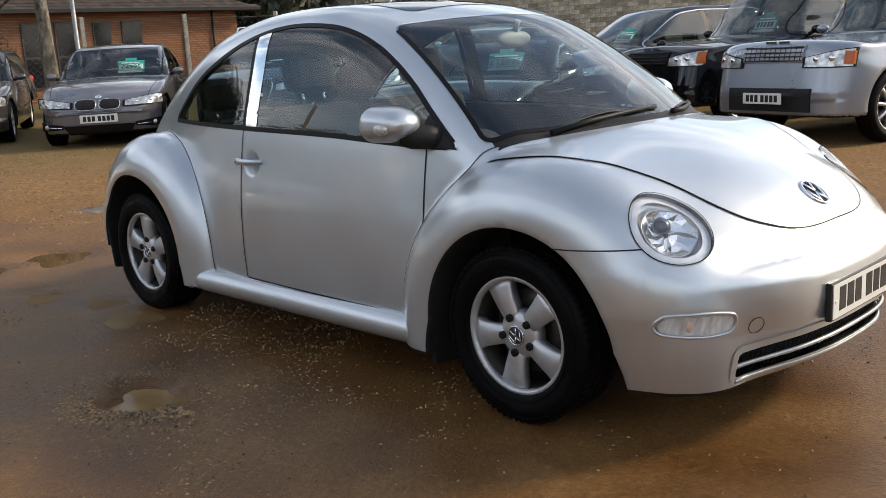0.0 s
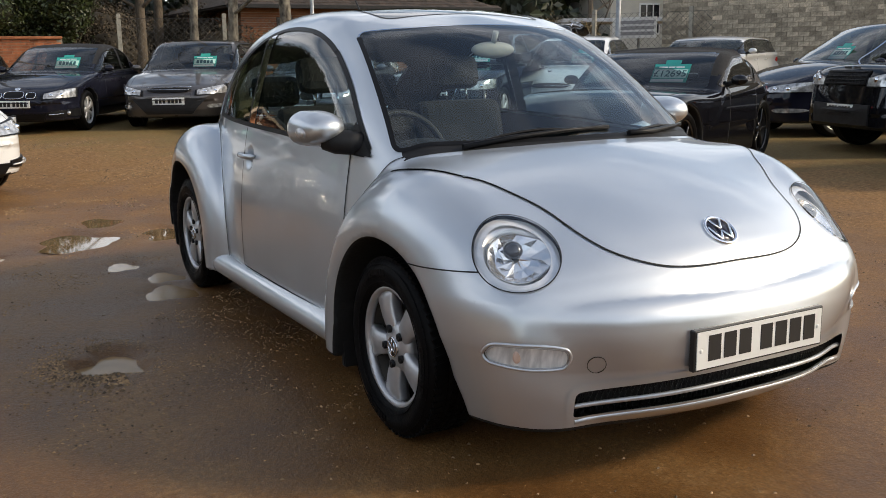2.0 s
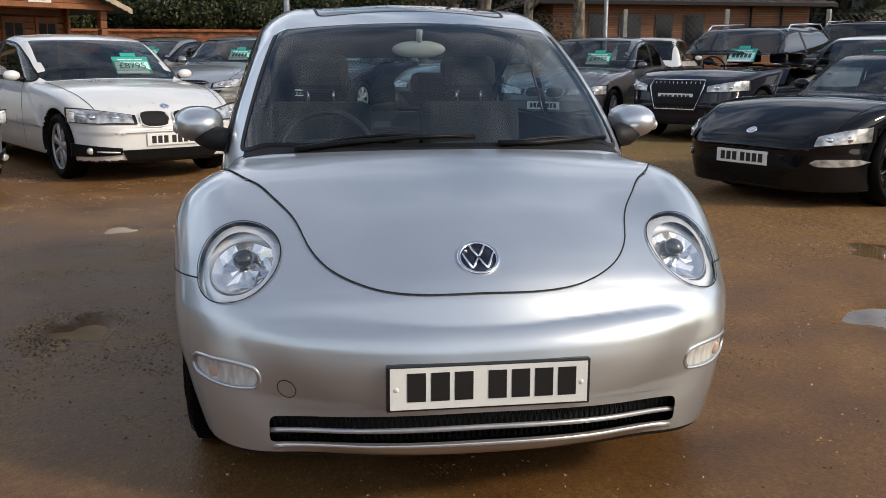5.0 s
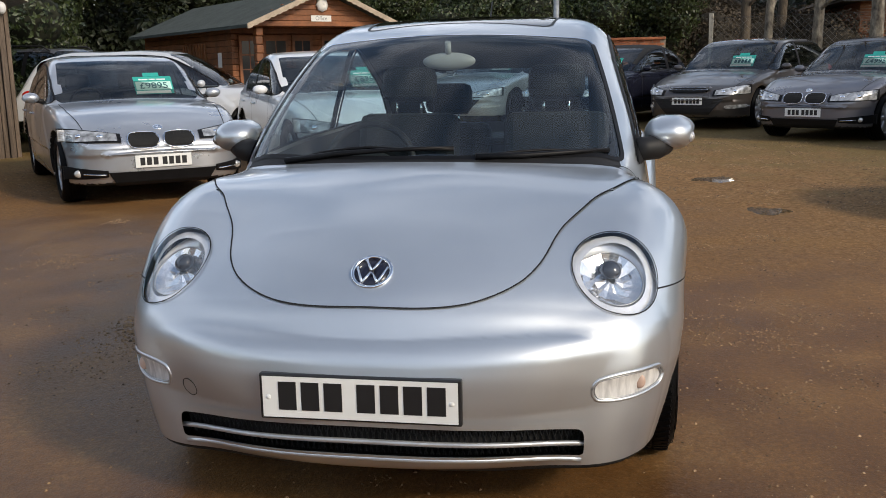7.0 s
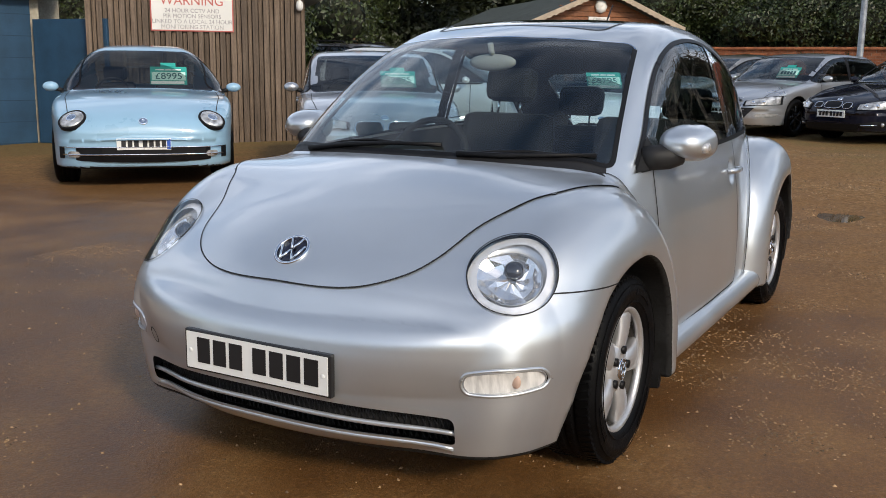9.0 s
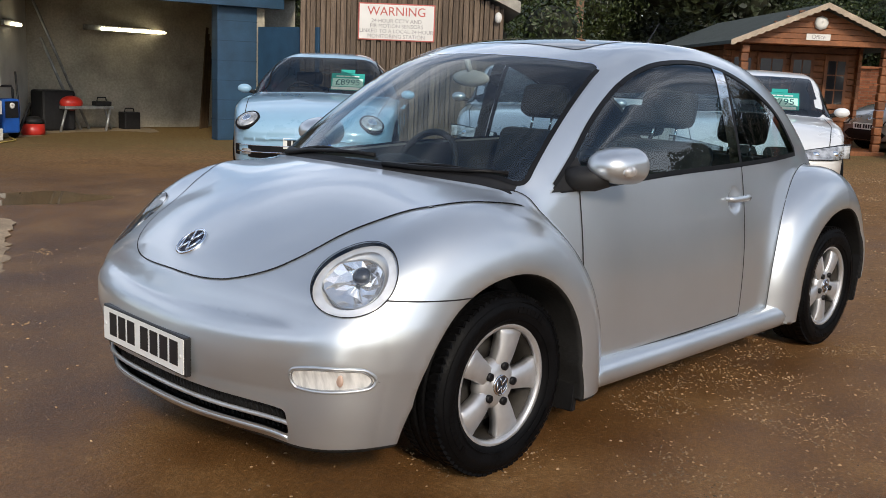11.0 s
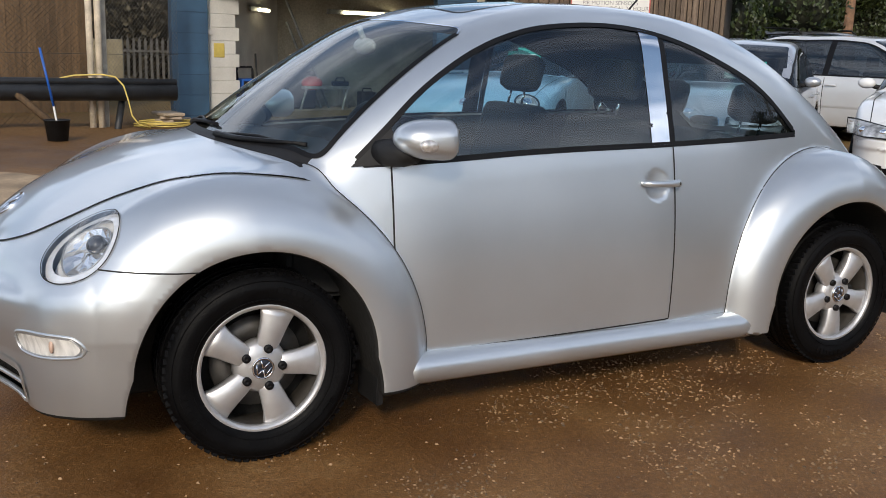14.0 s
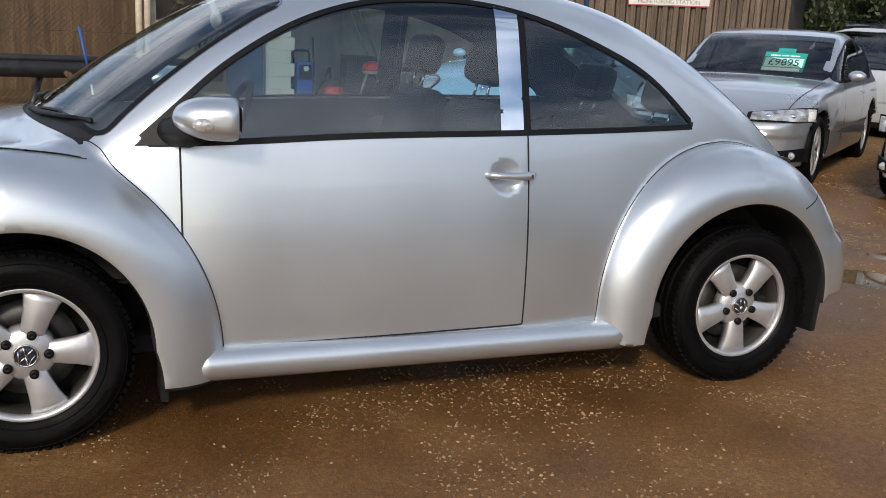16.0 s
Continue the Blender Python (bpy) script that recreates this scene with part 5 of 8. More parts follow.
pier.matrix_basis = Matrix.Translation((-1.84, -13.0, -0.12)) @ pose(0, 0, 0, 0, 0, 180 + 14)
for k in range(12):
    bm = bmesh.new()
    box(bm, 0.0, 0.50 if k % 2 else 0.57, 0.0, 0.40, k * 0.222, k * 0.222 + 0.219, 0.006)
    part("block", bm, CONCRETE, pier)
door = thing("steel_door", Matrix.Translation((-6.32, -11.75, -0.12)) @ pose(0, 0, 0, 0, 0, 97), "dark blue steel door standing open", "door", kind="structure")
bm = bmesh.new()
box(bm, 0, 1.50, -0.03, 0.03, 0.08, 2.05, 0.006)
part("door_leaf", bm, BLUE_STEEL, door)
bm = bmesh.new()
tube(bm, [(1.38, -0.05, 1.0), (1.38, -0.09, 1.0), (1.38, -0.09, 1.14), (1.38, -0.05, 1.14)], 0.012, 6)
part("door_handle", bm, STEEL, door)
bm = bmesh.new()
prism(bm, [(-1.0, -11.5), (-6.3, -10.6), (-9.6, -15.3), (-4.0, -16.2)], -0.115, -0.095, 2)
tagged(part("workshop_floor", bm, mat("worn_concrete", (0.27, 0.21, 0.14), 0.75, vary=0.35, scale=1.4, fine=0.4, bump=0.15, rough_vary=0.25)), "worn oil-stained concrete workshop floor", "floor", kind="structure")
bm = bmesh.new()
rim = [(0.62, -4.87), (0.95, -4.10), (1.24, -3.34), (1.60, -2.60), (1.95, -2.35), (2.7, -2.6), (3.6, -3.3), (4.2, -4.8), (3.2, -6.0), (1.9, -6.2), (1.54, -5.96), (1.05, -5.2)]
rnd = random.Random(6)
edge = []
for (x0, y0), (x1, y1) in zip(rim, rim[1:] + rim[:1]):
    for k in range(9):
        edge.append((x0 + (x1 - x0) * k / 9 + rnd.uniform(-0.03, 0.03), y0 + (y1 - y0) * k / 9 + rnd.uniform(-0.03, 0.03)))
prism(bm, edge, 0.004, 0.012, 2)
for v in bm.verts:
    v.co.z += float(ground_z(v.co.x, v.co.y))
tagged(part("concrete_patch", bm, mat("sandy_concrete", (0.40, 0.285, 0.175), 0.85, vary=0.3, scale=3, fine=0.5, bump=0.3)), "pale sandy concrete apron", "pavement", kind="structure")
TUBE = glow("lamp_tube", (1.0, 0.90, 0.62), 5.0)
for at, ln, turn in (((-5.95, -15.55, 1.84), 1.55, 188), ((-3.35, -14.9, 1.80), 0.55, 235)):
    lamp = thing("strip_lamp", Matrix.Translation(at) @ pose(0, 0, 0, 0, 0, turn), "lit fluorescent strip lamp on the workshop wall", "lamp", "strip lamps")
    bm = bmesh.new()
    tube(bm, [(-ln / 2, 0, 0), (ln / 2, 0, 0)], 0.035, 10)
    part("lamp_tube", bm, TUBE, lamp, "glowing warm white tube")
    bm = bmesh.new()
    box(bm, -ln / 2 - 0.35, ln / 2 + 0.05, 0.04, 0.09, -0.04, 0.06, 0.005)
    part("lamp_batten", bm, STEEL, lamp)

# ---------- log cabin office
CA, CB = (-12.25, -5.70), (-14.10, -3.85)
m_cab, w_cab = along(CA, CB)
cab = new("cabin_office")
cab.matrix_basis = m_cab @ Matrix.Translation((0, 0, 0.15))
tagged(cab, "orange-brown log cabin office with green felt roof and porch", "cabin")
EAVE, APEX, DEEP = 1.88, 2.46, 6.2
wall_y = 1.25
wn_rows = 17
for k in range(wn_rows):
    z = 0.05 + k * 0.115
    for name, x0, x1, y0, y1 in (("log", 0.0, w_cab, wall_y, wall_y + 0.07), ("log", 0.0, 0.07, wall_y - 0.12, DEEP), ("log", w_cab - 0.07, w_cab, wall_y - 0.12, DEEP), ("log", 0, w_cab, DEEP - 0.07, DEEP)):
        bm = bmesh.new()
        box(bm, x0, x1, y0, y1, z, z + 0.111, 0.014)
        part(name, bm, WOOD_CABIN, cab)
bm = bmesh.new()
box(bm, 0.08, w_cab - 0.08, wall_y + 0.08, DEEP - 0.08, 0.0, 1.95)
part("cabin_core", bm, mat("dark_room", (0.03, 0.02, 0.015), 0.9), cab)
bm = bmesh.new()
box(bm, -0.06, w_cab + 0.06, -0.1, DEEP, -0.25, 0.05, 0.01)
part("cabin_base", bm, WOOD_CABIN, cab)
for px in (0.0, w_cab - 0.13):
    post = new("porch_post")
    post.parent = cab
    for k in range(13):
        bm = bmesh.new()
        box(bm, px - 0.01 + 0.01 * (k % 2), px + 0.13 + 0.01 * (k % 2), -0.02, 0.12, 0.04 + k * 0.15, 0.04 + k * 0.15 + 0.143, 0.02)
        part("post_log", bm, WOOD_CABIN, post)
for z in (0.35, 0.62):
    bm = bmesh.new()
    box(bm, 0.12, w_cab * 0.40, 0.02, 0.08, z, z + 0.11, 0.01)
    part("porch_rail", bm, WOOD_CABIN, cab)
# gable boards, roof and barge boards
mid = w_cab / 2
for k in range(6):
    z0 = EAVE - 0.02 + k * 0.098
    half = (w_cab / 2 + 0.18) * (1 - (z0 - EAVE + 0.05) / (APEX - EAVE + 0.12))
    if half > 0.05:
        bm = bmesh.new()
        box(bm, mid - half, mid + half, -0.06, 0.0, z0, z0 + 0.094, 0.008)
        part("gable_board", bm, WOOD_CABIN, cab)
for s in (-1, 1):
    bm = bmesh.new()
    ex, ez = mid + s * (w_cab / 2 + 0.30), EAVE - 0.06
    prism(bm, [(mid, APEX + 0.10), (ex, ez + 0.06), (ex, ez), (mid, APEX + 0.03)], -0.32, DEEP + 0.2, 1)
    part("roof_side", bm, FELT, cab, "dark green felt roof slope")
    bm = bmesh.new()
    n = 14
    low = []
    for k in range(n * 4 + 1):
        u = k / (n * 4)
        low.append((mid + (ex - mid) * u, APEX + 0.10 + (ez + 0.06 - APEX - 0.10) * u - 0.075 - 0.018 * abs(math.sin(math.pi * u * n))))
    prism(bm, [(mid, APEX + 0.11), (ex, ez + 0.07)] + low[::-1], -0.36, -0.33, 1)
    part("barge_board", bm, WOOD_PALE, cab, "pale scalloped barge board")
# doors and windows on the porch wall, slatted window on the side
for x0, x1, is_door in ((0.18, 0.62, False), (0.68, 1.22, True), (1.30, 1.75, True), (1.95, 2.40, False)):
    win = new("cabin_door" if is_door else "cabin_window")
    win.parent = cab
    bm = bmesh.new()
    box(bm, x0, x1, wall_y - 0.04, wall_y - 0.005, 0.1 if is_door else 0.75, 1.75, 0.008)
    part("door_leaf" if is_door else "window_frame", bm, WOOD_CABIN, win)
    for i in range(2):
        for j in range(3):
            bm = bmesh.new()
            wx, wz = (x1 - x0 - 0.10) / 2, 0.82 / 3
            box(bm, x0 + 0.05 + i * wx + 0.012, x0 + 0.05 + (i + 1) * wx - 0.012, wall_y - 0.046, wall_y - 0.042, 0.83 + j * wz + 0.012, 0.83 + (j + 1) * wz - 0.012)
            part("pane", bm, DARK_WINDOW, win)
for k in range(9):
    bm = bmesh.new()
    box(bm, -0.035, -0.003, 2.4 + 0.15 * k, 2.4 + 0.15 * k + 0.06, 0.85, 1.62, 0.006)
    part("shutter_slat", bm, WOOD_CABIN, cab, "dark timber shutter slat")
for y0, z0 in ((1.62, 1.15), (4.6, 1.0)):
    bm = bmesh.new()
    box(bm, -0.012, -0.003, y0, y0 + 0.18, z0, z0 + 0.28)
    part("notice", bm, SIGN_WHITE, cab, "white paper notice")
osign = thing("office_sign", cab.matrix_basis @ Matrix.Translation((mid - 0.02, -0.075, EAVE + 0.12)) @ pose(0, 0, 0, 0, 0, 180), "small white office sign on the gable", "sign")
bm = bmesh.new()
box(bm, -0.21, 0.21, -0.008, 0.0, -0.055, 0.055, 0.003)
part("sign_board", bm, SIGN_WHITE, osign)
words_on(osign, "Office", 0.10, SIGN_INK, 0, 0.003, 0)
lampo = thing("gable_lamp", cab.matrix_basis @ Matrix.Translation((mid, -0.10, EAVE + 0.36)), "round white lamp on the gable", "lamp")
bm = bmesh.new()
lathe(bm, [(0.001, -0.05), (0.08, -0.04), (0.125, 0.0), (0.12, 0.04), (0.001, 0.04)], 8)
part("lamp_glass", bm, SIGN_WHITE, lampo)

# ---------- brick wall under the ivy hedge
def brick_wall(name, a, b, z0, z1, label, brick=BRICK, size=(0.225, 0.075), worn=0.0, parts=300, seed=1, thick=0.22):
    m, ln = along(a, b)
    wall = new(name)
    wall.matrix_basis = m
    tagged(wall, label, "wall", kind="structure")
    bm = bmesh.new()
    box(bm, 0, ln, 0.012, thick, z0 - 0.4, z1)
    part("wall_core", bm, MORTAR, wall)
    r = random.Random(seed)
    meshes = []
    for k in range(4):
        bm = bmesh.new()
        box(bm, 0, size[0] - 0.010, 0, 0.10, 0, size[1] - 0.010, 0.004)
        d = bpy.data.meshes.new("brick")
        bm.to_mesh(d)
        bm.free()
        d.materials.append(brick)
        meshes.append(d)
    rest_v, rest_f = [], []
    cube = [(0, 0, 0), (1, 0, 0), (1, 1, 0), (0, 1, 0), (0, 0, 1), (1, 0, 1), (1, 1, 1), (0, 1, 1)]
    sides = [(0, 3, 2, 1), (4, 5, 6, 7), (0, 1, 5, 4), (1, 2, 6, 5), (2, 3, 7, 6), (3, 0, 4, 7)]
    count = 0
    rows = int((z1 - z0) / size[1])
    for j in range(rows):
        for i in range(int(ln / size[0])):
            x0 = i * size[0] + (size[0] / 2 if j % 2 else 0)
            if x0 + size[0] > ln:
                continue
            if worn and r.random() < worn:
                continue
            y = r.uniform(-0.006, 0.004)
            z = z0 + j * size[1]
            if count < parts and j > rows * 0.35:
                ob = bpy.data.objects.new("brick", meshes[r.randrange(4)])
                scene.collection.objects.link(ob)
                ob.parent, ob.location = wall, (x0, y, z)
                count += 1
            else:
                k = len(rest_v)
                rest_v += [(x0 + (size[0] - 0.010) * q[0], y + 0.1 * q[1], z + (size[1] - 0.010) * q[2]) for q in cube]
                rest_f += [tuple(k + e for e in s) for s in sides]
    if rest_v:
        ob = raw("brickwork", rest_v, rest_f, brick, wall, smooth=False)
        tagged(ob, kind="stuff")
    return wall


brick_wall("wall_4", (-24.0, -9.5), (-24.0, 2.0), 0.35, 1.85, "old red brick boundary wall under ivy", worn=0.01, parts=280)
bm = bmesh.new()
box(bm, -24.3, -23.93, -9.5, 2.0, 1.85, 1.93, 0.02)
tagged(part("wall_coping", bm, BRICK), "brick coping along the boundary wall", "coping", kind="structure")

# ---------- low brick building with a tiled roof
HB = thing("brick_building", Matrix.Translation((-25.5, 7.5, 0.3)) @ pose(0, 0, 0, 0, 0, 90), "low orange brick building with brown tiled roof", "building")
BL, BD, BE = 8.6, 7.0, 2.55
bm = bmesh.new()
box(bm, 0, BL, 0.02, BD, -0.4, BE)
part("wall", bm, mat("orange_brick_wall", (0.25, 0.092, 0.040), 0.85, vary=0.15, scale=1.5, fine=0.45, bump=0.35, bump_scale=30, stretch=(1.0, 1.0, 3.0)), HB, "orange brick wall")
for k in range(34):
    bm = bmesh.new()
    box(bm, -0.004, BL + 0.004, 0.012, 0.02, -0.1 + 0.075 * k, -0.1 + 0.075 * k + 0.010)
    part("mortar_course", bm, MORTAR, HB)
for x0, w in ((1.15, 0.55), (2.15, 0.75), (3.35, 0.6), (4.3, 0.7), (6.55, 0.10), (7.6, 0.10)):
    if w > 0.2:
        win = new("window")
        win.parent = HB
        bm = bmesh.new()
        box(bm, x0, x0 + w, -0.02, 0.03, 0.3, 2.25, 0.01)
        part("window_frame", bm, mat("dark_frame", (0.05, 0.04, 0.035), 0.6), win)
        for z0, z1 in ((0.36, 1.2), (1.26, 2.2)):
            bm = bmesh.new()
            box(bm, x0 + 0.05, x0 + w - 0.05, -0.026, -0.021, z0, z1)
            part("pane", bm, DARK_WINDOW, win)
    else:
        bm = bmesh.new()
        tube(bm, [(x0, -0.05, -0.2), (x0, -0.05, 2.5)], 0.04, 8)
        part("downpipe", bm, BLACK_PLASTIC, HB)
bm = bmesh.new()
box(bm, -0.6, BL + 0.6, -0.62, -0.5, BE - 0.06, BE + 0.06, 0.01)
part("gutter", bm, BLACK_PLASTIC, HB)
bm = bmesh.new()
prism(bm, [(-0.6, -0.55), (BL + 0.6, -0.55), (BL + 0.6, BD + 0.5), (-0.6, BD + 0.5)], BE - 0.04, BE + 0.02, 2)
part("soffit", bm, mat("dark_soffit", (0.04, 0.03, 0.025), 0.8), HB)
bm = bmesh.new()
rz = BE + 1.75
c4 = [bm.verts.new(q) for q in ((-0.65, -0.6, BE + 0.02), (BL + 0.65, -0.6, BE + 0.02), (BL + 0.65, BD + 0.6, BE + 0.02), (-0.65, BD + 0.6, BE + 0.02))]
r2 = [bm.verts.new(q) for q in ((3.0, BD / 2, rz), (BL - 3.0, BD / 2, rz))]
for q in ((c4[0], c4[1], r2[1], r2[0]), (c4[1], c4[2], r2[1]), (c4[2], c4[3], r2[0], r2[1]), (c4[3], c4[0], r2[0])):
    bm.faces.new(q)
part("roof", bm, ROOF_TILE, HB, "brown tiled hip roof")
tv, tf = [], []
for j in range(17):
    u0, u1 = j / 17, (j + 1.12) / 17
    xa, xb = -0.65 + 3.65 * u0, BL + 0.65 - 3.65 * u0
    n = int((xb - xa) / 0.26)
    for i in range(n):
        x0, x1 = xa + i * 0.26 + 0.13 * (j % 2), xa + i * 0.26 + 0.13 * (j % 2) + 0.25
        if x1 > xb:
            continue
        y0, y1 = -0.6 + (BD / 2 + 0.6) * u0, -0.6 + (BD / 2 + 0.6) * u1
        z0, z1 = BE + 0.02 + (rz - BE) * u0 + 0.035, BE + 0.02 + (rz - BE) * u1 + 0.008
        k = len(tv)
        tv += [(x0, y0, z0), (x1, y0, z0), (x1, y1, z1), (x0, y1, z1), (x0, y0, z0 - 0.03), (x1, y0, z0 - 0.03)]
        tf += [(k, k + 1, k + 2, k + 3), (k, k + 4, k + 5, k + 1)]
tagged(raw("roof_tiles", tv, tf, ROOF_TILE, HB, smooth=False), kind="stuff")

# ---------- houses further off
def far_house(label, at, turn, w, d, eave, ridge, wall, roof_mat, wins):
    hs = thing("house", Matrix.Translation(at) @ pose(0, 0, 0, 0, 0, turn), label, "house")
    bm = bmesh.new()
    box(bm, 0, w, 0, d, -1, eave)
    part("wall", bm, wall, hs)
    bm = bmesh.new()
    prism(bm, [(-0.3, eave - 0.1), (d / 2, ridge), (d + 0.3, eave - 0.1)], -0.3, w + 0.3, 0)
    part("roof", bm, roof_mat, hs)
    for j in range(int((ridge - eave) / 0.22)):
        bm = bmesh.new()
        u = j / ((ridge - eave) / 0.22)
        y0 = -0.3 + (d / 2 + 0.3) * u
        box(bm, -0.3, w + 0.3, y0 - 0.05, y0 + 0.30, eave - 0.08 + (ridge - eave + 0.1) * u, eave - 0.05 + (ridge - eave + 0.1) * u)
        part("tile_course", bm, roof_mat, hs)
    for x0, z0, ww, hh in wins:
        win = new("window")
        win.parent = hs
        bm = bmesh.new()
        box(bm, x0, x0 + ww, -0.06, 0.02, z0, z0 + hh, 0.02)
        part("window_frame", bm, SIGN_WHITE, win)
        for i in range(3):
            for q in range(2):
                bm = bmesh.new()
                box(bm, x0 + 0.06 + i * (ww - 0.06) / 3, x0 + (i + 1) * (ww - 0.06) / 3, -0.075, -0.062, z0 + 0.06 + q * (hh - 0.06) / 2, z0 + (q + 1) * (hh - 0.06) / 2)
                part("pane", bm, DARK_WINDOW, win)
    return hs


far_house("far brick house with red tiled roof", (-51.0, 0.5, 0), 90, 9, 7, 4.4, 8.5, mat("far_brick", (0.22, 0.12, 0.08), 0.9, vary=0.25, scale=2, fine=0.4), RED_TILE, ((2.9, 2.7, 1.2, 0.8), (6.2, 2.7, 1.2, 0.8)))
far_house("cream rendered building beyond the wire fence", (-26.0, 22.5, 0), 75, 9, 6, 4.2, 6.2, RENDER_WHITE, ROOF_TILE, ((1.2, 2.0, 0.9, 1.2), (4.2, 2.0, 0.9, 1.2)))
far_house("brown brick building behind the stone wall", (-21.0, 25.0, 0), 60, 12, 7, 4.8, 7.5, mat("brown_brick", (0.20, 0.12, 0.075), 0.9, vary=0.25, scale=2, fine=0.4), ROOF_TILE, ((2.0, 2.4, 1.0, 1.2), (6.0, 2.4, 1.0, 1.2)))
brick_wall("wall_5", (-15.5, 15.6), (-3.5, 21.0), 0.0, 3.4, "tall old stone boundary wall", STONE, (0.27, 0.115), worn=0.05, parts=290, seed=3, thick=0.4)
bm = bmesh.new()
box(bm, -0.1, 5.2, -1.2, 1.2, 2.2, 2.32, 0.02, Matrix.Translation((-20.8, 16.2, 0)) @ pose(0, 0, 0, 0, 0, 62))
shelter = tagged(part("lean_to_roof", bm, mat("pale_sheet_roof", (0.42, 0.44, 0.47), 0.5, vary=0.15)), "pale flat sheet roof of a lean-to", "roof", kind="structure")
for q in (0.1, 2.5, 5.0):
    bm = bmesh.new()
    tube(bm, [(-20.8 + q * math.cos(radians(62)), 16.2 + q * math.sin(radians(62)), 0.0), (-20.8 + q * math.cos(radians(62)), 16.2 + q * math.sin(radians(62)), 2.2)], 0.05, 8)
    tagged(part("lean_to_post", bm, STEEL), "thin steel post of the lean-to", "post", "lean-to posts", "structure")

# ---------- fences
OLD_WIRE = mat("old_dull_wire", (0.11, 0.105, 0.095), 0.6, 0.4, vary=0.3, scale=9)


def wire_fence(a, b, z0, z1, gap=0.09, wire=0.004, label="chain link wire fence", posts=True):
    """Chain link between two plan points, with concrete posts."""
    m, ln = along(a, b)
    fence = new("wire_fence")
    fence.matrix_basis = m
    tagged(fence, label, "fence")
    vs, fs = [], []
    hgt = z1 - z0
    def strip(x0, za, x1, zb):
        k = len(vs)
        dx, dz = x1 - x0, zb - za
        q = math.hypot(dx, dz)
        nx, nz = -dz / q * wire / 2, dx / q * wire / 2
        vs.extend([(x0 + nx, 0, za + nz), (x1 + nx, 0, zb + nz), (x1 - nx, wire, zb - nz), (x0 - nx, wire, za - nz), (x0, -wire, za), (x1, -wire, zb)])
        fs.extend([(k, k + 1, k + 2, k + 3), (k, k + 4, k + 5, k + 1), (k + 3, k + 2, k + 5, k + 4)])
    n = int((ln + hgt) / gap)
    for k in range(n):
        x0 = -hgt + k * gap
        for s in (1, -1):
            xa, xb = (x0, x0 + hgt) if s > 0 else (x0 + hgt, x0)
            za, zb = z0, z1
            lo, hi = (0.0, ln)
            if min(xa, xb) < lo or max(xa, xb) > hi:
                t0 = [(lo - xa) / (xb - xa), (hi - xa) / (xb - xa)]
                ta, tb = max(0, min(t0)), min(1, max(t0))
                if tb <= ta:
                    continue
                xa, xb, za, zb = xa + ta * (xb - xa), xa + tb * (xb - xa), za + ta * (zb - za), za + tb * (zb - za)
            strip(xa, za, xb, zb)
    tagged(raw("mesh", vs, fs, OLD_WIRE, fence, smooth=False), kind="stuff")
    for z in (z0 + 0.02, (z0 + z1) / 2, z1):
        bm = bmesh.new()
        tube(bm, [(0, 0, z), (ln, 0, z)], 0.004, 5)
        part("line_wire", bm, OLD_WIRE, fence)
    for k in range(int(ln / 2.6) + 1 if posts else 0):
        bm = bmesh.new()
        box(bm, k * 2.6 - 0.05, k * 2.6 + 0.05, 0.0, 0.10, z0 - 0.3, z1 + 0.12, 0.01)
        part("post", bm, POST, fence, "concrete fence post")
    return fence


wire_fence((0.10, -11.35), (8.0, -11.0), -0.15, 2.1, 0.075)
wire_fence((-1.2, -12.4), (0.10, -11.35), -0.15, 2.1, 0.075, posts=False)
wire_fence((-21.5, 3.0), (-19.0, 13.0), 0.4, 2.3, 0.16, 0.006)
wire_fence((-19.0, 13.0), (-14.0, 16.0), 0.3, 2.3, 0.16, 0.006)

rail = thing("guard_rail", Matrix.Translation((-0.86, -10.95, 0)) @ pose(0, 0, 0, 0, 0, 1.5), "black steel pipe guard rail on slanted wooden stays", "rail")
bm = bmesh.new()
tube(bm, [(0, 0, 0.46), (9.0, 0, 0.46)], 0.125, 20)
part("rail_pipe", bm, PIPE_BLACK, rail, "thick worn black pipe")
bm = bmesh.new()
tube(bm, [(0, 0.02, 0.60), (9.0, 0.02, 0.60)], 0.055, 12)
part("rail_pipe", bm, PIPE_BLACK, rail)
for k in range(5):
    bm = bmesh.new()
    tube(bm, [(0.9 + 1.75 * k, 0.18, -0.2), (0.75 + 1.75 * k, -0.12, 0.34)], 0.05, 8)
    part("rail_leg", bm, PIPE_BLACK, rail)
    bm = bmesh.new()
    tube(bm, [(1.5 + 1.75 * k, 0.55, -0.2), (2.5 + 1.75 * k, -0.16, 0.75)], 0.05, 6)
    part("rail_stay", bm, WOOD_FENCE, rail, "slanted timber stay")

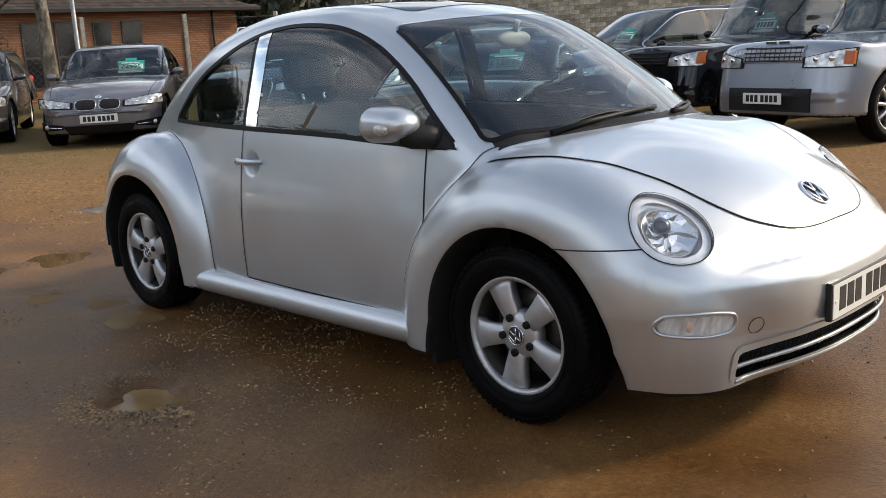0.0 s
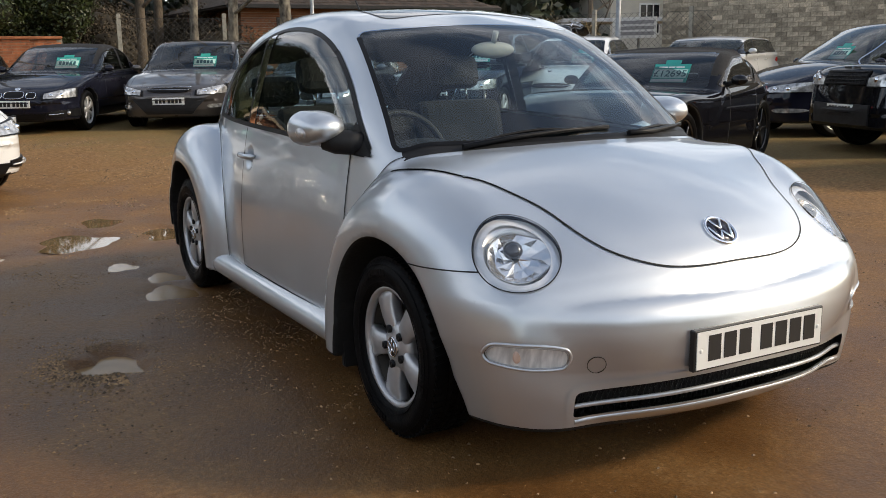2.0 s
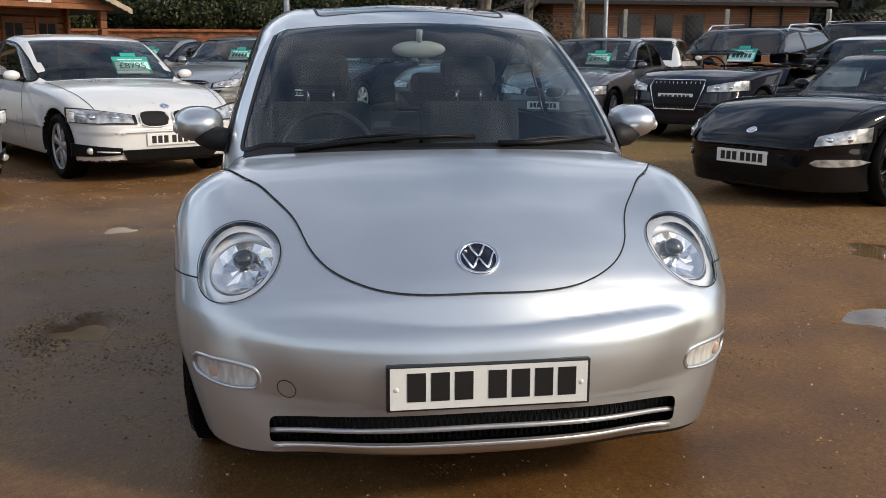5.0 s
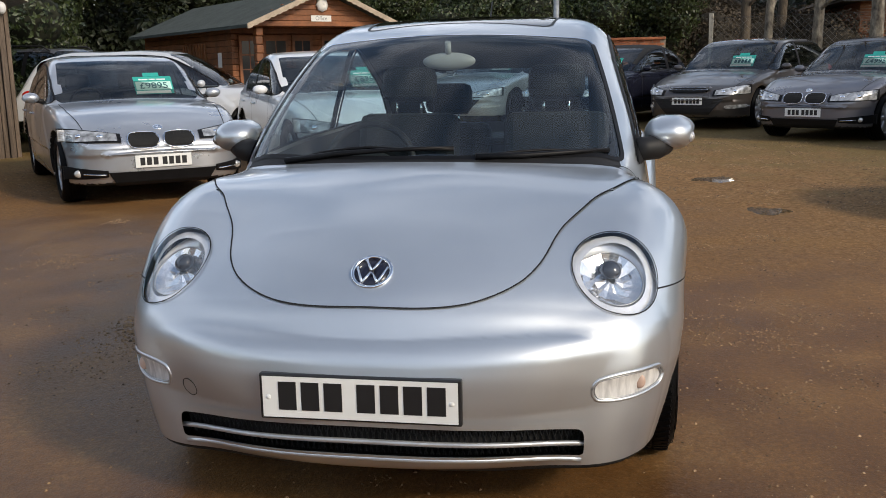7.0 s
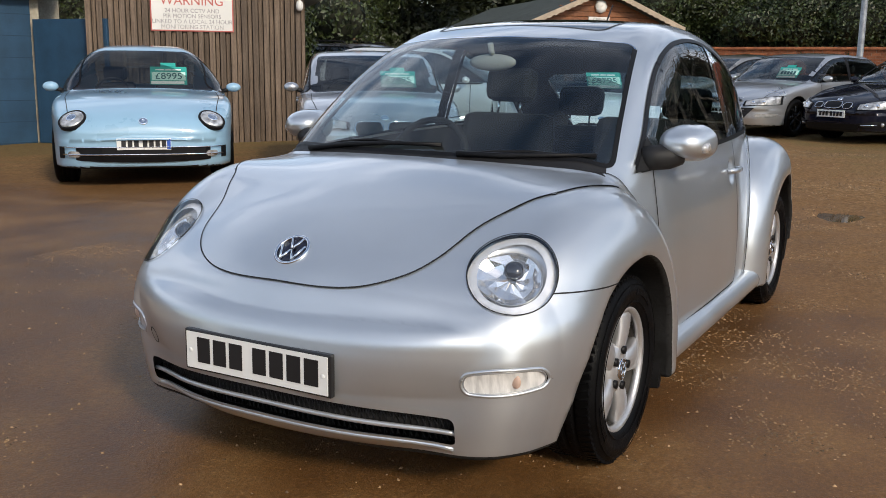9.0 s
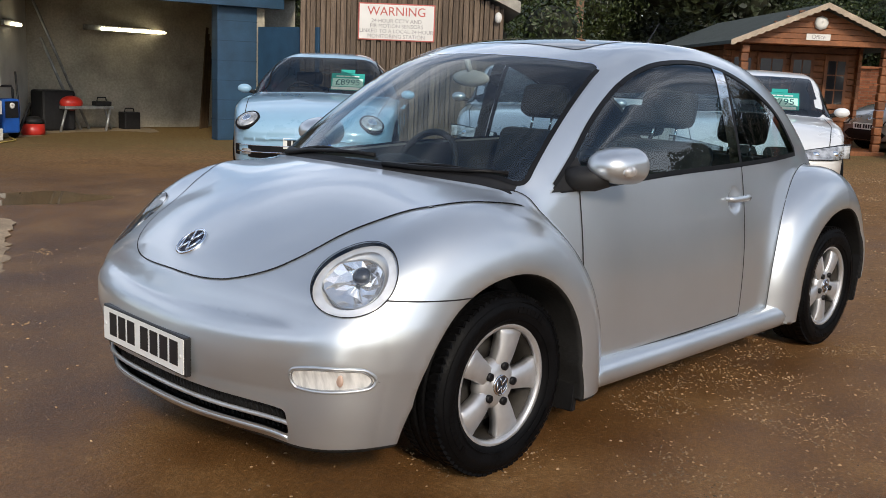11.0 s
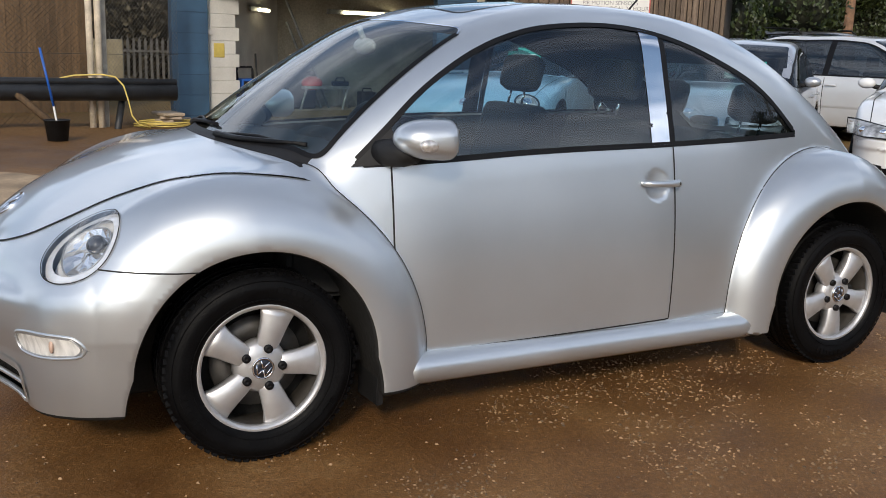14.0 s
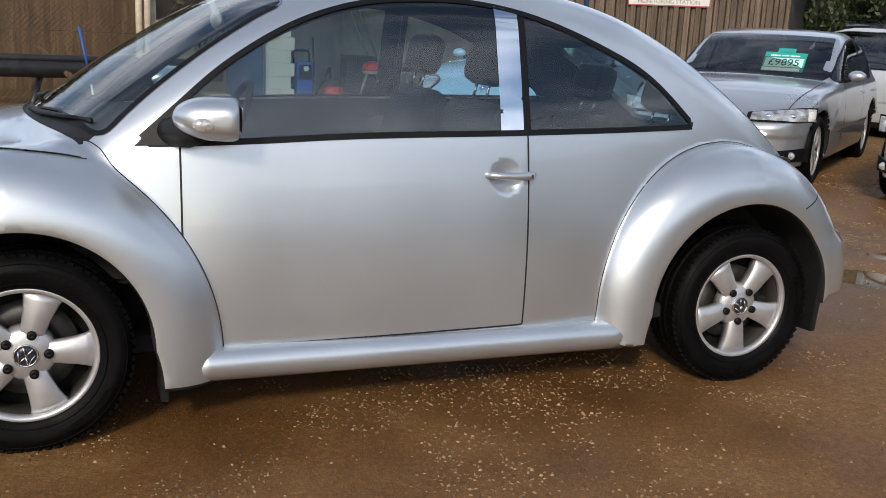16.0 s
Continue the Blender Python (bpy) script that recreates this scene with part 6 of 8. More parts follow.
bf = new("board_fence")
bf.matrix_basis = Matrix.Translation((-0.05, -14.5, -0.2))
tagged(bf, "tall brown close-board timber fence", "fence")
rnd = random.Random(12)
for k in range(68):
    bm = bmesh.new()
    box(bm, k * 0.115, k * 0.115 + 0.122, -0.02 + 0.012 * (k % 2), 0.005 + 0.012 * (k % 2), 0, 2.55 + rnd.uniform(-0.02, 0.02), 0.003)
    part("board", bm, WOOD_FENCE, bf)
bm = bmesh.new()
box(bm, 0, 7.8, -0.1, -0.03, 0.5, 0.6)
part("fence_bar", bm, WOOD_FENCE, bf)
for px in (0.17, 0.29):
    bm = bmesh.new()
    tube(bm, [(px, -11.15, -0.3), (px, -11.15, 2.6)], 0.048, 10)
    tagged(part("fence_pole", bm, mat("pale_pole_paint", (0.55, 0.47, 0.36), 0.7, vary=0.2, scale=6, fine=0.3)), "pale painted pole of the wire fence", "pole", "fence poles")

# grey steel palings and a low pale wall beyond the fence
pal = new("palisade_fence")
pal.matrix_basis = Matrix.Translation((-7.2, -24.0, -0.65))
tagged(pal, "grey steel palisade fence far behind", "fence")
for k in range(46):
    bm = bmesh.new()
    prism(bm, [(k * 0.155, 0), (k * 0.155 + 0.07, 0), (k * 0.155 + 0.07, 1.75), (k * 0.155 + 0.035, 1.86), (k * 0.155, 1.75)], 0, 0.02, 1)
    part("pale", bm, OLD_WIRE, pal)
for z in (0.35, 1.45):
    bm = bmesh.new()
    box(bm, 0, 7.2, 0.02, 0.06, z, z + 0.06)
    part("rail", bm, OLD_WIRE, pal)
bm = bmesh.new()
box(bm, -1.30, 0.6, -19.0, -18.8, -0.4, 1.15, 0.02)
tagged(part("wall_6", bm, mat("mossy_wall", (0.28, 0.24, 0.16), 0.9, vary=0.35, scale=3, fine=0.4, bump=0.2)), "pale mossy wall behind the fence", "wall", kind="structure")


# ---------- parked cars
PRICE_GREEN = mat("price_green", (0.02, 0.36, 0.30), 0.5, vary=0.1)
PRICE_CARD = mat("price_card", (0.55, 0.80, 0.70), 0.55, vary=0.05)
PRICE_INK = mat("price_ink", (0.01, 0.10, 0.11), 0.5, vary=0.05)
HEAD_HOUSE = mat("headlamp_inner", (0.52, 0.52, 0.51), 0.16, 0.5, vary=0.55, scale=16, coat=1.0)
RED_LENS = mat("red_lens", (0.45, 0.015, 0.012), 0.15, vary=0.1)
ORANGE_LENS = mat("orange_lens", (0.50, 0.11, 0.02), 0.2, vary=0.1)
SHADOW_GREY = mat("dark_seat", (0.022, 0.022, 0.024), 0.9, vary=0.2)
BLUE_STRIP = mat("plate_blue", (0.02, 0.10, 0.48), 0.4, vary=0.05)


def text_mesh(words, size, material, m, parent, name="writing", depth=0.0015):
    """Words in the built-in font as a mesh; m sets them in the plane of its x and y."""
    font = bpy.data.curves.new(name, "FONT")
    font.body, font.size, font.align_x, font.align_y, font.extrude = words, size, "CENTER", "CENTER", depth
    tmp = bpy.data.objects.new(name, font)
    scene.collection.objects.link(tmp)
    data = bpy.data.meshes.new_from_object(tmp.evaluated_get(bpy.context.evaluated_depsgraph_get()))
    bpy.data.objects.remove(tmp)
    data.materials.clear()
    data.materials.append(material)
    ob = new(name, data)
    ob.parent, ob.matrix_basis = parent, m
    return ob


def price_board(m, words, wide=0.41):
    """A green price card that leans inside a windscreen."""
    top = thing("price_board", m, "green and white price card inside a windscreen", "price board", "price boards")
    bm = bmesh.new()
    box(bm, -wide / 2, wide / 2, -0.002, 0.002, 0.0, wide * 0.62, 0.0)
    board = part("board", bm, PRICE_GREEN, top)
    bm = bmesh.new()
    box(bm, -wide * 0.46, wide * 0.46, -0.006, -0.003, wide * 0.14, wide * 0.43, 0.0)
    part("card", bm, PRICE_CARD, top, "pale price strip")
    bm = bmesh.new()
    box(bm, -wide * 0.48, wide * 0.42, -0.006, -0.003, 0.005, wide * 0.11, 0.0)
    part("slip", bm, PLATE_WHITE, top, "white paper slip")
    bm = bmesh.new()
    box(bm, -wide * 0.22, wide * 0.20, -0.002, 0.002, wide * 0.63, wide * 0.76)
    part("top_tab", bm, PRICE_GREEN, top)
    for k, (x0, x1) in enumerate(((-0.36, -0.12), (-0.09, 0.08), (0.11, 0.34))):
        bm = bmesh.new()
        box(bm, wide * x0, wide * x1, -0.005, -0.003, wide * 0.49, wide * 0.53)
        part("small_print_bar", bm, PLATE_WHITE, top)
    if words:
        text_mesh(words, wide * 0.30, PRICE_INK, Matrix.Translation((0, -0.008, wide * 0.275)) @ pose(0, 0, 0, 90, 0, 0), top, "price_writing")
    else:
        for k in range(5):
            bm = bmesh.new()
            box(bm, wide * (-0.36 + 0.15 * k), wide * (-0.25 + 0.15 * k), -0.008, -0.006, wide * 0.19, wide * 0.38)
            part("price_bar", bm, PRICE_INK, top)
    return top


def plate_on(parent, at, turn, blue=False, dark=False):
    frame_m = Matrix.Translation(at) @ pose(0, 0, 0, 0, 0, turn)
    bm = bmesh.new()
    box(bm, -0.008, 0.004, -0.262, 0.262, -0.058, 0.058, 0.003)
    base = part("number_plate", bm, PLATE_WHITE, parent, "white number plate with plain dark bars")
    base.matrix_basis = frame_m
    for k in range(7):
        y0 = 0.215 - k * 0.061 - (0.022 if k > 3 else 0)
        bm = bmesh.new()
        box(bm, 0.004, 0.006, y0 - 0.044, y0, -0.036, 0.036)
        part("plate_bar", bm, PLATE_BLACK, base)
    if blue:
        bm = bmesh.new()
        box(bm, 0.004, 0.0055, 0.222, 0.258, -0.05, 0.05)
        b = part("plate_strip", bm, BLUE_STRIP, base, "blue end strip")
        b.matrix_basis = Matrix.Translation((0, -0.48, 0)) if False else Matrix.Identity(4)


def parked_car(label, paint, nose, heading, spec, price=None, blue=False, alloy=None, lights=True, group="parked cars", name="parked_car", price_y=0.28, detail=True):
    """A parked car. nose: the foot of its front plate; heading: degrees that it faces; spec: its form."""
    S = dict(L=4.53, W=1.82, H=1.42, base=2.76, over=0.80, hood=0.80, nose_z=0.66, belt=0.90, cowl=0.97, ws0=0.95, ws1=0.12, roof1=-0.75, glass1=-1.50, deck=0.98, tail=0.90,
             r=0.325, face="kidney", n=3.6, bump=0.0, tw=0.26, estate=False, clear=0.20, roofpaint=None, spokes=7, lamp=None, plate_z=0.48, rails=False, round=0.10)
    S.update(spec)
    L, W, H = S["L"], S["W"], S["H"]
    xf = L / 2
    xa = xf - S["over"]
    xr = xa - S["base"]
    th = radians(heading)
    cx, cy = nose[0] - xf * math.cos(th), nose[1] - xf * math.sin(th)
    axf, axr = (cx + xa * math.cos(th), cy + xa * math.sin(th)), (cx + xr * math.cos(th), cy + xr * math.sin(th))
    zf, zr = float(ground_z(*axf)), float(ground_z(*axr))
    tilt = math.degrees(math.atan2(zf - zr, S["base"]))
    z0 = (zf * -xr + zr * xa) / (xa - xr)
    car = thing(name, pose(cx, cy, z0, 0, -tilt, heading), label, "car", group)
    deck = curve([xf + 0.1, xf - 0.02, xf - 0.14, xf - 0.45, S["ws0"] + 0.1, S["ws0"] - 0.4, S["glass1"] + 0.3, S["glass1"], -xf + 0.25, -xf + 0.05, -xf - 0.1],
                 [S["nose_z"] - 0.16, S["nose_z"] - 0.05, S["nose_z"] + 0.01, S["hood"], S["cowl"] - 0.02, S["cowl"], S["deck"], S["deck"], S["tail"], S["tail"] - 0.10, S["tail"] - 0.3])
    w0, w1, r1, g1 = S["ws0"], S["ws1"], S["roof1"], S["glass1"]
    roof = curve([w0 + 0.5, w0 + 0.08, w0 - 0.02, (w0 + w1) / 2, w1, w1 - 0.35, (w1 + r1) / 2 - 0.15, r1, (r1 + g1) / 2, g1, g1 - 0.35],
                 [0.5, S["cowl"] - 0.10, S["cowl"] - 0.01, (S["cowl"] + H - 0.07) / 2 + 0.035, H - 0.055, H - 0.008, H, H - (0.03 if S["estate"] else 0.05), (H + S["deck"]) / 2 + (0.13 if S["estate"] else 0.05), S["deck"] - 0.02, 0.5])
    lean = curve([0.2, 0.35, 0.55, 0.75, S["belt"], 1.0, 1.2, 1.45, 1.8], [-0.05, -0.012, 0.0, -0.008, -0.035, -0.065, -0.065 - S["tw"] * 0.22, -0.065 - S["tw"] * 0.62, -0.09 - S["tw"] * 1.2])
    n = S["n"]

    def form(p):
        x, a, z = p[..., 0], np.abs(p[..., 1]), p[..., 2]
        sx = np.abs(x) / (xf - 0.10 * np.clip((z - 0.55) / 0.5, 0, 1) - 0.05 * np.clip((0.34 - z) / 0.15, 0, 1))
        plan = ((sx ** n + (a / (W / 2)) ** (n + 2) + 1e-9) ** (1 / (n + 1)) - 1) * W / 2
        side = a - W / 2 - lean(z)
        low = smax(smax(plan, side, 0.05), (z - deck(x + 0.12 * a * a * (x > 0)) + 0.06 * a * a) * 0.95, 0.075)
        low = smax(low, S["clear"] - z, 0.04)
        xs = x + 0.22 * a * a * np.clip((x + 0.2) / 0.6, 0, 1)
        top = smax((z - roof(xs) + 0.07 * a * a) * 0.85, a - W / 2 - lean(z) + 0.01, S["round"])
        top = np.maximum(top, 0.5 - z)
        d = smin(low, top, 0.03)
        for wx in (xa, xr):
            well = np.hypot(x - wx, z - S["r"]) - S["r"] - 0.045
            d = smax(d, -np.maximum(well, W / 2 - 0.30 - a), 0.012)
        return d

    def screen(p):
        a = np.abs(p[..., 1])
        s = p[..., 0] + 0.22 * a * a
        return smax(smax(s - w0 + 0.01, w1 + 0.04 - s, 0.03), a - W / 2 + 0.19 + S["tw"] * 0.30 * np.clip((p[..., 2] - S["cowl"]) / 0.4, 0, 1), 0.06) + np.where(p[..., 2] < S["cowl"] - 0.06, 1, 0)

    def side_glass(p):
        x, a, z = p[..., 0], np.abs(p[..., 1]), p[..., 2]
        high = roof(x + 0.05) - 0.085
        back = np.where(S["estate"], -xf + 0.30, g1 + 0.38) - x
        return smax(smax(np.maximum(z - high, S["belt"] + 0.035 - 0.02 * x / xf - z), x - w0 + 0.42 + (z - S["belt"]) * 0.2 - 0.25, 0.05), back, 0.08) + np.where(a < W * 0.26, 1, 0)

    h = 0.032 if detail else 0.045
    k = int((W / 2 + 0.07) / h) + 1
    p, f = shell(form, (-xf - 0.1, -k * h, 0.05), (xf + 0.1, k * h, H + 0.08), h)
    def arch(p):
        return np.minimum(np.hypot(p[..., 0] - xa, p[..., 2] - S["r"]), np.hypot(p[..., 0] - xr, p[..., 2] - S["r"])) - S["r"] - 0.052

    for edge in (screen, side_glass, arch):
        p = snap(form, p, edge, h)
    nv = facing(form, p)
    c = p[f].mean(1)
    nf = facing(form, c)
    x, y, z, a = c[:, 0], c[:, 1], c[:, 2], np.abs(c[:, 1])
    done = np.zeros(len(f), bool)

    def take(pick):
        got = pick & ~done
        done[got] = True
        return got
    well = np.zeros(len(f), bool)
    for wx in (xa, xr):
        dx, dz = x - wx, z - S["r"]
        rr = np.hypot(dx, dz) + 1e-6
        well |= (rr < S["r"] + 0.052) | ((rr < S["r"] + 0.09) & (a < W / 2 - 0.22))
    piece("underbody", p, f, take(well | ((nf[:, 2] < -0.7) & (z < 0.4))), LINER, car, nv)
    pane = piece("windscreen", p, f, take(screen(c) < 0), GLASS_CAR, car, nv, label="dark windscreen")
    pane.visible_shadow = False
    sg = side_glass(c) < 0
    pil = np.abs(x - (w1 - 0.62)) < 0.045
    for s in (1, -1):
        for lo, hi in ((w1 - 0.62, 9), (-9, w1 - 0.62)):
            piece("side_window", p, f, take(sg & ~pil & (y * s > 0) & (x > lo) & (x < hi)), GLASS_CAR, car, nv)
    for s in (1, -1):
        piece("window_pillar", p, f, take(sg & pil & (y * s > 0)), SEAL, car, nv)
    soft = take((z > S["cowl"] + 0.10) & (np.abs(x) < xf)) if S["roofpaint"] else None
    if soft is not None:
        piece("soft_top", p, f, soft, S["roofpaint"], car, nv, label="black folding fabric roof")
    rear_pane = take((x < r1 - 0.06) & (x > g1 + 0.05) & (a < W * 0.33) & (nf[:, 2] > 0.2) & (z > S["deck"] + 0.05)) if not S["estate"] else take((x < -xf + 0.4) & (z > S["belt"] + 0.06) & (a < W * 0.36) & (nf[:, 0] < -0.3))
    piece("rear_window", p, f, rear_pane, GLASS_CAR, car, nv)
    hoodpick = take((x > w0 - 0.05) & (nf[:, 2] > 0.55) & (a < W / 2 - 0.16))
    piece("hood", p, f, hoodpick, paint, car, nv)
    piece("front_bumper", p, f, take((x > xa + S["r"] + 0.06) & (z < S["nose_z"] + 0.05)), paint, car, nv)
    piece("car_body", p, f, take(~done), paint, car, nv)
    seal = SEAL
    for s in (1, -1):
        line("window_seal", p, f, nv, side_glass, lambda q, s=s: q[:, 1] * s > W * 0.26, 0.022, S.get("trim", seal), car, 0.004)
    for dx in (w1 - 0.62, w0 - 0.35):
        line("door_gap", p, f, nv, lambda q, dx=dx: q[..., 0] - dx, lambda q: (q[:, 2] > 0.3) & (q[:, 2] < S["belt"] + 0.02) & (np.abs(q[:, 1]) > W * 0.35), 0.010, GAP, car, 0.003)
    line("hood_gap", p, f, nv, lambda q: np.abs(q[..., 1]) - (W / 2 - 0.17) + 0.10 * np.clip((q[..., 0] - xa) / (xf - xa), 0, 1), lambda q: (q[:, 0] > w0 - 0.05) & (q[:, 0] < xf - 0.12) & (q[:, 2] > S["nose_z"] - 0.02), 0.008, GAP, car, 0.003)

    def front(yy, zz, out=0.0):
        return fronts([(yy, zz)], out)[0]

    def fronts(places, out=0.0):
        yz = np.array(places, float)
        lo, hi = np.full(len(yz), xa + S["r"] + 0.06), np.full(len(yz), xf + 0.3)
        for _ in range(24):
            mid = (lo + hi) / 2
            ins = form(np.stack([mid, yz[:, 0], yz[:, 1]], -1)) < 0
            lo, hi = np.where(ins, mid, lo), np.where(ins, hi, mid)
        pts = np.stack([lo, yz[:, 0], yz[:, 1]], -1)
        if out > 0:
            pts = pts + facing(form, pts) * (out + 0.009)
        return [Vector(q) for q in pts.tolist()]

    def side_at(xx, zz, s, out=0.0):
        lo, hi = 0.2, 1.2
        for _ in range(26):
            mid = (lo + hi) / 2
            lo, hi = (mid, hi) if form(np.array([[xx, mid, zz]]))[0] < 0 else (lo, mid)
        return Vector((xx, s * (lo + out), zz))

    def patch(name, y0, y1, z0, z1, material, out=0.006, parent=car, label="", shape=lambda u, v: (u, v), nu=8, nw=5, back=0.0):
        """A panel that follows the front, between two widths and heights."""
        qs, at = [], []
        for i in range(nu + 1):
            for j in range(nw + 1):
                u, v = shape(i / nu, j / nw)
                at.append((y0 + u * (y1 - y0), z0 + v * (z1 - z0)))
        vs = fronts(at, out)
        for i in range(nu):
            for j in range(nw):
                q = i * (nw + 1) + j
                qs.append((q, q + nw + 1, q + nw + 2, q + 1))
        n0 = len(vs)
        vs += [v - Vector((0.03, 0, 0)) for v in vs]
        rim_q = [(i * (nw + 1), (i + 1) * (nw + 1)) for i in range(nu)] + [((i + 1) * (nw + 1) + nw, i * (nw + 1) + nw) for i in range(nu)]
        rim_q += [(j + 1, j) for j in range(nw)] + [(nu * (nw + 1) + j, nu * (nw + 1) + j + 1) for j in range(nw)]
        qs += [(b, a2, a2 + n0, b + n0) for a2, b in rim_q]
        return raw(name, vs, qs, material, parent, label, False)

    nz = S["nose_z"]
    oval = lambda u, v: (u, 0.5 + (v - 0.5) * math.sqrt(max(0.0, 1 - (2 * u - 1) ** 4)))
    face = S["face"]
    lz0, lz1, ly0, ly1 = S["lamp"] or (nz - 0.13, nz + 0.0, 0.46, W / 2 - 0.09)
    sweep = S.get("sweep", 0.45)
    lens_shape = lambda u, v: (u, v * (1 - 0.45 * (1 - u)) + sweep * 0.35 * u)
    for s in (1, -1):
        if face in ("round", "beetle"):
            q = front(s * (ly0 + ly1) / 2, (lz0 + lz1) / 2)
            nn = Vector(facing(form, np.array([tuple(q)]))[0])
            mm = Matrix.Translation(q - nn * 0.01) @ nn.to_track_quat("Y", "Z").to_matrix().to_4x4()
            rr = (lz1 - lz0) / 2
            bm = bmesh.new()
            lathe(bm, [(0.001, 0.045), (rr * 0.6, 0.04), (rr * 0.92, 0.025), (rr, 0.0), (rr * 0.9, -0.02), (0.001, -0.02)], 32, mm)
            lamp = part("headlamp", bm, HEAD_HOUSE, car, "round clear headlamp")
            bm = bmesh.new()
            lathe(bm, [(rr, 0.022), (rr * 1.10, 0.016), (rr * 1.10, -0.02), (rr, -0.02)], 32, mm)
            part("headlamp_ring", bm, SEAL, lamp)
            bm = bmesh.new()
            ball(bm, (0, 0.040, 0), (rr * 0.42, 0.012, rr * 0.42), 14, 8, mm)
            part("headlamp_bulb", bm, CHROME, lamp)
        else:
            lamp = patch("headlamp", s * ly0, s * ly1, lz0, lz1, HEAD_HOUSE, 0.012, label="clear glass headlamp", shape=lens_shape)
            patch("headlamp_surround", s * (ly0 - 0.035), s * (ly1 + 0.012), lz0 - 0.010, lz1 + 0.012, SEAL, 0.006, lamp, shape=lens_shape)
            for wv, mt in ((0.30, CHROME), (0.68, CHROME)):
                q = front(s * (ly0 + wv * (ly1 - ly0)), lz0 + (lz1 - lz0) * (0.42 + 0.12 * wv), 0.0)
                bm = bmesh.new()
                ball(bm, q + Vector((0.006, 0, 0)), (0.03, 0.04, (lz1 - lz0) * 0.24), 14, 8)
                part("headlamp_bulb", bm, mt, lamp)
            if S.get("orange"):
                patch("indicator_lens", s * (ly1 - 0.045), s * (ly1 + 0.004), lz0 + 0.02, lz1 - 0.02, ORANGE_LENS, 0.018, lamp, nu=3, nw=3)
    if face == "kidney":
        for s in (1, -1):
            g = patch("grille", s * 0.022, s * 0.31, nz - 0.165, nz - 0.035, LINER, 0.012, label="black kidney grille", shape=oval)
            bm = bmesh.new()
            ring = []
            for i in range(24):
                t2 = 2 * math.pi * i / 24
                u, v = 0.5 + 0.5 * math.copysign(abs(math.cos(t2)) ** 0.6, math.cos(t2)), 0.5 + 0.5 * math.copysign(abs(math.sin(t2)) ** 0.6, math.sin(t2))
                ring.append((s * (0.022 + u * 0.288), nz - 0.165 + v * 0.130))
            tube(bm, fronts(ring, 0.012), 0.0055, 6, True)
            part("grille_surround", bm, CHROME if paint is not WHITE_PAINT else paint, g)
            for i in range(8):
                bm = bmesh.new()
                yy = s * (0.05 + 0.235 * i / 7)
                tube(bm, [front(yy, nz - 0.150, 0.014), front(yy, nz - 0.050, 0.014)], 0.004, 4)
                part("grille_slat", bm, BLACK_PLASTIC, g)
        badge_z = nz + 0.015
    elif face == "bar":
        g = patch("grille", -0.36, 0.36, nz - 0.085, nz - 0.02, SEAL, 0.012, label="black slatted grille", shape=oval)
        patch("lower_grille", -0.60, 0.60, 0.27, 0.52, BLACK_PLASTIC, 0.010, label="black trapezoid lower intake", shape=lambda u, v: (0.5 + (u - 0.5) * (0.62 + 0.38 * v), v))
        bm = bmesh.new()
        tube(bm, fronts([(yy, nz - 0.015) for yy in np.linspace(-0.36, 0.36, 15)], 0.014), 0.006, 6)
        tube(bm, fronts([(yy, nz - 0.052) for yy in np.linspace(-0.33, 0.33, 15)], 0.014), 0.004, 6)
        part("grille_trim", bm, CHROME, g)
        badge_z = nz - 0.045
    elif face == "three":
        for y0, y1, hh in ((-0.16, 0.16, 0.10), (0.19, 0.34, 0.08), (-0.34, -0.19, 0.08)):
            g = patch("grille", y0, y1, nz - 0.12, nz - 0.12 + hh, SEAL, 0.010, shape=oval)
            bm = bmesh.new()
            ring = []
            for i in range(24):
                t2 = 2 * math.pi * i / 24
                ring.append(((y0 + y1) / 2 + (y1 - y0) / 2 * math.copysign(abs(math.cos(t2)) ** 0.6, math.cos(t2)), nz - 0.12 + hh / 2 + hh / 2 * math.copysign(abs(math.sin(t2)) ** 0.6, math.sin(t2))))
            tube(bm, fronts(ring, 0.014), 0.006, 6, True)
            part("grille_surround", bm, CHROME, g)
        badge_z = nz + 0.03
    elif face == "suv":
        g = patch("grille", -0.40, 0.40, nz - 0.21, nz - 0.05, S.get("grille_mat", SEAL), 0.015, label="slatted upright grille")
        for i in range(4):
            bm = bmesh.new()
            zz = nz - 0.195 + 0.042 * i
            tube(bm, fronts([(yy, zz) for yy in np.linspace(-0.39, 0.39, 9)], 0.024), 0.008, 6)
            part("grille_slat", bm, S.get("slat", BLACK_PLASTIC), g)
        for i in range(12):
            bm = bmesh.new()
            yy = -0.37 + 0.74 * i / 11
            tube(bm, [front(yy, nz - 0.2, 0.022), front(yy, nz - 0.06, 0.022)], 0.005, 4)
            part("grille_slat", bm, S.get("slat", BLACK_PLASTIC), g)
        badge_z = None
        for k in range(2):
            bm = bmesh.new()
            box(bm, -0.004, 0.004, -0.16 + 0.18 * k, -0.02 + 0.18 * k, -0.012, 0.012, 0, Matrix.Translation(front(0, nz - 0.012, 0.004)))
            part("badge_bar", bm, DARK_METAL, car)
        patch("lower_grille", -0.55, 0.55, S["clear"] + 0.06, S["clear"] + 0.30, BLACK_PLASTIC, 0.012, label="black lower bumper")
    elif face == "shield":
        g = patch("grille", -0.40, 0.40, nz - 0.40, nz - 0.02, SEAL, 0.012, label="tall framed grille", shape=lambda u, v: (0.5 + (u - 0.5) * (0.75 + 0.25 * v), v))
        bm = bmesh.new()
